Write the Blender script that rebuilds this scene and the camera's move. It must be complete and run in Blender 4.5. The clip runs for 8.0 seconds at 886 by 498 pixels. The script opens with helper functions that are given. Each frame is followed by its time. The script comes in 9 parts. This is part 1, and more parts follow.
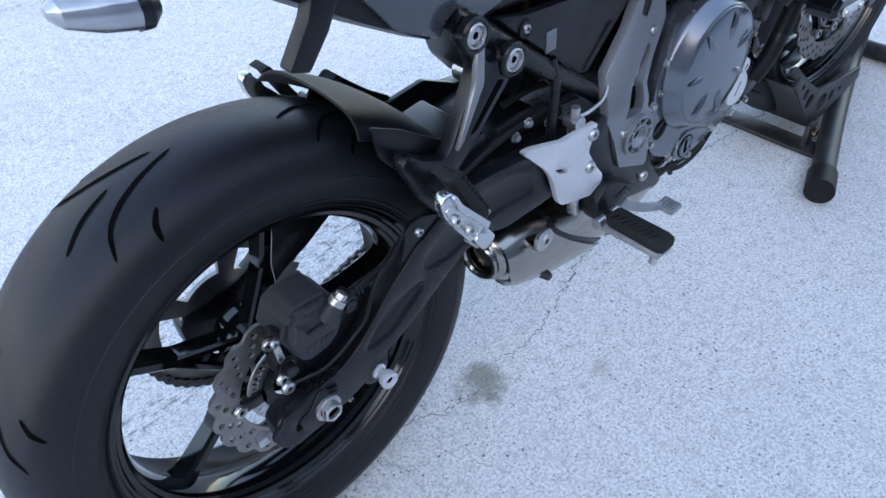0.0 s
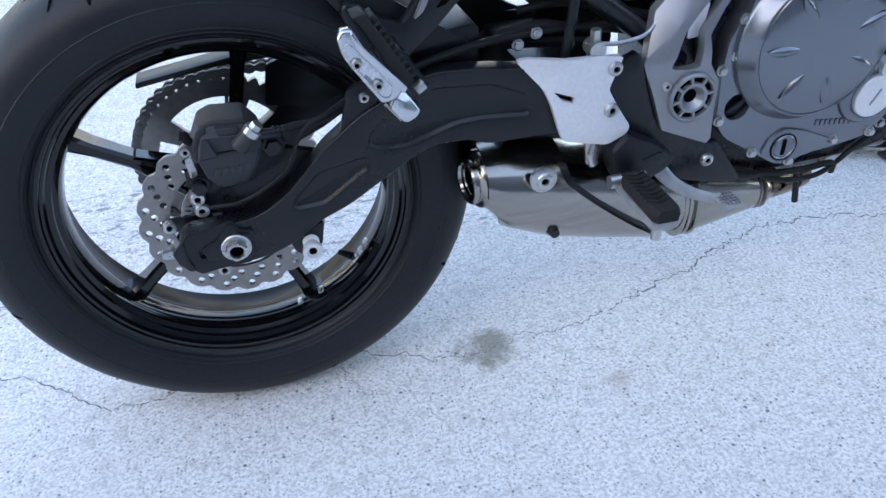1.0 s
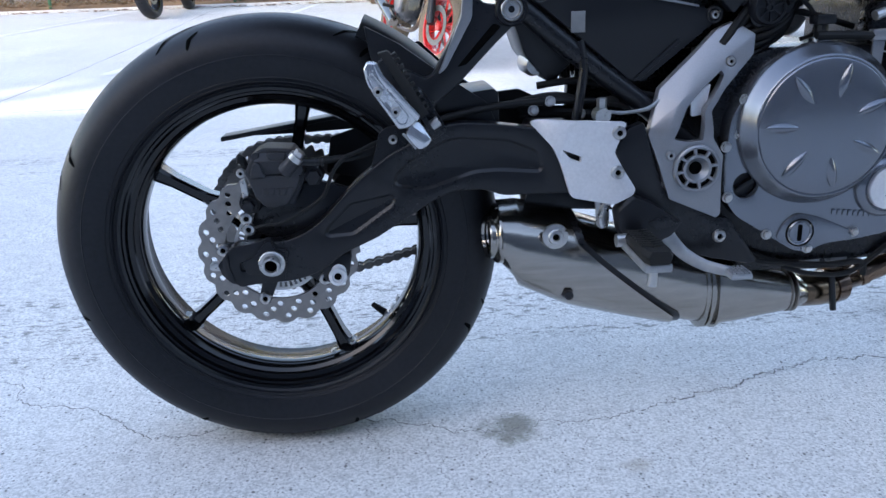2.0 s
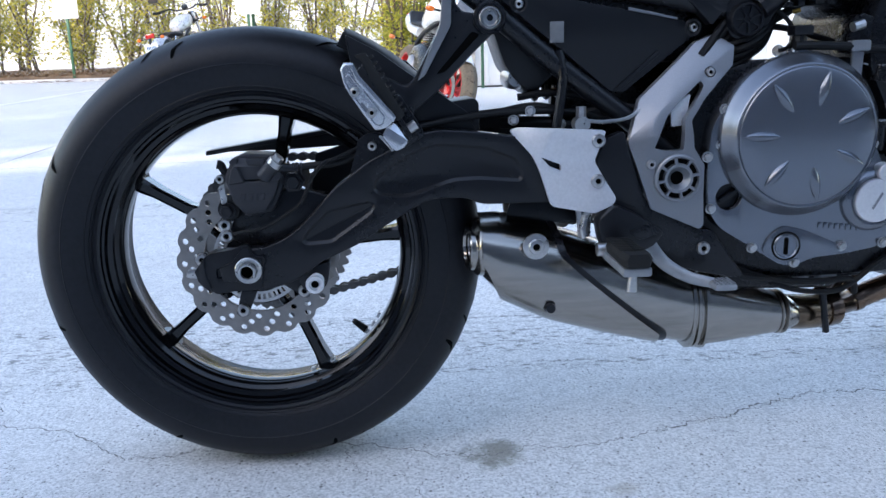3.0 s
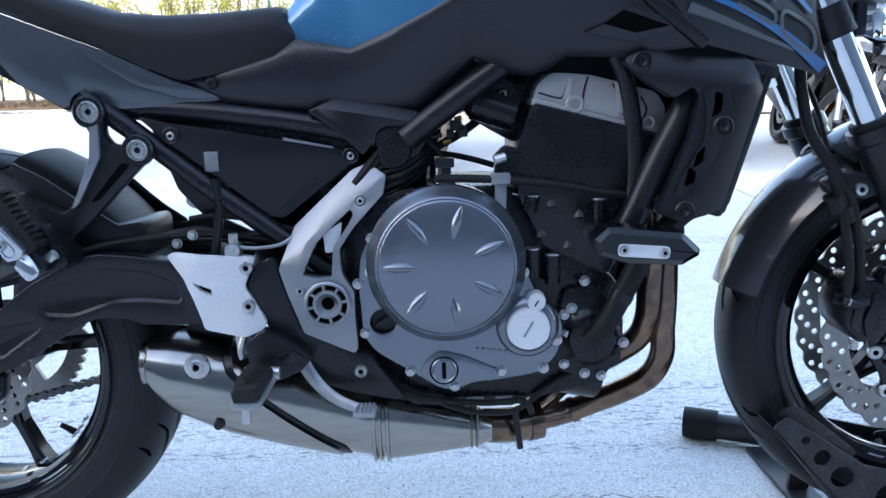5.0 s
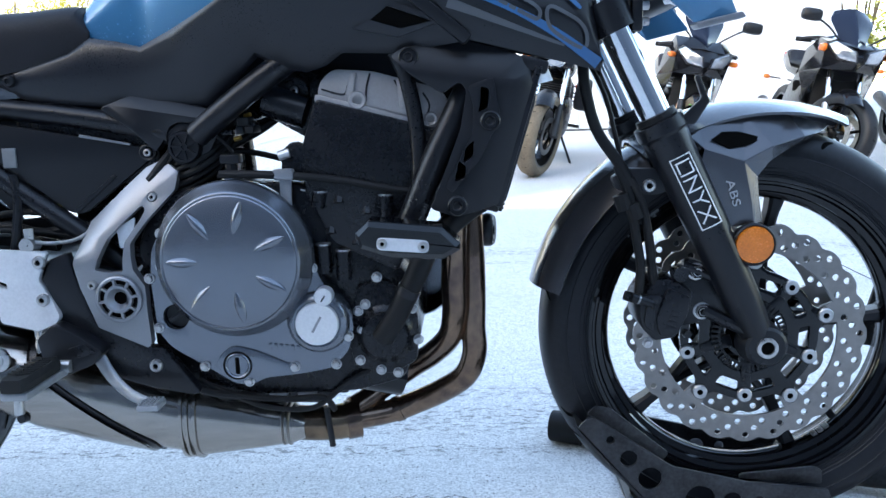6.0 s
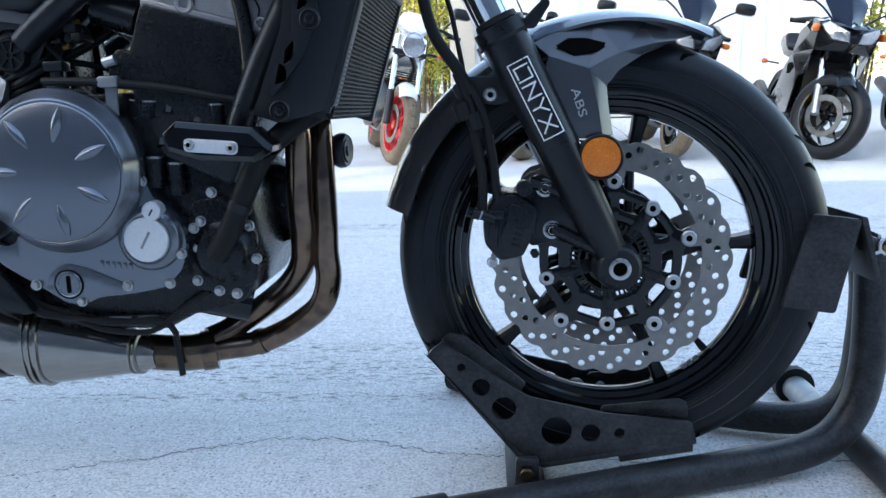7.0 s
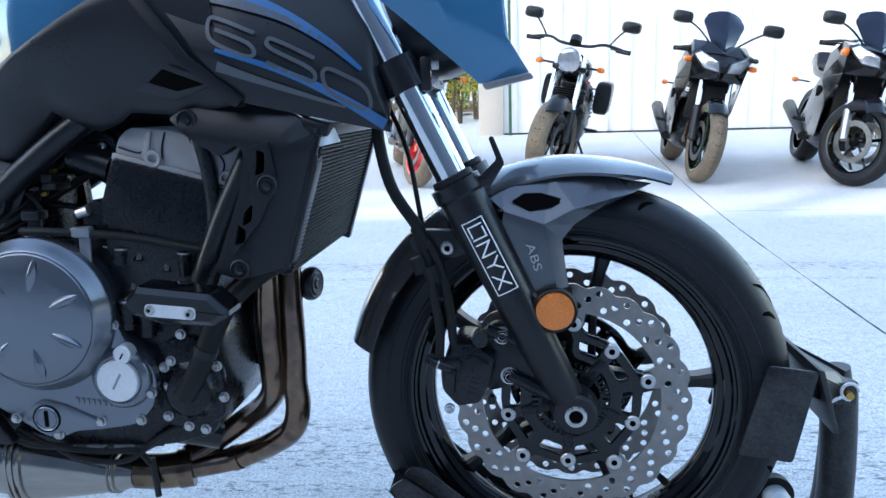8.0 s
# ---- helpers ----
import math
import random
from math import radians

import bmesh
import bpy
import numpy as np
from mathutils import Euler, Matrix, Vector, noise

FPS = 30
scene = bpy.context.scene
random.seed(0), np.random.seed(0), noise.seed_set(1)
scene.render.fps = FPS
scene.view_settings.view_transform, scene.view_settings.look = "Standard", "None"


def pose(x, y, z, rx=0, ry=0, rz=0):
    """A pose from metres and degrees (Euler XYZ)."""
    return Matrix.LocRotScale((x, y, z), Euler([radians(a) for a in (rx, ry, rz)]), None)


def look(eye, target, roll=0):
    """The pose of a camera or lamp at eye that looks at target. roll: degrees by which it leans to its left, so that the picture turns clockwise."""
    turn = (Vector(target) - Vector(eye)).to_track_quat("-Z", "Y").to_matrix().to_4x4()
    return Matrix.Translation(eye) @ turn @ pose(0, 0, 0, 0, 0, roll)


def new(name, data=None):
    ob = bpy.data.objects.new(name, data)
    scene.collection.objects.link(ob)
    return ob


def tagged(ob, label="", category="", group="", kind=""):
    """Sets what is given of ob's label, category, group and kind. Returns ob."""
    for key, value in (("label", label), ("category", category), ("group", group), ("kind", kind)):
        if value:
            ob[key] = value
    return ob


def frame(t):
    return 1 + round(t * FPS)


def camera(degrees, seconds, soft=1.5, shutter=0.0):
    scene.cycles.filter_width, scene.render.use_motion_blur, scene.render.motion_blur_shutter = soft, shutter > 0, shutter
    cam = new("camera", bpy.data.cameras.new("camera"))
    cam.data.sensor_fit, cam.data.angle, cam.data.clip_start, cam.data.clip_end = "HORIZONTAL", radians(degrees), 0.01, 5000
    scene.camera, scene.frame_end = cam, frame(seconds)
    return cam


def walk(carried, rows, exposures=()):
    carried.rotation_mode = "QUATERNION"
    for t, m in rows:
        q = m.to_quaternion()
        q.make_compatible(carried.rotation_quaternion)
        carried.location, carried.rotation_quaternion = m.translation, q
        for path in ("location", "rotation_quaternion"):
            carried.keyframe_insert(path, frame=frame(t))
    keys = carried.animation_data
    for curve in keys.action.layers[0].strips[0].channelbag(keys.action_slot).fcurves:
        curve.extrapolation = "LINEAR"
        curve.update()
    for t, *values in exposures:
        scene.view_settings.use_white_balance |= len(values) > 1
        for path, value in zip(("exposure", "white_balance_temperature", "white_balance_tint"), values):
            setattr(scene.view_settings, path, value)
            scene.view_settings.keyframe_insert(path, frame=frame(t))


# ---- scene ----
cam = camera(59.1, 8.0)
PATH = [
    (0, (-0.256, -0.63, 1.036), (0.727, 0.494, -0.295), -3.7),
    (0.5, (-0.096, -0.767, 0.903), (0.562, 0.601, -0.399), -3.4),
    (1, (0.057, -0.892, 0.821), (0.438, 0.691, -0.339), -2.9),
    (1.5, (0.114, -1.049, 0.729), (0.322, 0.758, -0.102), -2.3),
    (1.7, (0.137, -1.085, 0.691), (0.291, 0.769, -0.044), -2.4),
    (2.8, (0.196, -1.105, 0.561), (0.288, 0.841, 0.11), -1.8),
    (3, (0.205, -1.109, 0.557), (0.297, 0.839, 0.113), -1.7),
    (3.5, (0.293, -1.131, 0.601), (0.387, 0.819, 0.166), -1.7),
    (4, (0.435, -1.119, 0.646), (0.507, 0.838, 0.239), -1.6),
    (4.2, (0.479, -1.12, 0.651), (0.541, 0.84, 0.259), -1.4),
    (5.3, (0.805, -1.117, 0.684), (0.769, 0.846, 0.301), -1.6),
    (5.5, (0.859, -1.116, 0.676), (0.816, 0.849, 0.306), -1.6),
    (6, (1.022, -1.122, 0.649), (0.949, 0.846, 0.298), -1.6),
    (6.5, (1.182, -1.109, 0.589), (1.087, 0.858, 0.24), -1.6),
    (7, (1.248, -1.085, 0.531), (1.131, 0.879, 0.175), -1.5),
    (7.5, (1.269, -1.076, 0.532), (1.128, 0.887, 0.174), -1.5),
    (7.7, (1.272, -1.087, 0.553), (1.143, 0.883, 0.237), -1.1),
    (8, (1.348, -1.065, 0.721), (1.143, 0.892, 0.36), -1.5),
]
walk(cam, [(t, look(eye, target, roll)) for t, eye, target, roll in PATH],
     [(0.0, 2.48, 7150, 15), (0.6, 2.73, 7400, 15), (1.0, 2.68, 7350, 15), (1.7, 2.46, 7200, 15), (3.0, 2.32, 7050, 14), (4.0, 2.49, 6900, 12), (5.5, 2.8, 6850, 11), (6.0, 2.75, 6950, 9), (6.5, 2.45, 6950, 9), (7.5, 2.34, 6850, 9), (8.0, 2.46, 6600, 8)])

# ---------------------------------------------------------------- light
SUN_UP, SUN_SIDE = 22.5, 40.0
world = bpy.data.worlds.new("sky")
scene.world = world
world.use_nodes = True
wn = world.node_tree.nodes
sky = wn.new("ShaderNodeTexSky")
sky.sky_type = "NISHITA"
sky.sun_disc = False
sky.sun_elevation = radians(SUN_UP)
sky.sun_rotation = radians(180 + SUN_SIDE)
wn["Background"].inputs["Strength"].default_value = 0.15
world.node_tree.links.new(sky.outputs["Color"], wn["Background"].inputs["Color"])
sun_data = bpy.data.lights.new("sun", "SUN")
sun_data.energy, sun_data.angle, sun_data.color = 0.92, radians(0.5), (1.0, 0.96, 0.90)
sun = new("sun", sun_data)
sun.matrix_world = look((0, 0, 30), Vector((0, 0, 30)) + Vector((math.sin(radians(SUN_SIDE)) * math.cos(radians(SUN_UP)), math.cos(radians(SUN_SIDE)) * math.cos(radians(SUN_UP)), -math.sin(radians(SUN_UP)))))


# ---------------------------------------------------------------- materials
def material(name, color, rough=0.5, metal=0.0, vary=0.15, grain=40.0, bump=0.1, blotch=4.0, coat=0.0, second=None, spec=0.5, bump_dist=0.002, rough_vary=0.1):
    """A surface whose colour, gloss and relief vary at a coarse and a fine scale."""
    m = bpy.data.materials.new(name)
    m.use_nodes = True
    t = m.node_tree
    n, l = t.nodes, t.links
    b = n["Principled BSDF"]
    co = n.new("ShaderNodeTexCoord")
    fine = n.new("ShaderNodeTexNoise")
    fine.inputs["Scale"].default_value, fine.inputs["Detail"].default_value = grain, 5
    coarse = n.new("ShaderNodeTexNoise")
    coarse.inputs["Scale"].default_value, coarse.inputs["Detail"].default_value = blotch, 4
    for q in (fine, coarse):
        l.new(co.outputs["Object"], q.inputs["Vector"])
    add = n.new("ShaderNodeMath")
    add.operation = "MULTIPLY_ADD"
    add.inputs[1].default_value = 0.5
    l.new(fine.outputs["Fac"], add.inputs[0])
    half = n.new("ShaderNodeMath")
    half.operation = "MULTIPLY"
    half.inputs[1].default_value = 0.5
    l.new(coarse.outputs["Fac"], half.inputs[0])
    l.new(half.outputs[0], add.inputs[2])
    ramp = n.new("ShaderNodeValToRGB")
    lo = [c * (1 - vary) for c in color]
    hi = [min(1, c * (1 + vary)) for c in (second or color)]
    ramp.color_ramp.elements[0].position, ramp.color_ramp.elements[1].position = 0.32, 0.68
    ramp.color_ramp.elements[0].color, ramp.color_ramp.elements[1].color = (*lo, 1), (*hi, 1)
    l.new(add.outputs[0], ramp.inputs["Fac"])
    l.new(ramp.outputs["Color"], b.inputs["Base Color"])
    rr = n.new("ShaderNodeMapRange")
    rr.inputs["From Min"].default_value, rr.inputs["From Max"].default_value = 0.3, 0.7
    rr.inputs["To Min"].default_value, rr.inputs["To Max"].default_value = max(0.02, rough - rough_vary), min(1, rough + rough_vary)
    l.new(add.outputs[0], rr.inputs["Value"])
    l.new(rr.outputs[0], b.inputs["Roughness"])
    b.inputs["Metallic"].default_value = metal
    b.inputs["Specular IOR Level"].default_value = spec
    b.inputs["Coat Weight"].default_value = coat
    b.inputs["Coat Roughness"].default_value = 0.06
    if bump:
        bp = n.new("ShaderNodeBump")
        bp.inputs["Strength"].default_value, bp.inputs["Distance"].default_value = bump, bump_dist
        l.new(fine.outputs["Fac"], bp.inputs["Height"])
        l.new(bp.outputs["Normal"], b.inputs["Normal"])
    return m


def stretched(m, sx, sy, sz):
    """Draws the grain of a material out along one way, as brushing does."""
    t = m.node_tree
    co = [q for q in t.nodes if q.type == "TEX_COORD"][0]
    mp = t.nodes.new("ShaderNodeMapping")
    mp.inputs["Scale"].default_value = (sx, sy, sz)
    t.links.new(co.outputs["Object"], mp.inputs["Vector"])
    for q in t.nodes:
        if q.type == "TEX_NOISE":
            t.links.new(mp.outputs["Vector"], q.inputs["Vector"])
    return m


RUBBER = material("tyre_rubber", (0.0072, 0.0080, 0.0108), 0.46, vary=0.3, grain=160, bump=0.10, blotch=6, second=(0.0108, 0.0119, 0.0152), spec=0.30, bump_dist=0.001)
# near-black that puts the shade of grooves, slots and sockets into the colour
RECESSDARK = material("recess_shade_black", (0.002, 0.002, 0.002), 0.95, vary=0.2, bump=0, spec=0.05)
GLOSS = material("gloss_black_paint", (0.0035, 0.0036, 0.0043), 0.08, vary=0.3, grain=60, bump=0.0, spec=0.45, coat=0.0, rough_vary=0.04)
BARREL = material("rim_inner_barrel_paint", (0.0035, 0.0035, 0.004), 0.22, vary=0.3, grain=60, bump=0.0, spec=0.10, rough_vary=0.04)
RIMBLACK = material("front_rim_black_paint", (0.0035, 0.0036, 0.0043), 0.07, vary=0.3, grain=60, bump=0.0, spec=0.46, rough_vary=0.04)
SATIN = material("satin_black_paint", (0.0072, 0.0077, 0.0100), 0.32, vary=0.2, grain=300, bump=0.04, blotch=8, bump_dist=0.0006, spec=0.38)
PLASTIC = material("black_moulded_plastic", (0.0068, 0.0074, 0.0098), 0.38, vary=0.2, grain=500, bump=0.08, blotch=7, bump_dist=0.0005, spec=0.36)
DARKPANEL = material("charcoal_textured_panel", (0.0120, 0.0129, 0.0165), 0.34, vary=0.10, grain=500, bump=0.05, blotch=6, bump_dist=0.0005, spec=0.40)
MATTE = material("dull_black_plastic", (0.0058, 0.0063, 0.0080), 0.54, vary=0.2, grain=420, bump=0.10, blotch=7, bump_dist=0.0005, spec=0.22)
HOSE = material("black_rubber_hose", (0.008, 0.008, 0.0085), 0.55, vary=0.2, grain=90, bump=0.1, spec=0.25)
ENGINE = material("black_engine_casting", (0.0062, 0.0067, 0.0086), 0.28, vary=0.35, grain=260, bump=0.035, blotch=14, bump_dist=0.0006, spec=0.34)
HEADGREY = material("cast_grey_head_cover", (0.36, 0.345, 0.34), 0.42, 0.4, vary=0.10, grain=260, bump=0.08, blotch=15, bump_dist=0.0006)
COVER = material("grey_metallic_cover_paint", (0.185, 0.200, 0.226), 0.24, 0.82, vary=0.02, grain=700, bump=0.0, blotch=8, coat=0.15, rough_vary=0.015)
FRAMEGREY = material("grey_painted_frame", (0.26, 0.265, 0.28), 0.34, 0.6, vary=0.08, grain=500, bump=0.03, blotch=10, bump_dist=0.0003, rough_vary=0.04)
POLISHED = material("polished_cast_aluminium", (0.60, 0.60, 0.61), 0.22, 0.95, vary=0.12, grain=140, bump=0.06, blotch=25, bump_dist=0.0006)
ALU = material("satin_bare_aluminium", (0.72, 0.72, 0.73), 0.40, 0.45, vary=0.1, grain=260, bump=0.05, blotch=12, bump_dist=0.0004)
STEEL = material("zinc_bolt_steel", (0.50, 0.49, 0.48), 0.32, 0.9, vary=0.18, grain=180, bump=0.05, blotch=20, bump_dist=0.0004)
CHROME = material("hard_chrome", (0.75, 0.76, 0.78), 0.07, 1.0, vary=0.05, grain=30, bump=0.0, rough_vary=0.03)
BRUSHED = stretched(material("brushed_stainless_steel", (0.34, 0.315, 0.285), 0.20, 1.0, vary=0.12, grain=160, bump=0.03, blotch=3, second=(0.40, 0.372, 0.335), rough_vary=0.06), 0.05, 1, 1)
TUBE_STEEL = material("dull_stainless_pipe", (0.30, 0.27, 0.24), 0.36, 1.0, vary=0.08, grain=60, bump=0.0, blotch=8, rough_vary=0.04)
HEATED = material("heat_stained_header_pipe", (0.085, 0.062, 0.064), 0.19, 0.95, vary=0.30, grain=55, bump=0.03, blotch=9, second=(0.215, 0.145, 0.098), bump_dist=0.0004, rough_vary=0.05)
COLLECT = material("straw_tinted_collector_steel", (0.085, 0.060, 0.044), 0.22, 0.95, vary=0.28, grain=40, bump=0.03, blotch=10, second=(0.215, 0.152, 0.100), rough_vary=0.04)
DISC = material("brake_disc_steel", (0.235, 0.218, 0.205), 0.34, 0.82, vary=0.08, grain=90, bump=0.02, blotch=9, second=(0.285, 0.265, 0.250), bump_dist=0.0002, rough_vary=0.05)
CALIPER = material("matt_charcoal_caliper_paint", (0.030, 0.031, 0.035), 0.55, vary=0.15, grain=260, bump=0.12, blotch=10, bump_dist=0.0006, spec=0.35)
CHAIN = material("oily_chain_steel", (0.16, 0.155, 0.15), 0.42, 0.8, vary=0.4, grain=90, bump=0.1, blotch=20)
BLUE = material("blue_metallic_paint", (0.035, 0.165, 0.31), 0.22, 0.3, vary=0.03, grain=300, bump=0.0, blotch=4, coat=0.8)
GREYPAINT = material("graphite_metallic_paint", (0.080, 0.086, 0.099), 0.23, 0.5, vary=0.03, grain=300, bump=0.0, blotch=4, coat=0.5, rough_vary=0.03)
DARKPAINT = material("dark_graphite_gloss_paint", (0.05, 0.05, 0.055), 0.22, 0.3, vary=0.1, grain=900, bump=0.0, blotch=4, coat=0.7)
SEAT = material("black_grained_vinyl", (0.015, 0.015, 0.018), 0.58, vary=0.2, grain=420, bump=0.4, blotch=6, bump_dist=0.0008, spec=0.25)
PEGRUB = material("peg_rubber", (0.015, 0.015, 0.015), 0.7, vary=0.2, grain=160, bump=0.2, spec=0.25)
DECAL = material("white_vinyl_decal", (0.78, 0.78, 0.78), 0.5, vary=0.05, bump=0)
STICKER = material("faded_grey_sticker", (0.17, 0.176, 0.18), 0.5, vary=0.2, grain=90, bump=0)
DECALGREY = material("silver_grey_decal", (0.40, 0.41, 0.43), 0.4, 0.2, vary=0.06, bump=0)
FIGURE = material("muted_grey_decal", (0.085, 0.09, 0.10), 0.4, 0.2, vary=0.06, bump=0)
DECALBLUE = material("bright_blue_decal", (0.015, 0.11, 0.28), 0.35, vary=0.06, bump=0, coat=0.3)
CHOCK = material("worn_black_powder_coat", (0.0075, 0.0077, 0.0088), 0.42, vary=0.5, grain=210, bump=0.25, blotch=30, second=(0.032, 0.0325, 0.035), bump_dist=0.0008, spec=0.36)
BARETUBE = material("scuffed_zinc_tube", (0.30, 0.31, 0.32), 0.45, 0.5, vary=0.3, grain=60, bump=0.15, blotch=12)
AMBER = material("amber_reflector_plastic", (0.62, 0.16, 0.012), 0.2, vary=0.25, grain=420, bump=0.25, blotch=20, coat=0.5, bump_dist=0.0008)
RED = material("red_lamp_plastic", (0.45, 0.015, 0.012), 0.2, vary=0.15, grain=120, bump=0.1, coat=0.5)
ORANGE = material("orange_lamp_plastic", (0.65, 0.14, 0.012), 0.2, vary=0.15, grain=120, bump=0.1, coat=0.5)
REDPAINT = material("red_rim_paint", (0.55, 0.02, 0.02), 0.3, vary=0.15, bump=0, coat=0.5)
GREENPAINT = material("lime_green_rim_tape", (0.10, 0.55, 0.03), 0.35, vary=0.1, bump=0)
WHITEPAINT = material("white_gloss_paint", (0.78, 0.77, 0.75), 0.25, vary=0.05, bump=0, coat=0.5)
GOLD = material("gold_anodised_caliper", (0.50, 0.30, 0.07), 0.35, 0.8, vary=0.2, bump=0.05)
LENS = material("clear_lamp_lens", (0.42, 0.43, 0.45), 0.08, 0.6, vary=0.2, grain=60, bump=0.15, blotch=25, coat=1.0)
RADFIN = material("radiator_black_fins", (0.009, 0.009, 0.009), 0.5, 0.0, vary=0.3, grain=90, bump=0.1, spec=0.3)
# tan mixes road dust with sunlight put into the base colour
SUNLITTYRE = material("dusty_tyre_painted_sunlit", (0.15, 0.118, 0.082), 0.85, vary=0.4, grain=70, bump=0.3, blotch=8)


def leaf_material():
    m = bpy.data.materials.new("yellow_green_leaf")
    m.use_nodes = True
    n, l = m.node_tree.nodes, m.node_tree.links
    b = n["Principled BSDF"]
    geo = n.new("ShaderNodeNewGeometry")
    ramp = n.new("ShaderNodeValToRGB")
    e = ramp.color_ramp.elements
    e[0].color, e[1].color = (0.06, 0.10, 0.018, 1), (0.72, 0.60, 0.08, 1)
    mid = e.new(0.55)
    mid.color = (0.42, 0.40, 0.05, 1)
    clump = n.new("ShaderNodeTexNoise")
    clump.inputs["Scale"].default_value, clump.inputs["Detail"].default_value = 2.6, 2
    l.new(geo.outputs["Position"], clump.inputs["Vector"])
    share = n.new("ShaderNodeMath")
    share.operation = "MULTIPLY_ADD"
    share.inputs[1].default_value, share.inputs[2].default_value = 0.5, -0.35
    l.new(geo.outputs["Random Per Island"], share.inputs[0])
    total = n.new("ShaderNodeMath")
    total.operation = "MULTIPLY_ADD"
    total.inputs[1].default_value = 1.2
    l.new(clump.outputs["Fac"], total.inputs[0])
    l.new(share.outputs[0], total.inputs[2])
    l.new(total.outputs[0], ramp.inputs["Fac"])
    l.new(ramp.outputs["Color"], b.inputs["Base Color"])
    b.inputs["Roughness"].default_value = 0.5
    tr = n.new("ShaderNodeBsdfTranslucent")
    l.new(ramp.outputs["Color"], tr.inputs["Color"])
    mix = n.new("ShaderNodeMixShader")
    mix.inputs["Fac"].default_value = 0.35
    l.new(b.outputs[0], mix.inputs[1])
    l.new(tr.outputs[0], mix.inputs[2])
    l.new(mix.outputs[0], n["Material Output"].inputs["Surface"])
    return m


LEAF = leaf_material()
BARK = material("shrub_bark", (0.11, 0.08, 0.055), 0.85, vary=0.3, grain=60, bump=0.4, blotch=10)
LITTER = material("dry_leaf_litter", (0.13, 0.075, 0.04), 0.9, vary=0.5, grain=30, bump=0.8, blotch=5, second=(0.20, 0.13, 0.08), bump_dist=0.02)
POSTGREEN = material("green_fence_post_paint", (0.02, 0.09, 0.05), 0.5, vary=0.2, bump=0.1)
WIRE = material("galvanised_fence_wire", (0.35, 0.36, 0.36), 0.5, 0.6, vary=0.15, bump=0)
WALLWHITE = material("white_painted_sheet_metal", (0.74, 0.76, 0.77), 0.55, vary=0.05, grain=12, bump=0.05, blotch=0.8)
# tone of the unseen wall, picked for the reflections it gives
UNSEENWALL = material("unseen_wall_blue_grey", (0.080, 0.096, 0.132), 0.8, vary=0.25, grain=30, bump=0.4, blotch=1.0, bump_dist=0.004)
STUCCO = material("beige_stucco", (0.50, 0.46, 0.40), 0.9, vary=0.12, grain=60, bump=0.5, blotch=1.2, bump_dist=0.004)
DARKGAP = material("dark_joint_filler", (0.035, 0.034, 0.033), 0.9, vary=0.3, grain=80, bump=0.3)
CRACKFILL = material("crack_shadowed_grit", (0.16, 0.155, 0.15), 0.95, vary=0.35, grain=120, bump=0.4)


def smoke_glass():
    m = bpy.data.materials.new("smoked_windscreen")
    m.use_nodes = True
    b = m.node_tree.nodes["Principled BSDF"]
    b.inputs["Base Color"].default_value = (0.014, 0.020, 0.038, 1)
    b.inputs["Transmission Weight"].default_value = 0.12
    b.inputs["Roughness"].default_value = 0.05
    b.inputs["IOR"].default_value = 1.3
    return m


SMOKE = smoke_glass()


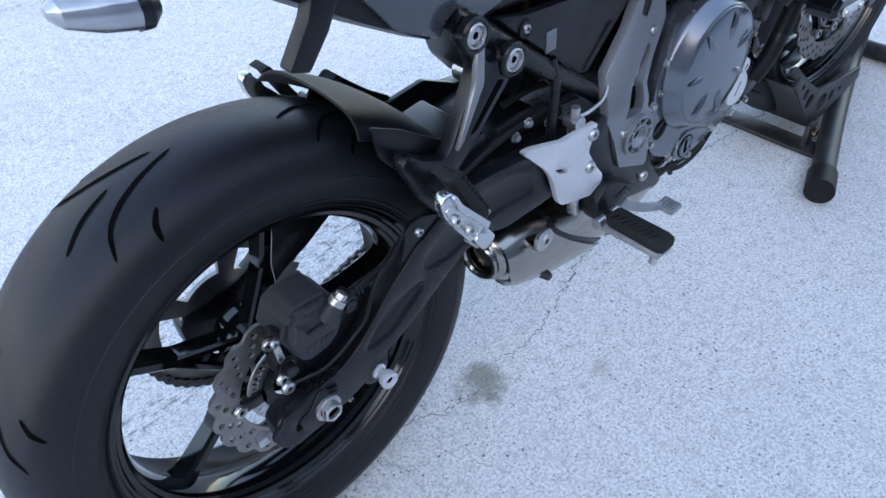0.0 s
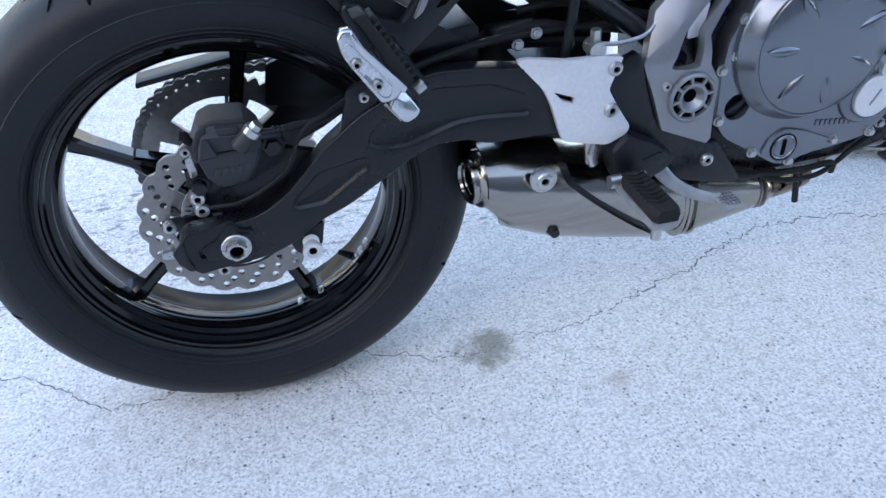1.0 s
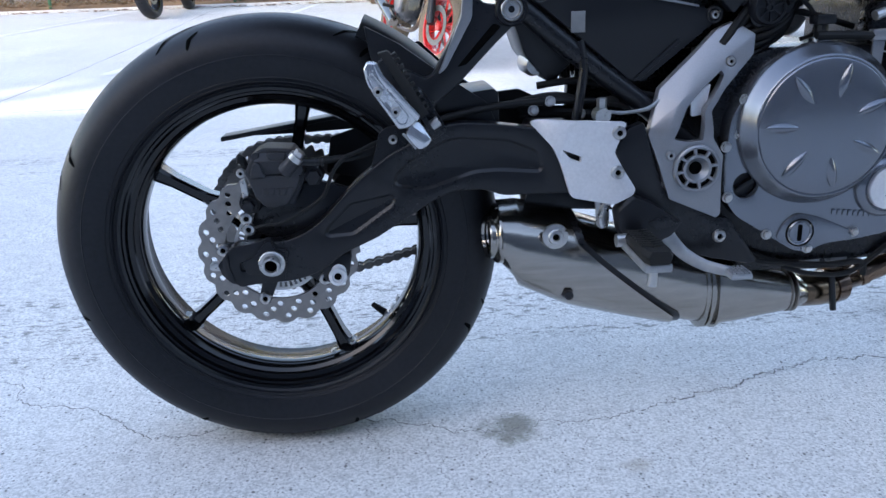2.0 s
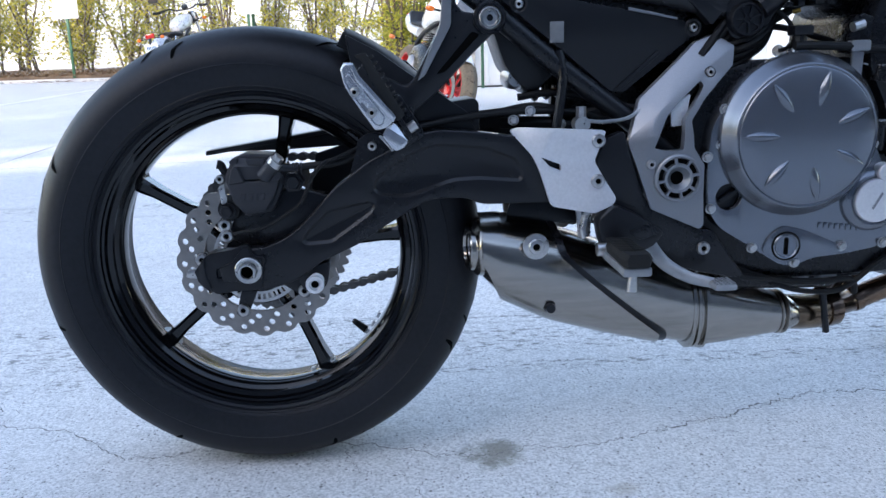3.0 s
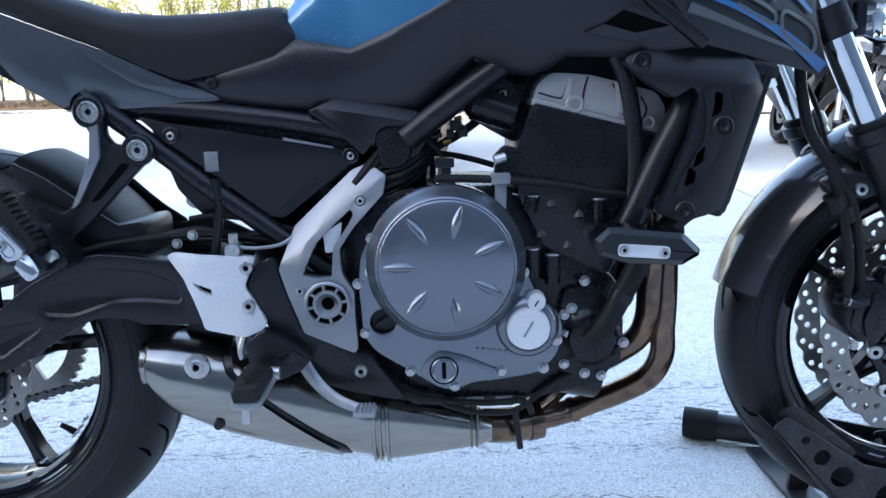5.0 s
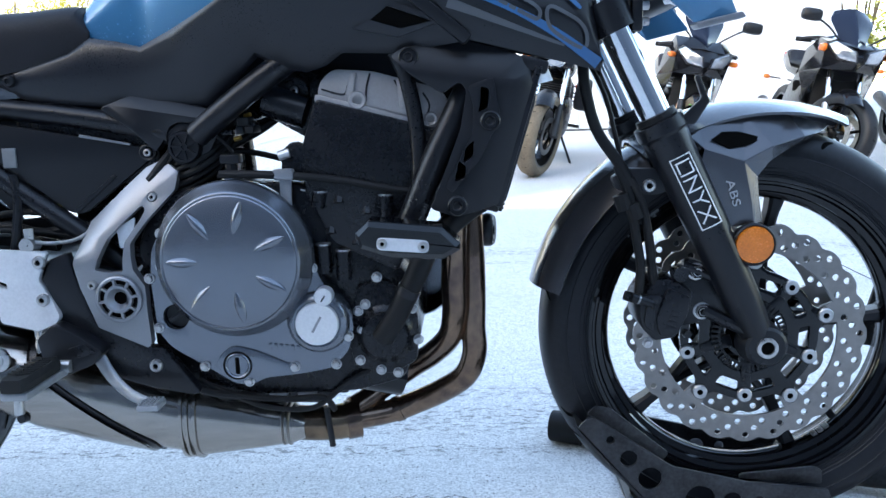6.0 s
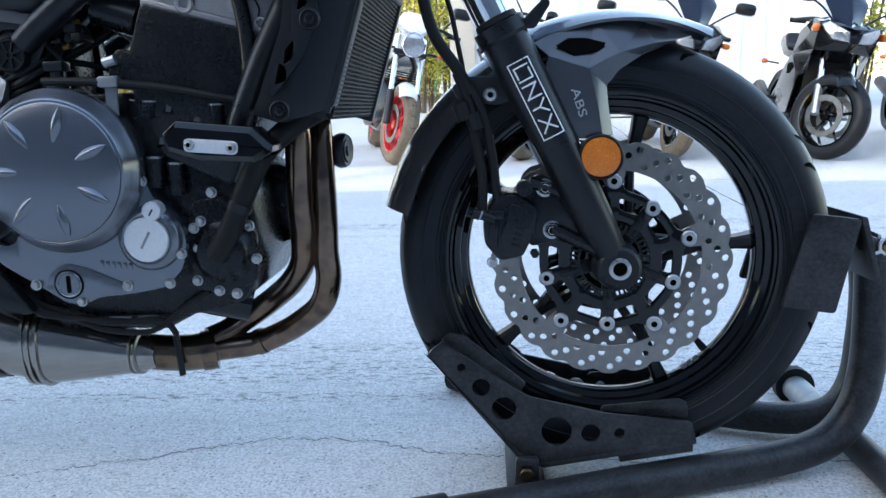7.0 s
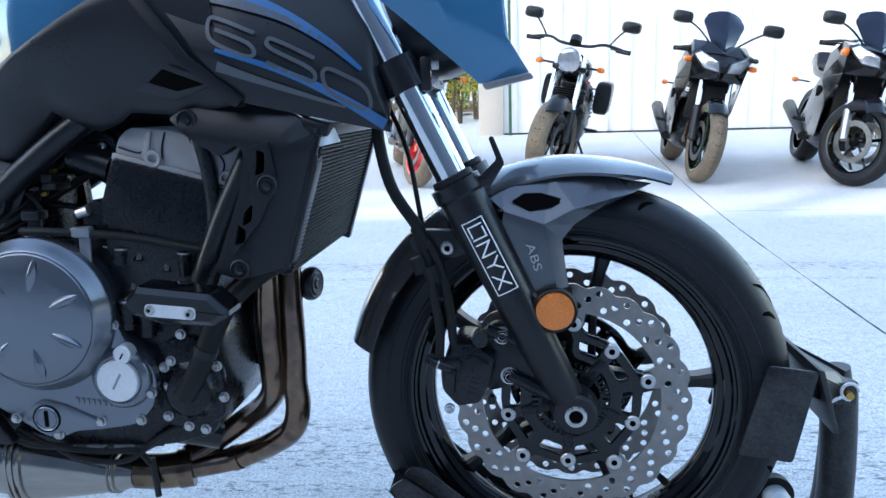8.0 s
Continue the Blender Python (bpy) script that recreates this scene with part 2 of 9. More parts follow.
def concrete():
    """Pale broomed concrete with fine pits, broad blotches, two damp stains and scuffed bands."""
    m = bpy.data.materials.new("pale_concrete")
    m.use_nodes = True
    n, l = m.node_tree.nodes, m.node_tree.links
    b = n["Principled BSDF"]
    geo = n.new("ShaderNodeNewGeometry")

    def noise_at(scale, detail, rough=0.6, stretch=None):
        q = n.new("ShaderNodeTexNoise")
        q.inputs["Scale"].default_value, q.inputs["Detail"].default_value, q.inputs["Roughness"].default_value = scale, detail, rough
        if stretch:
            mp = n.new("ShaderNodeMapping")
            mp.inputs["Scale"].default_value = stretch
            l.new(geo.outputs["Position"], mp.inputs["Vector"])
            l.new(mp.outputs["Vector"], q.inputs["Vector"])
        else:
            l.new(geo.outputs["Position"], q.inputs["Vector"])
        return q.outputs["Fac"]

    def math_node(op, a, c=None, d=None):
        q = n.new("ShaderNodeMath")
        q.operation = op
        for i, v in enumerate((a, c, d)):
            if v is None:
                continue
            if isinstance(v, (int, float)):
                q.inputs[i].default_value = v
            else:
                l.new(v, q.inputs[i])
        return q.outputs[0]

    def remap(v, a, c, d=0.0, e=1.0):
        q = n.new("ShaderNodeMapRange")
        for k, w in (("From Min", a), ("From Max", c), ("To Min", d), ("To Max", e)):
            q.inputs[k].default_value = w
        l.new(v, q.inputs["Value"])
        return q.outputs[0]

    def mix(fac, a, c):
        q = n.new("ShaderNodeMix")
        q.data_type = "RGBA"
        l.new(fac, q.inputs["Factor"])
        for sock, v in ((q.inputs["A"], a), (q.inputs["B"], c)):
            if isinstance(v, tuple):
                sock.default_value = (*v, 1)
            else:
                l.new(v, sock)
        return q.outputs["Result"]

    sep = n.new("ShaderNodeSeparateXYZ")
    l.new(geo.outputs["Position"], sep.inputs[0])
    grit = noise_at(190, 4, 0.7)
    speck = noise_at(45, 6, 0.75)
    broad = noise_at(1.6, 6, 0.6)
    medium = noise_at(14, 8, 0.8)
    col = mix(remap(broad, 0.35, 0.65), (0.64, 0.63, 0.615), (0.74, 0.73, 0.715))
    col = mix(remap(medium, 0.40, 0.62, 0.0, 0.7), col, (0.76, 0.75, 0.735))
    col = mix(remap(grit, 0.44, 0.60, 0.0, 0.60), col, (0.30, 0.297, 0.292))
    col = mix(remap(speck, 0.50, 0.62, 0.0, 0.42), col, (0.36, 0.355, 0.35))
    for scale, reach, share, depth in ((190, 0.34, 0.56, 0.65), (95, 0.24, 0.70, 0.85), (40, 0.14, 0.78, 0.9)):
        pit = n.new("ShaderNodeTexVoronoi")
        pit.inputs["Scale"].default_value = scale
        l.new(geo.outputs["Position"], pit.inputs["Vector"])
        some = n.new("ShaderNodeSeparateColor")
        l.new(pit.outputs["Color"], some.inputs[0])
        dot = math_node("MULTIPLY", remap(pit.outputs["Distance"], reach * 0.5, reach, depth, 0.0), remap(some.outputs[0], share, share + 0.1))
        col = mix(dot, col, (0.11, 0.108, 0.105))

    # scuffed bands that run along the slab
    broom = noise_at(48, 5, 0.75, (0.6, 1.5, 1))
    band = None
    for centre, half in BANDS:
        q = remap(math_node("ABSOLUTE", math_node("SUBTRACT", sep.outputs["Y"], centre)), half * 0.5, half, 1.0, 0.0)
        band = q if band is None else math_node("MAXIMUM", band, q)
    scuff = math_node("MULTIPLY", band, remap(broom, 0.52, 0.60))
    col = mix(math_node("MULTIPLY", scuff, 0.8), col, (0.15, 0.148, 0.145))

    # damp stains
    warp = noise_at(28, 4, 0.6)
    for sx, sy, rad, long, strength, tint in STAINS:
        dx = math_node("DIVIDE", math_node("SUBTRACT", sep.outputs["X"], sx), long)
        dy = math_node("SUBTRACT", sep.outputs["Y"], sy)
        dist = math_node("SQRT", math_node("ADD", math_node("MULTIPLY", dx, dx), math_node("MULTIPLY", dy, dy)))
        dist = math_node("ADD", dist, math_node("MULTIPLY", math_node("SUBTRACT", warp, 0.5), rad * 1.9))
        col = mix(remap(dist, rad * 0.45, rad, strength, 0.0), col, tint)
    l.new(col, b.inputs["Base Color"])
    b.inputs["Roughness"].default_value = 0.88
    b.inputs["Specular IOR Level"].default_value = 0.3
    height = math_node("ADD", math_node("MULTIPLY", grit, 0.7), math_node("ADD", math_node("MULTIPLY", medium, 0.4), math_node("MULTIPLY", scuff, -0.3)))
    bp = n.new("ShaderNodeBump")
    bp.inputs["Strength"].default_value, bp.inputs["Distance"].default_value = 0.25, 0.0016
    l.new(height, bp.inputs["Height"])
    l.new(bp.outputs["Normal"], b.inputs["Normal"])
    return m


BANDS = [(0.45, 0.11), (0.60, 0.05), (0.30, 0.035), (2.27, 0.10), (2.05, 0.03)]
STAINS = [(0.325, -0.045, 0.052, 1.0, 0.75, (0.17, 0.16, 0.125)), (0.485, -0.165, 0.020, 1.5, 0.35, (0.30, 0.25, 0.18))]
CONCRETE = concrete()


# ---------------------------------------------------------------- mesh helpers
def part(name, data, mat, parent=None, label="", smooth=True, angle=35):
    """Links a bmesh, or a mesh made before, as one object under a thing or a part."""
    if isinstance(data, bmesh.types.BMesh):
        me = bpy.data.meshes.new(name)
        bmesh.ops.recalc_face_normals(data, faces=data.faces)
        for f in data.faces:
            f.smooth = smooth
        if smooth:
            for e in data.edges:
                if len(e.link_faces) == 2 and e.calc_face_angle(0) > radians(angle):
                    e.smooth = False
        data.to_mesh(me)
        data.free()
        me.materials.append(mat)
    else:
        me = data
    ob = new(name, me)
    if parent:
        ob.parent = parent
    if label:
        ob["label"] = label
    return ob


def thing(name, label, category, group="", at=(0, 0, 0)):
    ob = new(name)
    ob.location = at
    return tagged(ob, label, category, group)


def bevelled(bm, width, segments=2, sharp=30):
    if width:
        edges = [e for e in bm.edges if len(e.link_faces) == 2 and e.calc_face_angle(0) > radians(sharp)]
        bmesh.ops.bevel(bm, geom=edges, offset=width, segments=segments, affect="EDGES", profile=0.5, clamp_overlap=True)
    return bm


def rounded(pts, radius, steps=4):
    """A closed outline with its corners rounded."""
    out = []
    k = len(pts)
    for i in range(k):
        p, a, b = Vector(pts[i]), Vector(pts[i - 1]), Vector(pts[(i + 1) % k])
        r = min(radius, 0.45 * (a - p).length, 0.45 * (b - p).length)
        s, e = p + (a - p).normalized() * r, p + (b - p).normalized() * r
        for j in range(steps + 1):
            t = j / steps
            out.append(tuple((1 - t) ** 2 * s + 2 * t * (1 - t) * p + t * t * e))
    return out


def circle(cx, cz, r, n=20, start=0.0):
    return [(cx + r * math.cos(start + 2 * math.pi * i / n), cz + r * math.sin(start + 2 * math.pi * i / n)) for i in range(n)]


def plate(outline, y0, y1, bevel=0.002, holes=(), bm=None, segments=2):
    """A slab in the x-z plane from y0 to y1, with holes right through it."""
    b = bmesh.new()
    loops = []
    for ring in (outline, *holes):
        vs = [b.verts.new((x, y0, z)) for x, z in ring]
        loops.append([b.edges.new((vs[i], vs[(i + 1) % len(vs)])) for i in range(len(vs))])
    if holes:
        bmesh.ops.triangle_fill(b, use_beauty=True, use_dissolve=False, edges=[e for r in loops for e in r])
    else:
        b.faces.new([e.verts[0] for e in loops[0]])
    faces = list(b.faces)
    ret = bmesh.ops.extrude_face_region(b, geom=faces)
    for v in ret["geom"]:
        if isinstance(v, bmesh.types.BMVert):
            v.co.y = y1
    bmesh.ops.recalc_face_normals(b, faces=b.faces)
    bevelled(b, bevel, segments)
    if bm is not None:
        return merge(bm, b)
    return b


def fold(b, x, z, nx, nz, slope):
    """Bends a slab along a straight line through (x, z): what lies on the side of (nx, nz) leans in y."""
    nrm = Vector((nx, 0, nz)).normalized()
    bmesh.ops.bisect_plane(b, geom=list(b.verts) + list(b.edges) + list(b.faces), plane_co=(x, 0, z), plane_no=nrm)
    for v in b.verts:
        d = (v.co - Vector((x, 0, z))).dot(Vector((nrm.x, 0, nrm.z)))
        if d > 0:
            v.co.y += slope * d
    return b


def merge(a, b):
    """Adds bmesh b to a."""
    me = bpy.data.meshes.new("tmp")
    b.to_mesh(me)
    b.free()
    a.from_mesh(me)
    bpy.data.meshes.remove(me)
    return a


def box(x0, x1, y0, y1, z0, z1, bevel=0.002, bm=None):
    return plate([(x0, z0), (x1, z0), (x1, z1), (x0, z1)], y0, y1, bevel, bm=bm)


def lathe(profile, cx, cz, n=48, bm=None, close=False):
    """Turns (y, r) pairs round the axle through (cx, cz) that runs along y."""
    b = bm if bm is not None else bmesh.new()
    rings = []
    for y, r in profile:
        if r < 1e-5:
            rings.append([b.verts.new((cx, y, cz))])
        else:
            rings.append([b.verts.new((cx + r * math.cos(2 * math.pi * i / n), y, cz + r * math.sin(2 * math.pi * i / n))) for i in range(n)])
    pairs = list(zip(rings, rings[1:])) + ([(rings[-1], rings[0])] if close else [])
    for p, q in pairs:
        for i in range(n):
            j = (i + 1) % n
            ring = [p[i % len(p)], p[j % len(p)], q[j % len(q)], q[i % len(q)]]
            ring = list(dict.fromkeys(ring))
            if len(ring) > 2:
                b.faces.new(ring)
    return b


def smooth_line(pts, steps=6):
    """A soft curve through the points."""
    p = [Vector(q) for q in pts]
    if len(p) < 3:
        return p
    out = []
    for i in range(len(p) - 1):
        a, b, c, d = p[max(i - 1, 0)], p[i], p[i + 1], p[min(i + 2, len(p) - 1)]
        for s in range(steps):
            t = s / steps
            out.append(0.5 * (2 * b + (c - a) * t + (2 * a - 5 * b + 4 * c - d) * t * t + (3 * b - a - 3 * c + d) * t ** 3))
    return out + [p[-1]]


def tube(pts, r, n=10, steps=6, bm=None, caps=True, flat=1.0):
    """A round bar along the points. r: one radius, or one for each end."""
    b = bm if bm is not None else bmesh.new()
    line = smooth_line(pts, steps)
    ra, rb = r if isinstance(r, tuple) else (r, r)
    up = Vector((0.13, 0.97, 0.21)).normalized()
    rings = []
    for i, p in enumerate(line):
        d = (line[min(i + 1, len(line) - 1)] - line[max(i - 1, 0)]).normalized()
        u = d.cross(up)
        if u.length < 1e-3:
            u = d.cross(Vector((1, 0, 0)))
        u.normalize()
        w = u.cross(d)
        up = w
        rad = ra + (rb - ra) * i / max(1, len(line) - 1)
        rings.append([b.verts.new(p + rad * (math.cos(2 * math.pi * k / n) * u + flat * math.sin(2 * math.pi * k / n) * w)) for k in range(n)])
    for p, q in zip(rings, rings[1:]):
        for k in range(n):
            b.faces.new((p[k], p[(k + 1) % n], q[(k + 1) % n], q[k]))
    if caps:
        b.faces.new(rings[0][::-1])
        b.faces.new(rings[-1])
    return b


def grid(f, nu, nv, bm=None, close_u=False, close_v=False):
    """A sheet of quads through f(u, v), u and v from 0 to 1."""
    b = bm if bm is not None else bmesh.new()
    vs = [[b.verts.new(f(i / nu, j / nv)) for j in range(nv + (not close_v))] for i in range(nu + (not close_u))]
    for i in range(nu):
        for j in range(nv):
            p, q = vs[i], vs[(i + 1) % len(vs)]
            k = (j + 1) % len(p)
            b.faces.new((p[j], q[j], q[k], p[k]))
    return b


def loft(sections, bm=None, caps=True):
    """Skins a row of closed loops that have the same number of points."""
    b = bm if bm is not None else bmesh.new()
    rings = [[b.verts.new(p) for p in s] for s in sections]
    for p, q in zip(rings, rings[1:]):
        for k in range(len(p)):
            b.faces.new((p[k], p[(k + 1) % len(p)], q[(k + 1) % len(p)], q[k]))
    if caps:
        b.faces.new(rings[0][::-1])
        b.faces.new(rings[-1])
    return b


def oval(x, y0, y1, z0, z1, power=3.0, n=28, lean=0.0):
    """A rounded box section across x."""
    out = []
    for i in range(n):
        a = 2 * math.pi * i / n
        c, s = math.cos(a), math.sin(a)
        u, v = math.copysign(abs(c) ** (2 / power), c), math.copysign(abs(s) ** (2 / power), s)
        out.append((x + lean * v, (y0 + y1) / 2 + u * (y1 - y0) / 2, (z0 + z1) / 2 + v * (z1 - z0) / 2))
    return out


def solid(bm, thick):
    """Gives a sheet its thickness."""
    bmesh.ops.recalc_face_normals(bm, faces=bm.faces)
    bmesh.ops.solidify(bm, geom=list(bm.faces), thickness=thick)
    return bm


def mesh_of(bm, mat, name="piece", angle=35, socket=0.0):
    """A mesh to be shared by many pieces. socket: faces nearer to its axle than this are dark."""
    for f in bm.faces:
        c = f.calc_center_median()
        f.material_index = 1 if math.hypot(c.x, c.z) < socket else 0
    ob = part(name, bm, mat, angle=angle)
    me = ob.data
    # socket faces carry their inner shade as a near-black colour
    if socket:
        me.materials.append(RECESSDARK)
    bpy.data.objects.remove(ob)
    return me


def hex_bolt(r, head=0.006, washer=1.35):
    """A flanged hexagon bolt whose head points to -y, at the origin."""
    b = lathe([(0.001, r * washer), (-0.0015, r * washer), (-0.002, r * 1.02)], 0, 0, 16)
    plate(circle(0, 0, r, 6), -head, -0.0018, 0.0006, bm=b)
    lathe([(-head - 0.0004, r * 0.62), (-head - 0.0001, r * 0.5), (-head - 0.0001, 0.0)], 0, 0, 12, bm=b)
    return b


def cap_screw(r):
    """A button-headed screw with a dark socket, pointing to -y."""
    b = lathe([(0.001, r), (-0.0015, r), (-0.004, r * 0.82), (-0.0048, r * 0.44), (-0.0026, r * 0.38), (-0.0026, 0)], 0, 0, 18)
    return b


BOLT = mesh_of(hex_bolt(0.0052), STEEL, "bolt_mesh")
SCREW = mesh_of(cap_screw(0.009), STEEL, "screw_mesh", socket=0.0027)
SMALL_SCREW = mesh_of(cap_screw(0.0060), STEEL, "small_screw_mesh", socket=0.0019)
BLACK_SCREW = mesh_of(cap_screw(0.0085), PLASTIC, "black_screw_mesh")


def bolts(me, places, parent, name="bolt"):
    for p in places:
        ob = part(name, me, None, parent)
        ob.location = p


def lettering(text, size, mat, parent, m, name="lettering", thick=0.0004, wide=1.0):
    """Raised letters in the built-in font, laid on a surface by the pose m."""
    cu = bpy.data.curves.new("text", "FONT")
    cu.body, cu.size, cu.extrude, cu.align_x, cu.align_y = text, size, thick, "CENTER", "CENTER"
    tmp = new("text", cu)
    bpy.context.view_layer.update()
    me = bpy.data.meshes.new_from_object(tmp.evaluated_get(bpy.context.evaluated_depsgraph_get()))
    bpy.data.objects.remove(tmp)
    bpy.data.curves.remove(cu)
    me.transform(m @ Matrix.Diagonal((wide, 1, 1, 1)))
    me.materials.clear()
    me.materials.append(mat)
    return part(name, me, mat, parent)


# ---------------------------------------------------------------- ground and walls
def lift(y):
    """The lot rises gently away from the camera."""
    return 0.0049 * max(0.0, y) ** 2 if y < 7 else 0.240 + 0.0686 * (y - 7) if y < 14 else 0.720 + 0.05 * (y - 14)


def ground_sheet():
    b = bmesh.new()
    xs = [-400, -60, -20, -10, -6, -4, -2, -1, 0, 1, 2, 3, 4, 6, 10, 20, 60, 400]
    ys = [-400, -60, -20, -8, -4, -2, -1, 0] + [0.5 * i for i in range(1, 29)] + [16, 20, 30, 60, 400]
    vs = [[b.verts.new((x, y, lift(y) if y < 20 else lift(20))) for y in ys] for x in xs]
    for i in range(len(xs) - 1):
        for j in range(len(ys) - 1):
            b.faces.new((vs[i][j], vs[i + 1][j], vs[i + 1][j + 1], vs[i][j + 1]))
    return b


ground = tagged(part("ground", ground_sheet(), CONCRETE), "pale speckled concrete lot with cracks and a damp stain", "ground", kind="structure")


def ribbon(pts, width, rough, seed, steps=14, up=0.0006):
    """A ragged thin strip that lies on the ground, for cracks and joints."""
    rnd = random.Random(seed)
    b = bmesh.new()
    line = []
    for (x0, y0), (x1, y1) in zip(pts, pts[1:]):
        for s in range(steps):
            t = s / steps
            line.append((x0 + (x1 - x0) * t, y0 + (y1 - y0) * t))
    line.append(pts[-1])
    pairs, wander = [], 0.0
    for i, (x, y) in enumerate(line):
        wander = 0.75 * wander + rnd.gauss(0, rough)
        x2, y2 = line[min(i + 1, len(line) - 1)]
        x1, y1 = line[max(i - 1, 0)]
        d = Vector((x2 - x1, y2 - y1)).normalized()
        nrm = Vector((-d.y, d.x))
        w = width * (0.3 + 0.9 * rnd.random()) / 2 if rough else width / 2
        p = Vector((x, y)) + nrm * wander
        pairs.append([b.verts.new((*(p + nrm * k), lift(p.y) + up)) for k in (w, -w)])
    for p, q in zip(pairs, pairs[1:]):
        b.faces.new((p[0], p[1], q[1], q[0]))
    return b


for k, (w, line) in enumerate([
        (0.0028, [(-0.75, 0.30), (-0.54, 0.215), (-0.478, 0.139), (-0.37, 0.104), (-0.246, 0.0), (-0.16, 0.0), (-0.074, 0.02), (0.08, 0.024), (0.229, -0.046), (0.30, -0.05), (0.406, -0.034), (0.523, -0.02), (0.60, 0.0)]),
        (0.0044, [(0.60, 0.0), (0.70, 0.03), (0.80, 0.085), (0.886, 0.104), (0.989, 0.112), (1.095, 0.085), (1.187, 0.046), (1.30, 0.04), (1.45, 0.03), (1.62, 0.02), (1.95, 0.05)]),
        (0.0014, [(-0.478, 0.139), (-0.50, 0.30), (-0.44, 0.42)]),
        (0.0012, [(0.10, 0.02), (0.12, -0.07), (0.20, -0.11), (0.22, -0.20)]),
        (0.0010, [(0.406, -0.034), (0.43, -0.11), (0.52, -0.16)]),
        (0.0012, [(-1.6, 1.35), (-1.45, 1.7), (-1.52, 2.0)]),
        (0.0010, [(1.15, 0.55), (1.30, 0.62), (1.42, 0.60)])]):
    tagged(part("crack", ribbon(line, w * 0.8, 0.0038, k, steps=22), CRACKFILL, smooth=False), "thin ragged crack in the concrete", "crack", kind="structure")
for k, line in enumerate([[(-14, 3.66), (2.5, 3.66), (14, 3.66)], [(2.30, -4.4), (2.405, 0.0), (2.485, 3.7), (2.55, 5.4), (2.66, 8.5)], [(-2.3, -4.4), (-2.3, 3.6), (-2.35, 11.0)]]):
    fine = [(x0 + (x1 - x0) * t / 20, y0 + (y1 - y0) * t / 20) for (x0, y0), (x1, y1) in zip(line, line[1:]) for t in range(20)] + [line[-1]]
    tagged(part("slab_joint", ribbon(fine, 0.009, 0.0006, 50 + k, steps=2), DARKGAP, smooth=False), "straight dark joint between concrete slabs", "joint", kind="structure")


# ---------------------------------------------------------------- the motorcycle
bike = thing("motorcycle", "blue and graphite naked motorcycle held upright in a wheel chock", "motorcycle", at=(0, 0, 0))
RX, RZ, FX, FZ = 0.001, 0.3125, 1.4135, 0.324
REAR_Y, FRONT_Y = 0.018, 0.010


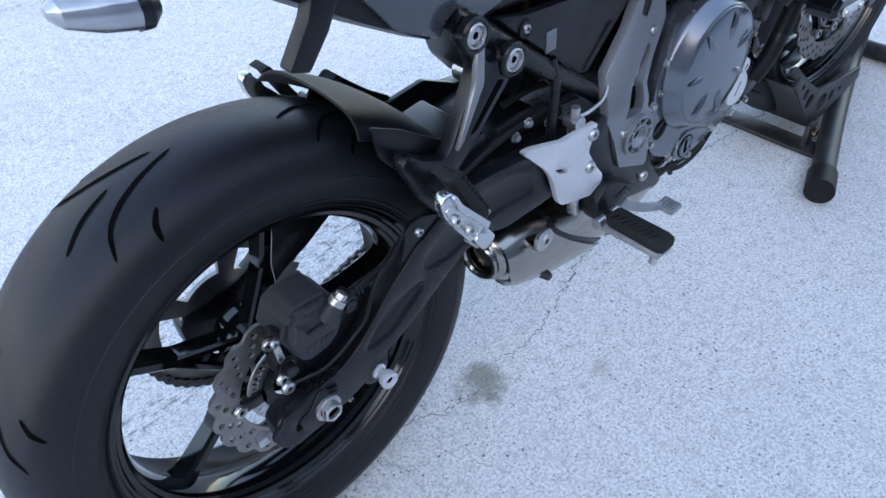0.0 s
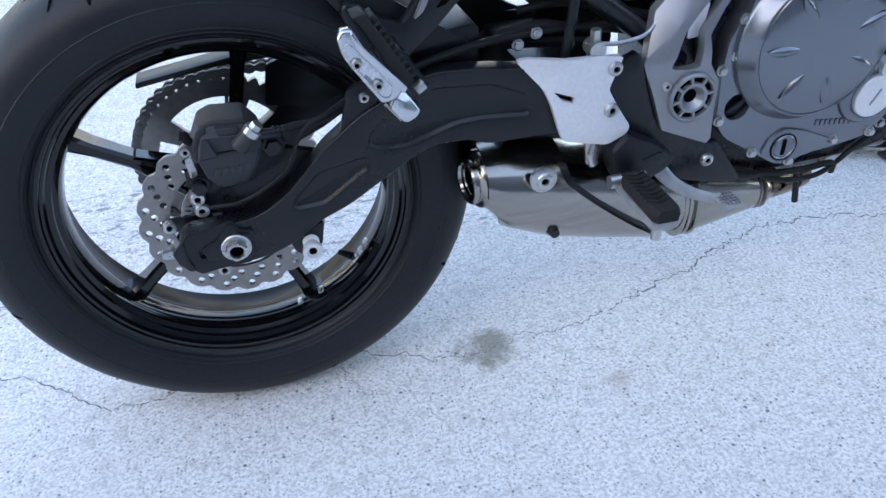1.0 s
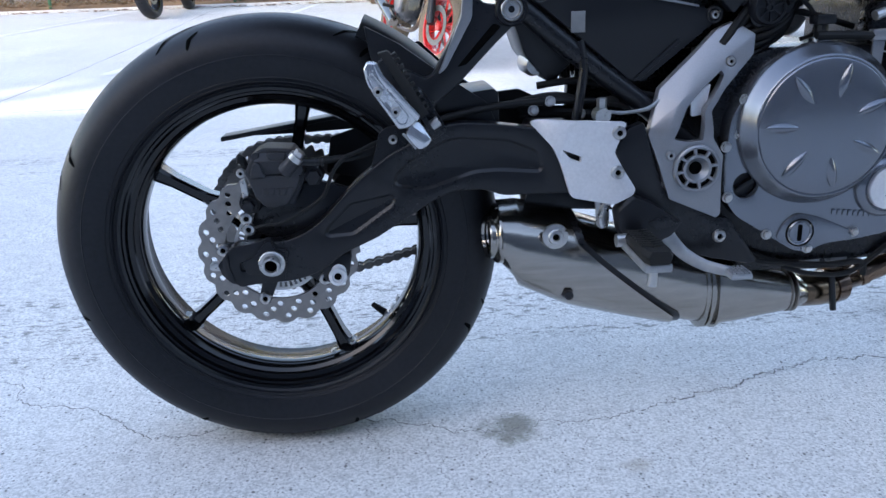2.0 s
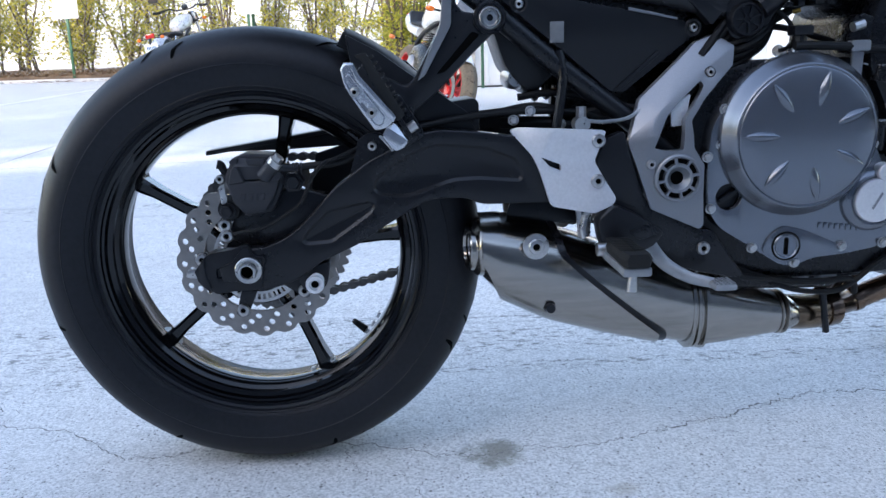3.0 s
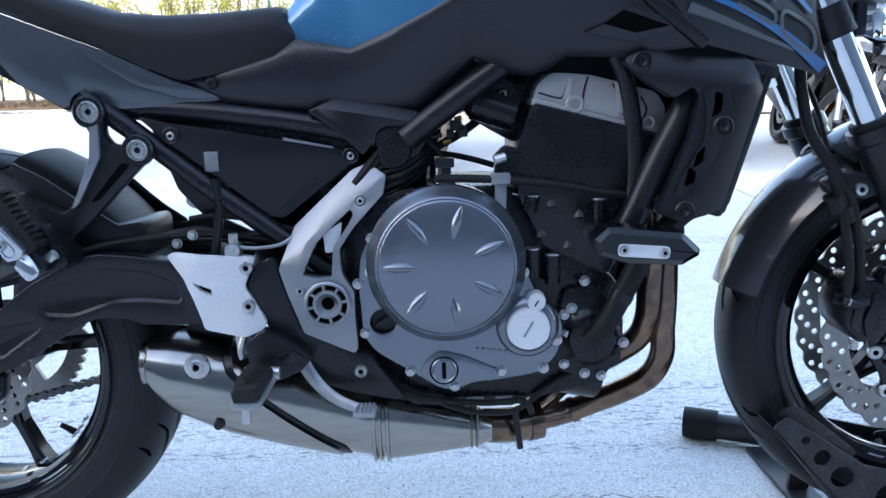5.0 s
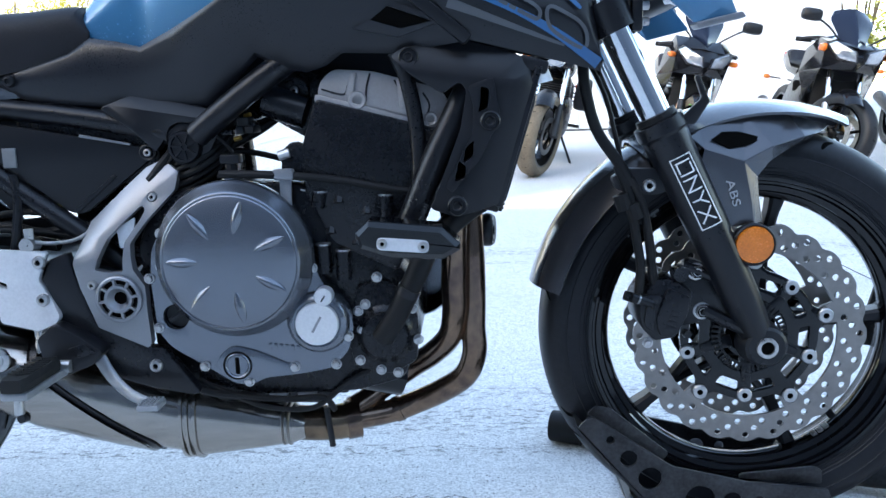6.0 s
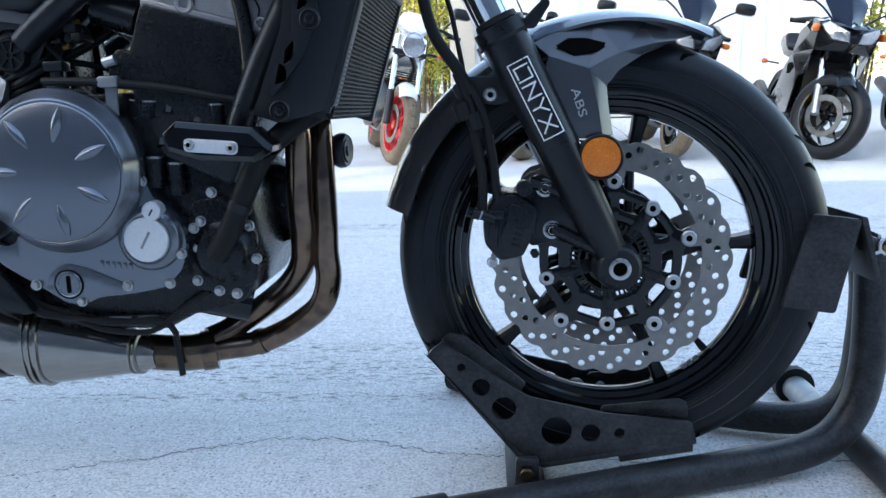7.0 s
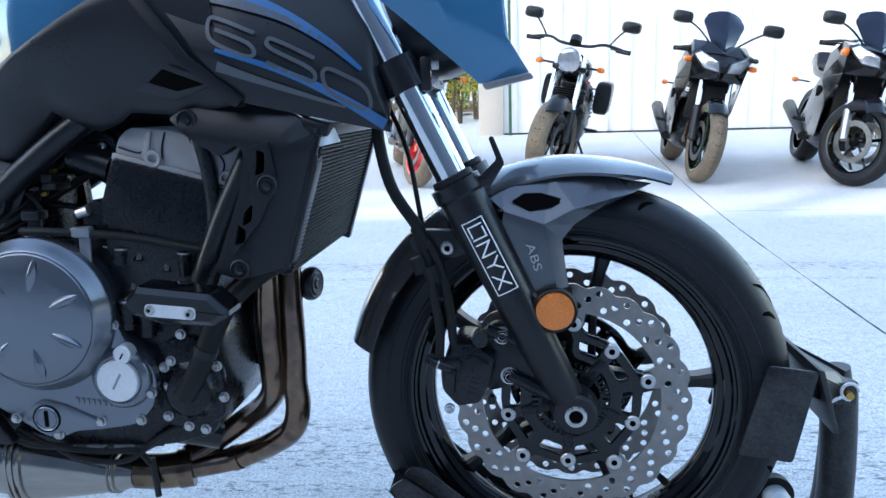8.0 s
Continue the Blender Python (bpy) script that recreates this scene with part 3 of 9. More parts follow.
def wheel(name, cx, cz, width, tyre_r, spoke_start, label, groove_seed):
    h = width / 2
    e = 0.004 if width > 0.12 else 0.0
    k = 1.015 if width > 0.12 else 1.028
    rim = lathe([(y, r * k) for y, r in [(-h, 0.2165), (-h + 0.004, 0.222), (h - 0.004, 0.222), (h, 0.2165), (h - 0.001, 0.2125), (h - 0.004, 0.2110), (h - 0.008, 0.2075), (h - 0.016, 0.2055 + e * 0.5), (0.022, 0.2030 + e), (0.008, 0.1970 + e), (-0.004, 0.1895 + e), (-0.012, 0.1868 + e),
                 (-h + 0.028, 0.1875 + e), (-h + 0.022, 0.1900 + e), (-h + 0.018, 0.1965 + e * 0.5), (-h + 0.013, 0.1985 + e * 0.3), (-h + 0.010, 0.2055), (-h + 0.005, 0.2080), (-h + 0.004, 0.2110), (-h + 0.001, 0.2125)]], cx, cz, 112, close=True)
    hub = part(name, rim, GLOSS if width > 0.12 else RIMBLACK, bike, label, angle=24)
    hub.data.materials.append(BARREL)
    for f in hub.data.polygons:
        if -0.006 < f.center.y < h - 0.010 and math.hypot(f.center.x - cx, f.center.z - cz) < 0.215:
            f.material_index = 1
    part("hub", lathe([(-0.055, 0.014), (-0.055, 0.033), (-0.030, 0.036), (-0.024, 0.046), (0.024, 0.046), (0.030, 0.036), (0.055, 0.033), (0.055, 0.014)], cx, cz, 40, close=True), GLOSS, hub)
    # forked spokes: a stem at the rim that splits in two towards the hub
    sp = bmesh.new()
    for arm in ([(0.196 * k, 0.0), (0.120, 0.0)], [(0.124, 0.002), (0.042, 0.020)], [(0.124, -0.002), (0.042, -0.020)]):
        (r0, s0), (r1, s1) = arm
        wide = 0.0082 if len(sp.verts) == 0 else 0.0058
        secs = []
        for t in (0, 0.06, 0.35, 0.7, 1.0):
            r, s = r0 + (r1 - r0) * t, s0 + (s1 - s0) * t
            w = wide * ((2.1 if t == 0 else 1.35 if t < 0.1 else 1.0) if r0 > 0.18 else 1.0)
            d = 0.017 - 0.003 * t if r0 > 0.18 else 0.014
            secs.append([(r, yy, s + ss) for yy, ss in ((-d, -w * 0.55), (-d * 0.75, -w), (d * 0.75, -w), (d, -w * 0.55), (d, w * 0.55), (d * 0.75, w), (-d * 0.75, w), (-d, w * 0.55))])
        loft(secs, sp)
    sme = mesh_of(sp, GLOSS if width > 0.12 else SATIN, "spoke_mesh")
    for i in range(5):
        ob = part("spoke", sme, None, hub)
        ob.matrix_local = Matrix.Translation((cx, 0, cz)) @ Matrix.Rotation(-radians(spoke_start + 72 * i), 4, "Y")
    # tyre
    bead = 0.2135 * k
    g = tyre_r - bead
    w = (0.0795 if width > 0.12 else 0.0595)
    side = [(h - 0.008, bead), (h + 0.002, bead + 0.004), (w * 0.93, bead + g * 0.22), (w, bead + g * 0.42), (w * 0.99, bead + g * 0.54), (w * 0.93, bead + g * 0.69), (w * 0.80, bead + g * 0.825), (w * 0.56, bead + g * 0.935), (w * 0.28, bead + g * 0.985)]
    prof = [(-y, r) for y, r in side] + [(0, tyre_r)] + side[::-1]
    part("tyre", lathe(prof, cx, cz, 120), RUBBER, hub, "worn black road tyre with curved grooves", angle=50)
    # fine moulded rings near the bead and a wear line at the shoulder
    def wall_y(r):
        for (ya, ra), (yb, rb) in zip(side, side[1:]):
            if ra <= r <= rb:
                return ya + (yb - ya) * (r - ra) / (rb - ra)
        return side[-1][0]

    for sgn in (-1, 1):
        for r, up in ((bead + 0.0070, 0.0022), (bead + 0.0110, 0.0010), (bead + 0.0165, 0.0009), (bead + g * 0.47, 0.0008)):
            part("bead_ring", lathe([(sgn * (wall_y(r - 0.0013) - 0.0004), r - 0.0013), (sgn * (wall_y(r) + up), r), (sgn * (wall_y(r + 0.0013) - 0.0004), r + 0.0013)], cx, cz, 96), RUBBER, hub)
    for k in range(26):
        if k % 13 > 8:
            continue
        a, r0 = radians(200 + k * 4.6 + (110 if k > 12 else 0)), bead + g * 0.24
        b = bmesh.new()
        ring = []
        for da, dr in ((-0.018, 0.0), (0.018, 0.0), (0.018, 0.011), (-0.018, 0.011)):
            r = r0 + dr
            ring.append(b.verts.new((cx + r * math.cos(a + da), -wall_y(r) - 0.0006, cz + r * math.sin(a + da))))
        b.faces.new(ring)
        part("moulded_mark", b, RUBBER, hub)

    # near-black strips laid on the crown stand in for shaded tread grooves
    def crown(y):
        for (ya, ra), (yb, rb) in zip(prof, prof[1:]):
            if ya <= y <= yb:
                return ra + (rb - ra) * (y - ya) / (yb - ya)
        return prof[0][1]

    def groove(pts, wid):
        b = bmesh.new()
        line = smooth_line([(a, y, 0) for a, y in pts], 8)
        rows = []
        for i, p in enumerate(line):
            t = i / (len(line) - 1)
            ww = wid * (math.sin(math.pi * min(1, max(0, t))) ** 0.45 + 0.05)
            d = (line[min(i + 1, len(line) - 1)] - line[max(i - 1, 0)])
            d = Vector((d.x * tyre_r, d.y)).normalized()
            nrm = Vector((-d.y, d.x)) * ww / 2
            row = []
            for k in (-1, 0, 1):
                a, y = p.x + k * nrm.x / tyre_r, p.y + k * nrm.y
                r = crown(y) + (0.0007 if k else 0.0005)
                row.append(b.verts.new((r * math.cos(a), y, r * math.sin(a))))
            rows.append(row)
        for p, q in zip(rows, rows[1:]):
            for k in (0, 1):
                b.faces.new((p[k], p[k + 1], q[k + 1], q[k]))
        return mesh_of(b, RECESSDARK, "groove_mesh")

    kinds = [groove([(0.0, -0.06 * w), (0.14, -0.20 * w), (0.28, -0.44 * w), (0.36, -0.80 * w)], 0.0056), groove([(0.02, 0.10 * w), (0.16, 0.25 * w), (0.30, 0.50 * w), (0.37, 0.82 * w)], 0.0056),
             groove([(0.16, -0.66 * w), (0.20, -0.80 * w), (0.22, -0.92 * w)], 0.0055), groove([(0.18, 0.66 * w), (0.22, 0.80 * w), (0.24, 0.92 * w)], 0.0055),
             groove([(0.22, 0.0), (0.34, -0.10 * w), (0.44, -0.30 * w)], 0.0055)]
    turns = 8
    for i in range(turns):
        for k, me in enumerate(kinds):
            ob = part("groove_shade_strip", me, None, hub)
            ob.matrix_local = Matrix.Translation((cx, 0, cz)) @ Matrix.Rotation(-(2 * math.pi * i / turns + 0.03 * (k % 2) + groove_seed), 4, "Y")
    return hub


rear_wheel = wheel("rear_wheel", RX, RZ, 0.128, 0.3125, 5, "gloss black five-spoke cast rear wheel", 0.1)
rear_wheel.location.y = REAR_Y
front_wheel = wheel("front_wheel", FX, FZ, 0.104, 0.2935, 5, "gloss black five-spoke cast front wheel", 0.25)


front_wheel.matrix_local = Matrix.Translation((FX, FRONT_Y, 0)) @ Matrix.Rotation(radians(-3.5), 4, "Z") @ Matrix.Translation((-FX, 0, 0))


def petal_disc(cx, cz, y, r, inner, lobes, rows, name, parent, thick=0.0048, hole=0.0036):
    out = []
    n = lobes * 8
    for i in range(n):
        a = 2 * math.pi * i / n
        out.append((cx + (r - 0.0055 * (0.5 - 0.5 * math.cos(lobes * a)) ** 2.2) * math.cos(a), cz + (r - 0.0055 * (0.5 - 0.5 * math.cos(lobes * a)) ** 2.2) * math.sin(a)))
    holes = [circle(cx, cz, inner, 60)]
    for i in range(lobes * 1):
        for k, (rad, turn) in enumerate(rows):
            a = 2 * math.pi * (i + turn) / lobes
            holes.append(circle(cx + rad * math.cos(a), cz + rad * math.sin(a), hole, 8))
    return part(name, plate(out, y, y + thick, 0, holes), DISC, parent, "drilled wave-edged steel brake disc", angle=30)


def screws_round(me, cx, cz, r, n, y, start, parent, name="bolt"):
    bolts(me, [(cx + r * math.cos(start + 2 * math.pi * i / n), y, cz + r * math.sin(start + 2 * math.pi * i / n)) for i in range(n)], parent, name)


# rear brake disc with its black carrier
petal_disc(RX, RZ, -0.0705, 0.111, 0.074, 20, [(0.1010, 0.1), (0.0915, 0.40), (0.0825, 0.74)], "brake_disc", rear_wheel, hole=0.0044)
carrier = lathe([(-0.066, 0.030), (-0.072, 0.030), (-0.072, 0.046), (-0.066, 0.046)], RX, RZ, 40, close=True)
for i in range(5):
    a = radians(34 + 72 * i)
    c, s = math.cos(a), math.sin(a)
    plate([(RX + u * c - v * s, RZ + u * s + v * c) for u, v in ((0.040, -0.011), (0.083, -0.008), (0.083, 0.008), (0.040, 0.011))], -0.0720, -0.0655, 0.001, bm=carrier)
part("disc_carrier", carrier, SATIN, rear_wheel)
screws_round(SCREW, RX, RZ, 0.076, 5, -0.0722, radians(34), rear_wheel, "disc_bolt")
# wheel-speed ring
ring = bmesh.new()
for i in range(48):
    a = 2 * math.pi * i / 48
    c, s = math.cos(a), math.sin(a)
    plate([(RX + u * c - v * s, RZ + u * s + v * c) for u, v in ((0.048, -0.0014), (0.060, -0.0016), (0.060, 0.0016), (0.048, 0.0014))], -0.0690, -0.0665, 0, bm=ring)
lathe([(-0.0692, 0.044), (-0.0692, 0.050), (-0.0662, 0.050), (-0.0662, 0.044)], RX, RZ, 48, bm=ring, close=True)
lathe([(-0.0692, 0.058), (-0.0692, 0.062), (-0.0662, 0.062), (-0.0662, 0.058)], RX, RZ, 48, bm=ring, close=True)
part("sensor_ring", ring, STEEL, rear_wheel, "slotted steel wheel-speed ring")

# sprocket on the far side
def sprocket(cx, cz, r, teeth, y, holes_r):
    out = []
    for i in range(teeth * 4):
        a = 2 * math.pi * i / (teeth * 4)
        out.append((cx + (r + (0.0045, 0.0018, -0.004, 0.0018)[i % 4]) * math.cos(a), cz + (r + (0.0045, 0.0018, -0.004, 0.0018)[i % 4]) * math.sin(a)))
    hol = [circle(cx, cz, 0.030, 24)]
    for i in range(5):
        a0 = 2 * math.pi * i / 5
        arc = [(a0 + 0.18 + 0.9 * k / 6) for k in range(7)]
        hol.append([(cx + 0.090 * math.cos(a), cz + 0.090 * math.sin(a)) for a in arc] + [(cx + 0.060 * math.cos(a), cz + 0.060 * math.sin(a)) for a in arc[::-1]])
    return plate(out, y - 0.0035, y + 0.0035, 0, hol if holes_r else hol[:1])


CHAIN_Y, FSX, FSZ = 0.090, 0.635, 0.395
SPROCKET_R = 0.1165
part("sprocket", sprocket(RX, RZ, SPROCKET_R, 46, CHAIN_Y, True), DISC, rear_wheel, "oily steel rear sprocket")
chain = part("drive_chain", sprocket(FSX, FSZ, 0.036, 15, CHAIN_Y, False), CHAIN, bike, "oily roller chain with its front sprocket")
pl = bmesh.new()
for yy in (-0.0085, -0.0055, 0.0040, 0.0070):
    plate(rounded([(-0.0125, -0.0062), (-0.0045, -0.0062), (0.0, -0.0026), (0.0045, -0.0062), (0.0125, -0.0062), (0.0125, 0.0062), (0.0045, 0.0062), (0.0, 0.0026), (-0.0045, 0.0062), (-0.0125, 0.0062)], 0.003, 2), yy, yy + 0.0016, 0, bm=pl)
lathe([(-0.0098, 0.0), (-0.0098, 0.0026), (-0.0055, 0.0030), (-0.0055, 0.0048), (0.0055, 0.0048), (0.0055, 0.0030), (0.0098, 0.0026), (0.0098, 0)], -0.0079, 0, 8, bm=pl)
LINK = mesh_of(pl, CHAIN, "link_mesh")
path_pts = []
r1, r2, span = SPROCKET_R, 0.038, math.hypot(FSX - RX, FSZ - RZ)
base = math.atan2(FSZ - RZ, FSX - RX)
off = math.acos((r1 - r2) / span)
for i in range(61):
    a = base + off + (2 * math.pi - 2 * off) * i / 60
    path_pts.append(Vector((RX + r1 * math.cos(a), 0, RZ + r1 * math.sin(a))))
for i in range(21):
    a = base - off + 2 * off * i / 20
    path_pts.append(Vector((FSX + r2 * math.cos(a), 0, FSZ + r2 * math.sin(a))))
path_pts.append(path_pts[0])
run, step, i, carry = [], 0.01588, 0, 0.0
for p, q in zip(path_pts, path_pts[1:]):
    seg = (q - p).length
    while carry < seg:
        run.append((p + (q - p) * carry / seg, (q - p).normalized()))
        carry += step
    carry -= seg
for p, d in run:
    ob = part("link", LINK, None, chain)
    ob.matrix_local = Matrix.Translation((p.x, CHAIN_Y + REAR_Y, p.z + 0.006)) @ Matrix.Rotation(-math.atan2(d.z, d.x), 4, "Y")

# swingarm: two box arms joined behind the engine, with pressed hollows in the right one
ARM = [(-0.062, 0.326), (-0.050, 0.337), (0.022, 0.341), (0.045, 0.350), (0.068, 0.366), (0.118, 0.417), (0.160, 0.448), (0.192, 0.463), (0.220, 0.479), (0.250, 0.485), (0.290, 0.482), (0.345, 0.474), (0.450, 0.462), (0.560, 0.445), (0.560, 0.395), (0.450, 0.388), (0.378, 0.386), (0.303, 0.387),
       (0.285, 0.396), (0.240, 0.397), (0.213, 0.384), (0.138, 0.338), (0.095, 0.320), (0.065, 0.298), (0.036, 0.287), (0.010, 0.284), (-0.060, 0.284)]
HOL1 = [(0.068, 0.347), (0.074, 0.358), (0.105, 0.388), (0.160, 0.398), (0.168, 0.392), (0.163, 0.380), (0.109, 0.343), (0.075, 0.341)]
HOL2 = [(0.163, 0.410), (0.165, 0.422), (0.183, 0.440), (0.227, 0.463), (0.249, 0.468), (0.313, 0.462), (0.353, 0.445), (0.361, 0.422), (0.355, 0.414), (0.301, 0.419), (0.269, 0.418), (0.210, 0.399), (0.173, 0.402)]


def inset(ring, d):
    """A closed outline moved inwards by d."""
    area = sum(a[0] * b[1] - b[0] * a[1] for a, b in zip(ring, ring[1:] + ring[:1]))
    out = []
    for p, q, r in zip(ring[-1:] + ring[:-1], ring, ring[1:] + ring[:1]):
        t = (Vector(r) - Vector(p)).normalized() * (d if area > 0 else -d)
        out.append((q[0] - t.y, q[1] + t.x))
    return out


def hollow(ring, y, deep, slope, bm):
    """A shallow pressed recess with sloping sides."""
    rows = [(0.0, y), (slope * 0.25, y + deep * 0.12), (slope * 0.75, y + deep * 0.88), (slope, y + deep)]
    loops = [[bm.verts.new((x, yy, z)) for x, z in inset(ring, d)] for d, yy in rows]
    for a, b in zip(loops, loops[1:]):
        for i in range(len(a)):
            bm.faces.new((a[i - 1], a[i], b[i], b[i - 1]))
    bm.faces.new(loops[-1])


H1, H2 = rounded(HOL1, 0.005, 3), rounded(HOL2, 0.008, 3)
arm = plate(rounded(ARM, 0.010, 3), -0.1120, -0.0850, 0.0045, segments=3)
FACE = [f for f in arm.faces if f.normal.y < -0.99]
rim_edges = [e for e in arm.edges if len([f for f in e.link_faces if f in FACE]) == 1 and len(e.link_faces) == 2]
bmesh.ops.delete(arm, geom=FACE, context="FACES_ONLY")
edge_ring = list(rim_edges)
for ring in (H1, H2):
    vs = [arm.verts.new((x, -0.1120, z)) for x, z in ring]
    edge_ring += [arm.edges.new((vs[i - 1], vs[i])) for i in range(len(vs))]
bmesh.ops.triangle_fill(arm, use_beauty=True, use_dissolve=False, edges=edge_ring)
for ring in (H1, H2):
    hollow(ring, -0.1120, 0.0048, 0.0050, arm)
bmesh.ops.remove_doubles(arm, verts=arm.verts, dist=0.00005)
bmesh.ops.recalc_face_normals(arm, faces=arm.faces)
swing = part("swingarm", arm, SATIN, bike, "satin black box-section swingarm")
part("far_arm", plate(rounded(ARM, 0.012, 3), 0.1000, 0.1240, 0.004), SATIN, swing)
part("crossbeam", box(0.365, 0.470, -0.088, 0.102, 0.385, 0.455, 0.008), SATIN, swing)
# upstand that carries the brake hose, with its screw
part("hose_bracket", plate(rounded([(0.122, 0.410), (0.135, 0.427), (0.145, 0.460), (0.148, 0.474), (0.158, 0.482), (0.172, 0.484), (0.205, 0.470), (0.165, 0.440)], 0.004, 3), -0.1070, -0.1010, 0.0015), SATIN, swing)
bolts(SMALL_SCREW, [(0.166, -0.1075, 0.4665)], swing, "screw")
# chain adjuster block and axle nut
BLOCK = [(-0.070, 0.314), (-0.051, 0.336), (-0.019, 0.341), (-0.004, 0.347), (0.001, 0.347), (0.007, 0.333), (0.020, 0.331), (0.023, 0.325), (0.019, 0.318), (0.017, 0.300), (0.014, 0.287), (-0.024, 0.285), (-0.044, 0.282), (-0.054, 0.291), (-0.066, 0.299)]
block = plate(rounded(BLOCK, 0.003, 2), -0.1165, -0.1085, 0.0020, [rounded([(-0.042, 0.303), (-0.034, 0.303), (-0.036, 0.318), (-0.042, 0.316)], 0.003, 2)])
plate(rounded([(-0.034, 0.300), (-0.037, 0.318), (-0.020, 0.325), (-0.006, 0.344), (0.001, 0.344), (0.006, 0.330), (0.018, 0.328), (0.018, 0.304), (0.008, 0.297)], 0.002, 2), -0.1195, -0.1155, 0.0012, bm=block)
part("adjuster_block", block, PLASTIC, swing)
part("adjuster_cap", fold(plate(rounded([(-0.071, 0.313), (-0.056, 0.331), (-0.055, 0.308), (-0.049, 0.290), (-0.055, 0.289), (-0.066, 0.299)], 0.002, 2), -0.1185, -0.1150, 0.0012), -0.058, 0.310, -1, 0, 0.35), PLASTIC, swing)
NX, NZ = RX - 0.001, RZ + 0.001
nut = plate(circle(NX, NZ, 0.0128, 6, 0.3), -0.1330, -0.1200, 0.0012, [circle(NX, NZ, 0.0080, 20)])
lathe([(-0.1190, 0.0172), (-0.1225, 0.0172), (-0.1235, 0.0162), (-0.1235, 0.0120)], NX, NZ, 32, bm=nut)
part("axle_nut", nut, STEEL, swing, "pale zinc axle nut with a flange")
part("axle_bore", lathe([(-0.1310, 0.0081), (-0.1210, 0.0078), (-0.1210, 0.0)], NX, NZ, 20), RECESSDARK, swing)
part("adjuster_bolt", plate([(-0.084, 0.303), (-0.070, 0.301), (-0.070, 0.314), (-0.084, 0.312)], -0.105, -0.092, 0.002), STEEL, swing)
spool = lathe([(-0.100, 0.0), (-0.100, 0.010), (-0.108, 0.010), (-0.110, 0.0065), (-0.117, 0.0065), (-0.119, 0.0105), (-0.127, 0.0122), (-0.130, 0.0115), (-0.1305, 0.0075), (-0.1265, 0.0065), (-0.1265, 0.0)], 0.0845, 0.293, 32)
stand_spool = part("stand_spool", spool, ALU, swing, "bare aluminium stand spool")
part("spool_socket", lathe([(-0.1268, 0.0050), (-0.1268, 0.0)], 0.0845, 0.293, 12), RECESSDARK, swing)
part("spool_boss", plate(rounded([(0.060, 0.300), (0.080, 0.312), (0.104, 0.318), (0.098, 0.285), (0.082, 0.274), (0.066, 0.280)], 0.006, 3), -0.106, -0.088, 0.003), SATIN, swing)

# rear caliper over the disc
CALT = [(-0.026, 0.430), (-0.013, 0.456), (0.001, 0.462), (0.036, 0.459), (0.050, 0.440), (0.052, 0.424), (0.034, 0.386), (0.000, 0.380), (-0.014, 0.398), (-0.022, 0.420)]
cal = plate(rounded(CALT, 0.003, 2), -0.100, -0.052, 0.003)
# lower cover plate, leaning in towards its foot
low = plate(rounded([(-0.020, 0.426), (0.046, 0.429), (0.043, 0.416), (0.033, 0.398), (0.026, 0.388), (0.006, 0.385), (-0.003, 0.387), (-0.013, 0.400)], 0.003, 2), -0.1125, -0.098, 0.0022)
merge(cal, fold(low, 0.010, 0.404, 0.05, -1, 0.28))
# upper block: two stepped shoulders and a web between them
up = plate(rounded([(-0.019, 0.427), (-0.011, 0.448), (-0.003, 0.460), (0.034, 0.458), (0.038, 0.444), (0.044, 0.429)], 0.003, 2), -0.1085, -0.098, 0.003)
merge(cal, fold(up, 0.010, 0.446, 0.05, 1, 0.9))
plate(rounded([(-0.018, 0.425), (-0.012, 0.446), (-0.004, 0.446), (0.000, 0.432), (0.004, 0.427)], 0.003, 2), -0.1145, -0.105, 0.003, bm=cal)
plate(rounded([(0.022, 0.428), (0.030, 0.440), (0.048, 0.442), (0.051, 0.434), (0.046, 0.427)], 0.002, 2), -0.1130, -0.100, 0.003, bm=cal)
plate(rounded([(0.004, 0.456), (0.030, 0.455), (0.028, 0.447), (0.008, 0.448)], 0.002, 2), -0.1085, -0.098, 0.0010, bm=cal)
plate(rounded([(-0.017, 0.452), (-0.010, 0.458), (-0.004, 0.456), (-0.007, 0.447), (-0.013, 0.446)], 0.002, 2), -0.106, -0.070, 0.002, bm=cal)
caliper = part("rear_caliper", cal, CALIPER, bike, "matt black rear brake caliper", smooth=True, angle=20)
part("hose_boss", tube([(0.026, -0.110, 0.432), (0.042, -0.113, 0.449)], (0.0100, 0.0092), 20), CALIPER, caliper)
part("mount", plate(rounded([(-0.030, 0.352), (-0.014, 0.392), (0.060, 0.415), (0.115, 0.398), (0.110, 0.372), (0.050, 0.345), (0.0, 0.335)], 0.008, 3), -0.086, -0.074, 0.002), SATIN, caliper)
part("banjo", tube([(0.0405, -0.113, 0.4475), (0.0455, -0.114, 0.4530)], (0.0098, 0.0098), 20), STEEL, caliper, "zinc hose union bolt")
part("banjo_bolt", tube([(0.0450, -0.114, 0.4525), (0.0500, -0.115, 0.4580)], (0.0070, 0.0066), 6), STEEL, caliper)
part("banjo_neck", tube([(0.0440, -0.112, 0.4460), (0.0560, -0.110, 0.4430), (0.0680, -0.108, 0.4420)], (0.0064, 0.0052), 12), SATIN, caliper)
for u in (0.0640, 0.0690, 0.0740):
    part("crimp_ring", tube([(u, -0.108, 0.4421), (u + 0.0022, -0.108, 0.4422)], 0.0068, 14), SATIN, caliper)
part("bleeder", tube([(-0.018, -0.090, 0.432), (-0.026, -0.092, 0.440), (-0.029, -0.093, 0.447), (-0.034, -0.094, 0.449)], (0.0042, 0.0062), 10), HOSE, caliper)
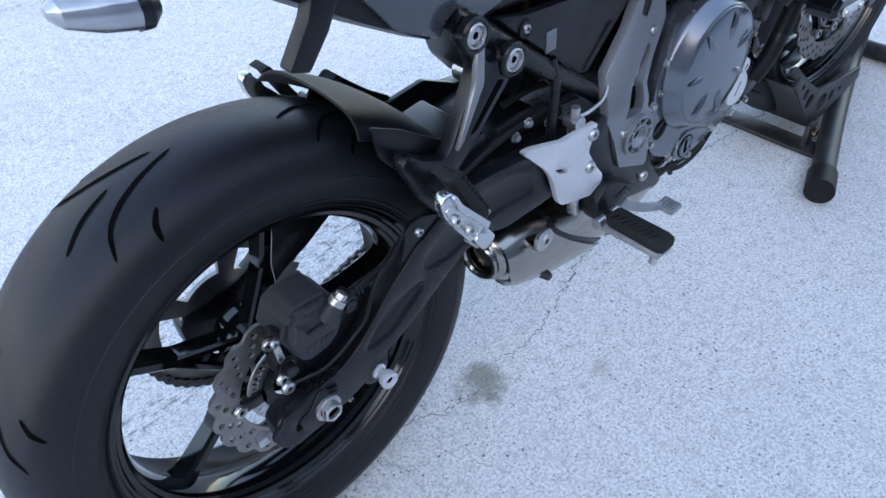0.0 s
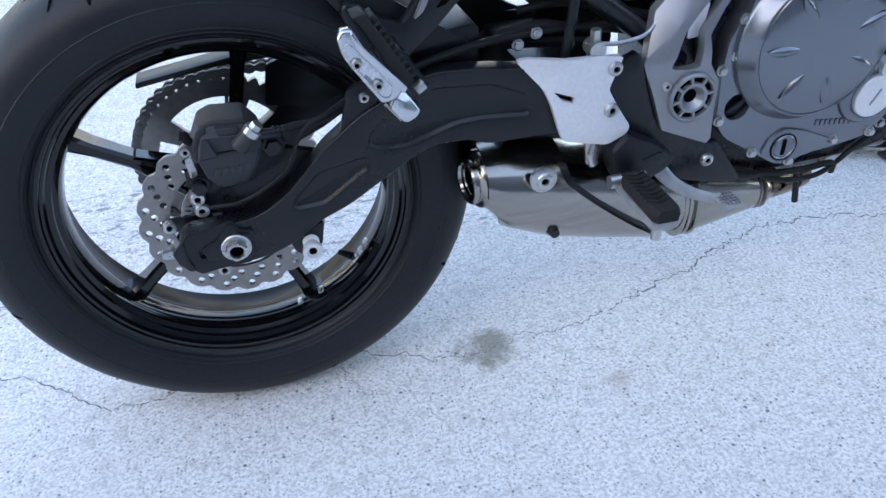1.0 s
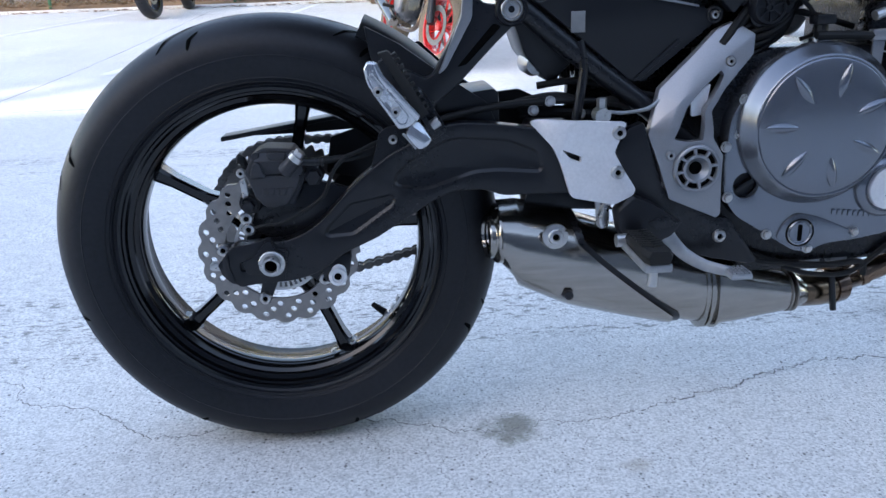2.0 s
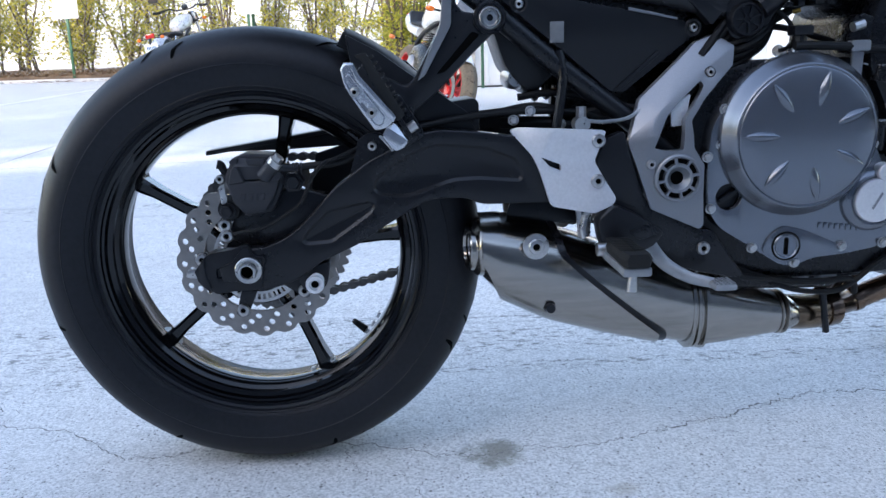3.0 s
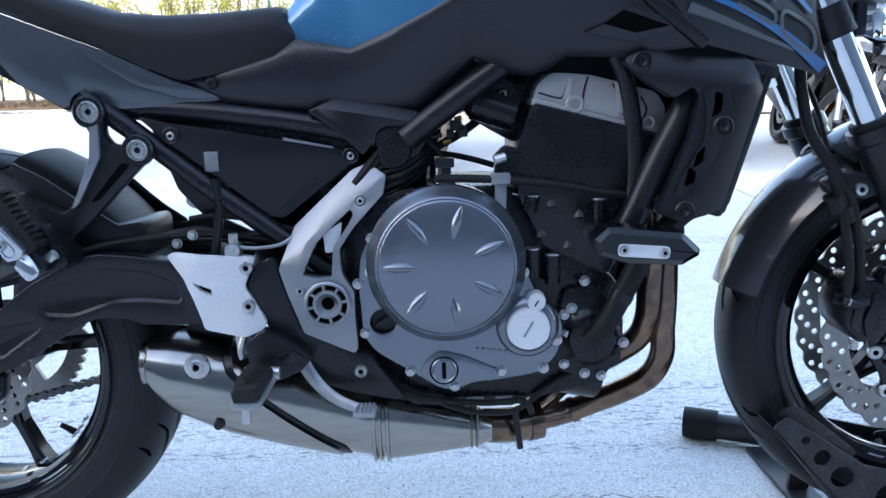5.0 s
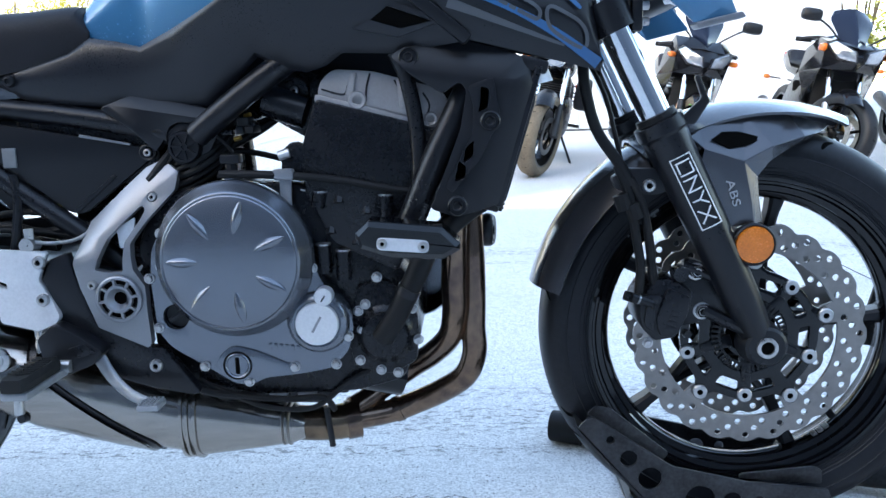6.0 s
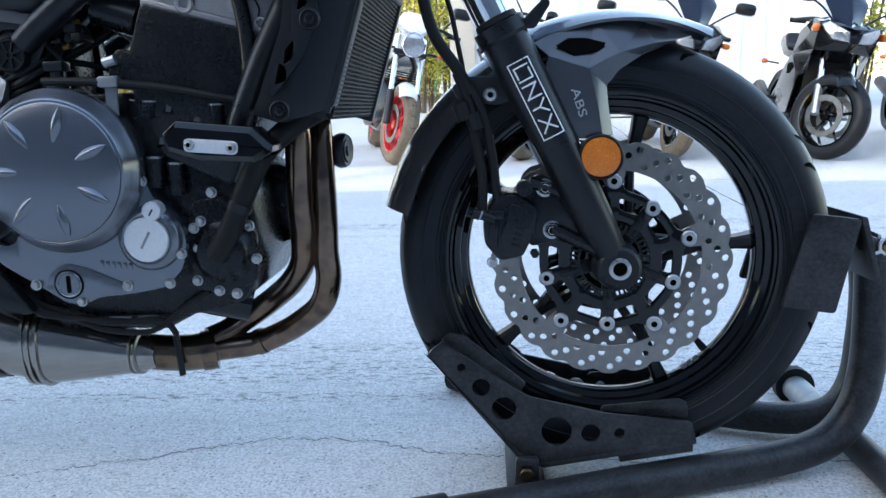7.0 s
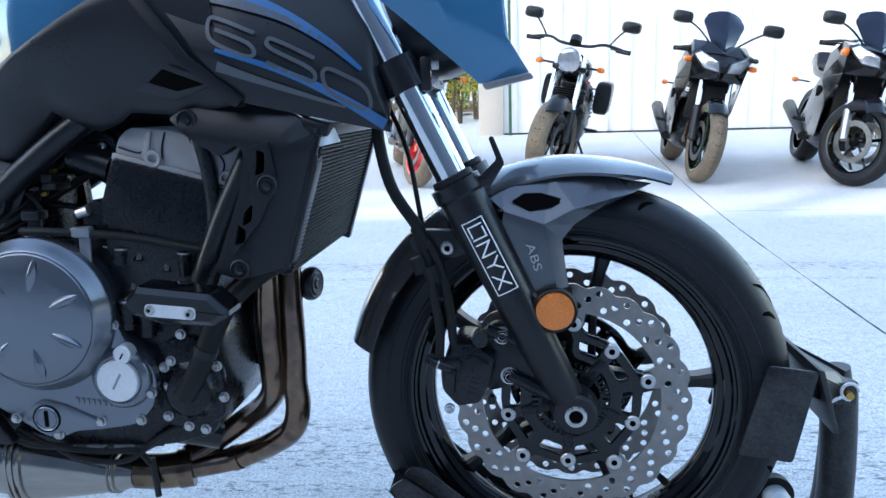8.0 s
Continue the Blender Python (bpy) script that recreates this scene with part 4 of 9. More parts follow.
bolts(SMALL_SCREW, [(-0.031, -0.096, 0.430)], caliper, "bleed_bolt")
part("slide_pin", lathe([(-0.108, 0.0), (-0.108, 0.0085), (-0.102, 0.0100), (-0.101, 0.0135), (-0.084, 0.0140)], 0.062, 0.423, 6), SATIN, caliper)
part("slide_boot", tube([(-0.023, -0.080, 0.391), (-0.024, -0.096, 0.389)], (0.0165, 0.0140), 18), HOSE, caliper)
bolts(SCREW, [(-0.029, -0.0960, 0.355), (-0.031, -0.0930, 0.3690)], caliper, "pin_bolt")
bolts(mesh_of(hex_bolt(0.0085, 0.012, 1.25), SATIN, "black_hex_mesh"), [(-0.025, -0.0975, 0.3880)], caliper, "hex_bolt")
part("pad_spring", plate(rounded([(-0.034, 0.420), (-0.026, 0.424), (-0.024, 0.400), (-0.032, 0.396)], 0.002, 2), -0.098, -0.094, 0.0008), STEEL, caliper)
for bx, w in ((-0.001, 0.0040), (0.008, 0.0045), (0.016, 0.0025), (0.023, 0.0040), (0.031, 0.0045)):
    part("raised_mark", plate([(bx - w, 0.4030), (bx + w * 0.6, 0.4030), (bx + w, 0.4120), (bx - w * 0.6, 0.4120)], -0.1133, -0.1115, 0.0004), CALIPER, caliper)
part("brake_hose", tube([(0.066, -0.108, 0.442), (0.087, -0.106, 0.4445), (0.116, -0.104, 0.446), (0.150, -0.096, 0.455), (0.230, -0.095, 0.488), (0.330, -0.085, 0.502), (0.430, -0.08, 0.500), (0.520, -0.075, 0.480)], 0.0048), HOSE, bike)
part("sensor_cable", tube([(-0.020, -0.098, 0.357), (-0.004, -0.106, 0.362), (0.013, -0.110, 0.364), (0.039, -0.112, 0.375), (0.070, -0.114, 0.396), (0.078, -0.114, 0.408), (0.087, -0.114, 0.429), (0.103, -0.112, 0.447), (0.119, -0.110, 0.453), (0.150, -0.100, 0.465), (0.200, -0.096, 0.482)], 0.0026, 8), HOSE, bike)

# chain guard and lower guard on the far side
guard = plate(rounded([(-0.085, 0.447), (0.120, 0.478), (0.360, 0.500), (0.420, 0.470), (0.300, 0.470), (0.130, 0.452), (0.030, 0.448)], 0.004, 2), 0.092, 0.100, 0.0015)
plate(rounded([(-0.085, 0.445), (0.120, 0.476), (0.120, 0.482), (-0.085, 0.452)], 0.002, 2), 0.060, 0.096, 0.001, bm=guard)
part("chain_guard", guard, PLASTIC, bike, "black plastic chain guard")
part("chain_plate", plate(rounded([(0.062, 0.385), (0.072, 0.440), (0.112, 0.452), (0.200, 0.470), (0.200, 0.400), (0.130, 0.372)], 0.004, 2), 0.094, 0.099, 0.001), PLASTIC, bike)


# hugger over the front of the rear tyre
def hugger(u, v):
    a = radians(18 + 48 * u)
    s = (v - 0.5) * 2
    r = 0.334 - 0.010 * s * s - 0.016 * abs(s) ** 8
    return (RX + r * math.cos(a), REAR_Y + s * 0.094, RZ + r * math.sin(a))


hug = part("rear_hugger", solid(grid(hugger, 16, 20), 0.003), MATTE, bike, "matt black hugger over the rear tyre")
part("side_flap", plate(rounded([(0.137, 0.606), (0.178, 0.584), (0.223, 0.551), (0.290, 0.505), (0.306, 0.470), (0.240, 0.456), (0.190, 0.505), (0.143, 0.566)], 0.003, 2), -0.082, -0.077, 0.0015), PLASTIC, hug)
part("far_flap", plate(rounded([(0.158, 0.532), (0.188, 0.561), (0.212, 0.577), (0.245, 0.545), (0.272, 0.521), (0.306, 0.497), (0.302, 0.455), (0.220, 0.452), (0.180, 0.490)], 0.006, 3), 0.098, 0.103, 0.0015), GLOSS, hug, "glossy black flap on the chain side")

# pillion peg hanger, with a slit, two bolts and the folded peg
HANG = [(0.243, 0.668), (0.250, 0.682), (0.266, 0.684), (0.277, 0.672), (0.276, 0.640), (0.284, 0.628), (0.304, 0.626), (0.318, 0.634), (0.333, 0.622), (0.328, 0.606), (0.300, 0.580), (0.250, 0.530), (0.222, 0.508), (0.214, 0.478),
        (0.196, 0.474), (0.182, 0.492), (0.150, 0.560), (0.162, 0.572), (0.180, 0.556), (0.212, 0.540), (0.222, 0.548), (0.256, 0.612), (0.262, 0.630), (0.252, 0.652)]
SLIT = [(0.296, 0.604), (0.306, 0.600), (0.262, 0.556), (0.250, 0.553)]
hanger = part("pillion_peg_hanger", plate(rounded(HANG, 0.005, 2), -0.118, -0.098, 0.004), SATIN, bike, "satin black pillion peg hanger")
hanger.location.y = 0.010
# near-black slab on the hanger's face in place of a shaded slit
part("slit", plate(rounded(SLIT, 0.003, 2), -0.1186, -0.112, 0.0), RECESSDARK, hanger)
part("rib", plate(rounded([(0.262, 0.664), (0.272, 0.660), (0.270, 0.612), (0.236, 0.552), (0.226, 0.545), (0.256, 0.612)], 0.003, 2), -0.123, -0.116, 0.002), FRAMEGREY, hanger)
bolts(mesh_of(lathe([(0.012, 0.0145), (-0.004, 0.0145), (-0.006, 0.0125), (-0.006, 0.0115), (-0.001, 0.0105), (-0.0025, 0.0085), (-0.0025, 0.004), (0.001, 0.0038), (0.001, 0)], 0, 0, 24), STEEL, "big_bolt_mesh", socket=0.004), [(0.2605, -0.118, 0.6695), (0.3185, -0.118, 0.6195)], hanger, "mount_bolt")
for bx, bz in ((0.2605, 0.6695), (0.3185, 0.6195)):
    part("boss", lathe([(-0.112, 0.0205), (-0.121, 0.0205), (-0.1235, 0.0185), (-0.1235, 0.0150), (-0.112, 0.0150)], bx, bz, 28), SATIN, hanger)


def along(p0, p1, outline, y0, y1, bevel):
    """A slab whose outline (along, across) follows the line from p0 to p1 in the x-z plane."""
    d = Vector((p1[0] - p0[0], p1[1] - p0[1])).normalized()
    return plate([(p0[0] + u * d.x - w * d.y, p0[1] + u * d.y + w * d.x) for u, w in outline], y0, y1, bevel)


peg_a, peg_b = (0.143, 0.568), (0.200, 0.468)
PEGO = [(0.136, 0.562), (0.141, 0.570), (0.152, 0.569), (0.158, 0.554), (0.198, 0.507), (0.191, 0.496), (0.184, 0.4925), (0.173, 0.491), (0.156, 0.517), (0.145, 0.534), (0.139, 0.546)]
pg = plate(rounded(PEGO, 0.003, 3), -0.1850, -0.170, 0.0035, segments=3)
hollow_line = rounded([(0.141, 0.552), (0.146, 0.556), (0.150, 0.550), (0.184, 0.506), (0.182, 0.498), (0.175, 0.498), (0.158, 0.522), (0.147, 0.538)], 0.003, 3)
plate(inset(hollow_line, -0.0022), -0.1862, -0.182, 0.0010, [hollow_line], bm=pg)
# raised flange along the inner edge
plate(rounded([(0.152, 0.569), (0.159, 0.554), (0.199, 0.507), (0.195, 0.500), (0.154, 0.549), (0.148, 0.566)], 0.0015, 2), -0.1895, -0.172, 0.0015, bm=pg)
peg = part("pillion_peg", pg, POLISHED, bike, "folded pillion peg with polished underside plate")
part("slot", plate(rounded([(0.157, 0.522), (0.160, 0.525), (0.173, 0.507), (0.170, 0.504)], 0.0015, 2), -0.1853, -0.184, 0.0), FRAMEGREY, peg)
part("peg_rubber", along(peg_a, peg_b, rounded([(-0.004, 0.012), (0.004, 0.016), (0.086, 0.014), (0.086, 0.028), (0.0, 0.026)], 0.004, 3), -0.178, -0.150, 0.004), PEGRUB, peg)
ribs = bmesh.new()
for i in range(10):
    merge(ribs, along(peg_a, peg_b, [(0.006 + 0.008 * i, 0.024), (0.0095 + 0.008 * i, 0.024), (0.0095 + 0.008 * i, 0.032), (0.006 + 0.008 * i, 0.032)], -0.177, -0.152, 0.0006))
part("rib", ribs, PEGRUB, peg)
CLEV = [(0.181, 0.484), (0.186, 0.495), (0.197, 0.501), (0.212, 0.478), (0.208, 0.471), (0.198, 0.466), (0.193, 0.468)]
part("clevis", fold(plate(rounded(CLEV, 0.0025, 2), -0.184, -0.146, 0.003), 0.2005, 0.486, 0.6, 0.8, 0.8), POLISHED, peg, "polished peg clevis")
part("clevis_cheek", plate(rounded([(0.197, 0.509), (0.203, 0.507), (0.218, 0.482), (0.213, 0.476)], 0.002, 2), -0.176, -0.142, 0.002), SATIN, peg)
part("hinge_pin", tube([(0.190, -0.160, 0.476), (0.222, -0.160, 0.496)], 0.0065, 14), STEEL, peg)
part("stop_wire", tube([(0.178, -0.170, 0.484), (0.186, -0.172, 0.475), (0.193, -0.174, 0.466)], 0.0016, 8), STEEL, peg)
part("peg_arm", along(peg_a, peg_b, rounded([(0.060, 0.010), (0.120, 0.004), (0.120, 0.036), (0.060, 0.034)], 0.006, 3), -0.150, -0.100, 0.004), SATIN, peg)
bolts(SMALL_SCREW, [(0.1515, -0.1855, 0.5360), (0.1705, -0.1855, 0.5120)], peg, "screw")

# the same peg folded on the far side
far_peg = part("pillion_peg", plate(rounded(PEGO, 0.003, 3), 0.172, 0.187, 0.0035, segments=3), POLISHED, bike, "folded pillion peg on the chain side")
part("peg_rubber", along(peg_a, peg_b, rounded([(-0.004, 0.012), (0.004, 0.016), (0.086, 0.014), (0.086, 0.028), (0.0, 0.026)], 0.004, 3), 0.150, 0.178, 0.004), PEGRUB, far_peg)
part("inner_pad", plate(inset(PEGO, 0.002), 0.150, 0.173, 0.003), PEGRUB, far_peg)
part("peg_arm", along(peg_a, peg_b, rounded([(0.060, 0.010), (0.120, 0.004), (0.120, 0.036), (0.060, 0.034)], 0.006, 3), 0.100, 0.150, 0.004), SATIN, far_peg)

# heel plate, lower black bracket, grey frame plate
heel = part("heel_guard", fold(fold(plate(rounded([(0.341, 0.480), (0.352, 0.484), (0.405, 0.482), (0.4625, 0.478), (0.447, 0.440), (0.475, 0.392), (0.470, 0.384), (0.446, 0.374), (0.392, 0.384), (0.378, 0.428), (0.368, 0.450)], 0.005, 3), -0.128, -0.119, 0.003,
                               [rounded([(0.379, 0.447), (0.404, 0.437), (0.404, 0.429), (0.390, 0.435)], 0.001, 1)]), 0.374, 0.440, -1, 0.45, 0.45), 0.420, 0.402, 0.25, -1, -0.30), ALU, bike, "pale satin aluminium heel guard")
bolts(SCREW, [(0.452, -0.129, 0.4655), (0.4515, -0.129, 0.4145)], heel, "screw")
LOWER = [(0.450, 0.440), (0.463, 0.468), (0.486, 0.477), (0.494, 0.448), (0.514, 0.390), (0.588, 0.346), (0.606, 0.344), (0.652, 0.280), (0.640, 0.277), (0.586, 0.288), (0.530, 0.305), (0.516, 0.335), (0.476, 0.378)]
bracket = part("footpeg_bracket", plate(rounded(LOWER, 0.004, 2), -0.124, -0.106, 0.003), SATIN, bike, "satin black rider footpeg bracket")
part("outer_block", plate(rounded([(0.447, 0.366), (0.470, 0.386), (0.500, 0.372), (0.535, 0.348), (0.520, 0.330), (0.486, 0.316), (0.462, 0.320), (0.452, 0.340)], 0.005, 2), -0.150, -0.118, 0.004), PLASTIC, bracket)
part("inset", plate(rounded([(0.487, 0.352), (0.512, 0.360), (0.527, 0.348), (0.500, 0.340)], 0.003, 2), -0.1525, -0.148, 0.001), SATIN, bracket)
bolts(SCREW, [(0.594, -0.1250, 0.320)], bracket, "mount_bolt")
FR = [(0.611, 0.594), (0.635, 0.578), (0.631, 0.554), (0.592, 0.513), (0.573, 0.486), (0.576, 0.452), (0.590, 0.430), (0.590, 0.395), (0.592, 0.352), (0.587, 0.346), (0.522, 0.375), (0.492, 0.460), (0.512, 0.514), (0.588, 0.584)]
CUT = [(0.588, 0.536), (0.592, 0.529), (0.584, 0.515), (0.565, 0.488), (0.562, 0.450), (0.543, 0.449), (0.524, 0.453), (0.533, 0.474), (0.542, 0.493), (0.564, 0.515)]
fp_mesh = plate(rounded(FR, 0.002, 2), -0.128, -0.114, 0.0035, [rounded(CUT, 0.003, 2), circle(0.555, 0.4145, 0.0125, 24), circle(0.601, 0.546, 0.0070, 16)])
fold(fp_mesh, 0.548, 0.5115, -0.64, 0.77, 0.32)
fold(fp_mesh, 0.524, 0.478, -0.91, 0.40, 0.32)
fplate = part("frame_plate", fold(fp_mesh, 0.540, 0.468, 0, 1, 0.30), FRAMEGREY, bike, "grey painted frame plate round the swingarm pivot", angle=20)
PVX, PVZ = 0.555, 0.4145
ringb = lathe([(-0.124, 0.031), (-0.133, 0.031), (-0.1345, 0.029), (-0.1345, 0.0265), (-0.130, 0.0255), (-0.130, 0.0195), (-0.1345, 0.0185), (-0.1345, 0.0150), (-0.1265, 0.0090), (-0.1260, 0.0085)], PVX, PVZ, 40)
for i in range(8):
    a = radians(10 + 45 * i)
    c, s = math.cos(a), math.sin(a)
    plate([(PVX + u * c - v * s, PVZ + u * s + v * c) for u, v in ((0.018, -0.0016), (0.028, -0.002), (0.028, 0.002), (0.018, 0.0016))], -0.1345, -0.129, 0.0004, bm=ringb)
part("pivot_ring", ringb, FRAMEGREY, fplate)
part("pivot_shadow_ring", lathe([(-0.1302, 0.0195), (-0.1302, 0.0255)], PVX, PVZ, 40), RECESSDARK, fplate)
part("pivot_bore", lathe([(-0.1255, 0.0125), (-0.1255, 0.0)], PVX, PVZ, 24), RECESSDARK, fplate)
bolts(SMALL_SCREW, [(0.520, -0.1285, 0.433)], fplate, "screw")
bolts(SMALL_SCREW, [(0.601, -0.1030, 0.5460)], fplate, "screw")
part("pressed_tab", plate(rounded([(0.550, 0.505), (0.576, 0.520), (0.570, 0.480), (0.552, 0.478)], 0.003, 2), -0.108, -0.103, 0.001), ALU, fplate)

# rider footpeg and brake pedal
fp = part("rider_footpeg", tube([(0.470, -0.140, 0.330), (0.470, -0.246, 0.330)], (0.011, 0.012), 12), SATIN, bike, "rider footpeg with ribbed rubber top")
pad = bmesh.new()
loft([[(0.470 + a * w, y, 0.333 + b) for a, b in ((-0.015, -0.003), (0.015, -0.003), (0.017, 0.006), (0.013, 0.013), (-0.013, 0.013), (-0.017, 0.006))] for y, w in ((-0.162, 0.8), (-0.168, 1.0), (-0.244, 1.08), (-0.253, 0.8))], pad)
part("rubber_pad", pad, PEGRUB, fp)
chev = bmesh.new()
for i in range(8):
    y = -0.172 - 0.0088 * i
    z = 0.333 + 0.013
    for s in (-1, 1):
        loft([[(0.468 + s * 0.0005, y - 0.003, z), (0.468 + s * 0.0005, y, z), (0.468 + s * 0.0005, y, z + 0.0028), (0.468 + s * 0.0005, y - 0.003, z + 0.0028)],
              [(0.468 + s * 0.014, y + 0.004, z - 0.001), (0.468 + s * 0.014, y + 0.007, z - 0.001), (0.468 + s * 0.014, y + 0.007, z + 0.0018), (0.468 + s * 0.014, y + 0.004, z + 0.0018)]], chev)
part("chevron_rib", chev, PEGRUB, fp)
part("peg_base", box(0.453, 0.487, -0.250, -0.150, 0.318, 0.329, 0.003), BARETUBE, fp)
part("feeler", tube([(0.468, -0.236, 0.320), (0.467, -0.236, 0.298)], (0.0050, 0.0062), 12), STEEL, fp, "zinc feeler bolt under the peg")
part("pivot_spring", tube([(0.446, -0.152, 0.330), (0.492, -0.152, 0.330)], 0.0085, 12), STEEL, fp)
pedal = part("brake_pedal", tube([(0.508, -0.122, 0.352), (0.518, -0.126, 0.333), (0.530, -0.131, 0.315), (0.545, -0.138, 0.300), (0.568, -0.150, 0.288), (0.594, -0.164, 0.283)], (0.0110, 0.0068), 14, flat=0.6), BARETUBE, bike, "cast aluminium brake pedal")
tread = box(0.588, 0.617, -0.187, -0.156, 0.278, 0.286, 0.003)
for i in range(5):
    for j in range(5):
        box(0.590 + 0.0053 * i, 0.5933 + 0.0053 * i, -0.185 + 0.006 * j, -0.1813 + 0.006 * j, 0.2855, 0.2885, 0.0006, bm=tread)
part("pedal_tread", tread, BARETUBE, pedal)
part("pedal_lever", tube([(0.450, -0.118, 0.395), (0.436, -0.120, 0.355), (0.438, -0.122, 0.340)], 0.006, 10), STEEL, pedal)
part("lever_tab", plate(rounded([(0.426, 0.382), (0.446, 0.382), (0.446, 0.340), (0.430, 0.338)], 0.004, 2), -0.118, -0.112, 0.001), STEEL, pedal)
bolts(SMALL_SCREW, [(0.437, -0.120, 0.350)], pedal, "screw")
# master cylinder fitting above the heel guard
fit_part = part("hose_fitting", lathe([(-0.122, 0.0), (-0.122, 0.010), (-0.100, 0.010)], 0.433, 0.486, 16), STEEL, bike, "zinc banjo fitting above the heel guard")
part("fitting_body", tube([(0.433, -0.112, 0.470), (0.433, -0.112, 0.492)], 0.0095, 12), STEEL, fit_part)
part("fitting_bolt", tube([(0.433, -0.112, 0.492), (0.433, -0.112, 0.508)], 0.0065, 6), STEEL, fit_part)
part("steel_pipe", tube([(0.440, -0.112, 0.490), (0.465, -0.112, 0.488), (0.500, -0.108, 0.494), (0.530, -0.090, 0.520)], 0.0026, 8), STEEL, fit_part)

# ---------------------------------------------------------------- exhaust
SECT = [(0.296, 0.300, 0.350, -0.108, 0.00), (0.303, 0.284, 0.358, -0.114, 0.01), (0.330, 0.252, 0.358, -0.117, 0.02), (0.400, 0.216, 0.345, -0.112, 0.025), (0.480, 0.192, 0.318, -0.104, 0.025),
        (0.545, 0.175, 0.294, -0.096, 0.022), (0.600, 0.162, 0.272, -0.087, 0.018), (0.622, 0.158, 0.266, -0.083, 0.016)]
muffler = part("muffler", loft([oval(x, a, b, z0, z1, 2.25, 40) for x, z0, z1, a, b in SECT]), BRUSHED, bike, "brushed stainless under-engine muffler", angle=50)
part("cone", loft([oval(x, a, b, z0, z1, pw, 36) for x, z0, z1, a, b, pw in ((0.620, 0.156, 0.266, -0.083, 0.016, 2.6), (0.66, 0.159, 0.253, -0.077, 0.014, 2.5), (0.735, 0.166, 0.228, -0.063, 0.008, 2.3), (0.754, 0.168, 0.224, -0.060, 0.006, 2.2), (0.772, 0.174, 0.212, -0.050, -0.004, 2.1))]), BRUSHED, muffler, angle=30)
for x, g in ((0.622, 0.0034), (0.611, 0.0018), (0.603, 0.0018)):
    part("weld_band", loft([oval(x + d, -0.0835 - 0.1 * (0.622 - x) - gg, 0.0165 + gg, 0.156 - gg, 0.2665 + 0.25 * (0.622 - x) + gg, 2.6, 36) for d, gg in ((-0.003, 0.0), (-0.002, g), (0.002, g), (0.003, 0.0))]), BRUSHED, muffler)
for x in (0.742, 0.750):
    part("weld_seam", loft([oval(x + d, -0.0625 - g, 0.0075 + g, 0.1665 - g, 0.2270 + g, 2.3, 30) for d, g in ((-0.0022, -0.001), (-0.001, 0.0012), (0.001, 0.0012), (0.0022, -0.001))]), TUBE_STEEL, muffler)


def shield(u, v):
    """Outer heat shield: wraps the right side, its front edge sweeps down and forward."""
    a = radians(-78 + 172 * v)
    c, s = math.cos(a), math.sin(a)
    pw = 2.25
    cc, ss = math.copysign(abs(c) ** (2 / pw), c), math.copysign(abs(s) ** (2 / pw), s)
    q = (ss + 1) / 2
    end = 0.396 + 0.010 * (1 - q) / 0.25 if q > 0.75 else 0.406 + 0.030 * (0.75 - q) / 0.13 if q > 0.62 else 0.436 + 0.116 * (0.62 - q) / 0.44 if q > 0.18 else 0.552 + 0.004 * (0.18 - q) / 0.18
    start = 0.304 + 0.030 * max(0, 0.40 - q) / 0.40
    x = start + (end - start) * u
    z0, z1, y0, y1 = SECT[1][1:]
    for (xa, za, zb, ya, yb), (xc, zc, zd, yc, yd) in zip(SECT, SECT[1:]):
        if xa <= x <= xc:
            t = (x - xa) / (xc - xa)
            z0, z1, y0, y1 = za + (zc - za) * t, zb + (zd - zb) * t, ya + (yc - ya) * t, yb + (yd - yb) * t
            break
    g = 0.0045
    return (x, (y0 + y1) / 2 - cc * ((y1 - y0) / 2 + g), (z0 + z1) / 2 + ss * ((z1 - z0) / 2 + g))


part("heat_shield", solid(grid(shield, 18, 30), 0.0025), BRUSHED, muffler, "brushed outer heat shield", angle=45)
# dark strip that follows the shield's front edge, set slightly inwards
part("shield_edge_strip", solid(grid(lambda u, v: (lambda p: (p[0] + 0.012 * u, p[1] + 0.0045, p[2]))(shield(1.0, 0.03 + 0.94 * v)), 2, 30), 0.002), SATIN, muffler, "dark strip along the edge of the heat shield")
bolts(mesh_of(lathe([(0.004, 0.017), (-0.001, 0.017), (-0.003, 0.012), (-0.003, 0.0105), (-0.005, 0.009), (-0.006, 0.005), (-0.003, 0.0045), (-0.003, 0)], 0, 0, 24), STEEL, "washer_bolt_mesh", socket=0.0045), [(0.3735, -0.1210, 0.330)], muffler, "shield_bolt")
part("shield_stud", lathe([(-0.118, 0.0), (-0.118, 0.006), (-0.114, 0.007), (-0.104, 0.009)], 0.394, 0.243, 16), SATIN, muffler)
# outlet that points back and a little outwards
out_m = Matrix.Translation((0.316, -0.076, 0.322)) @ Matrix.Rotation(radians(-82), 4, "Z")
outlet = lathe([(0.020, 0.0355), (-0.004, 0.0375), (-0.012, 0.0385), (-0.018, 0.0375), (-0.021, 0.0345), (-0.022, 0.0315), (-0.0235, 0.0300), (-0.0260, 0.0302), (-0.0290, 0.0300), (-0.0310, 0.0280), (-0.0305, 0.0240), (-0.028, 0.0220), (-0.022, 0.0205)], 0, 0, 36)
outlet.transform(out_m)
part("outlet", outlet, BRUSHED, muffler, "brushed outlet ring with a near-black bore")
# bore lined in near-black
bore = lathe([(-0.027, 0.0212), (0.028, 0.0200), (0.028, 0.0)], 0, 0, 30)
bore.transform(out_m)
part("bore", bore, RECESSDARK, muffler)
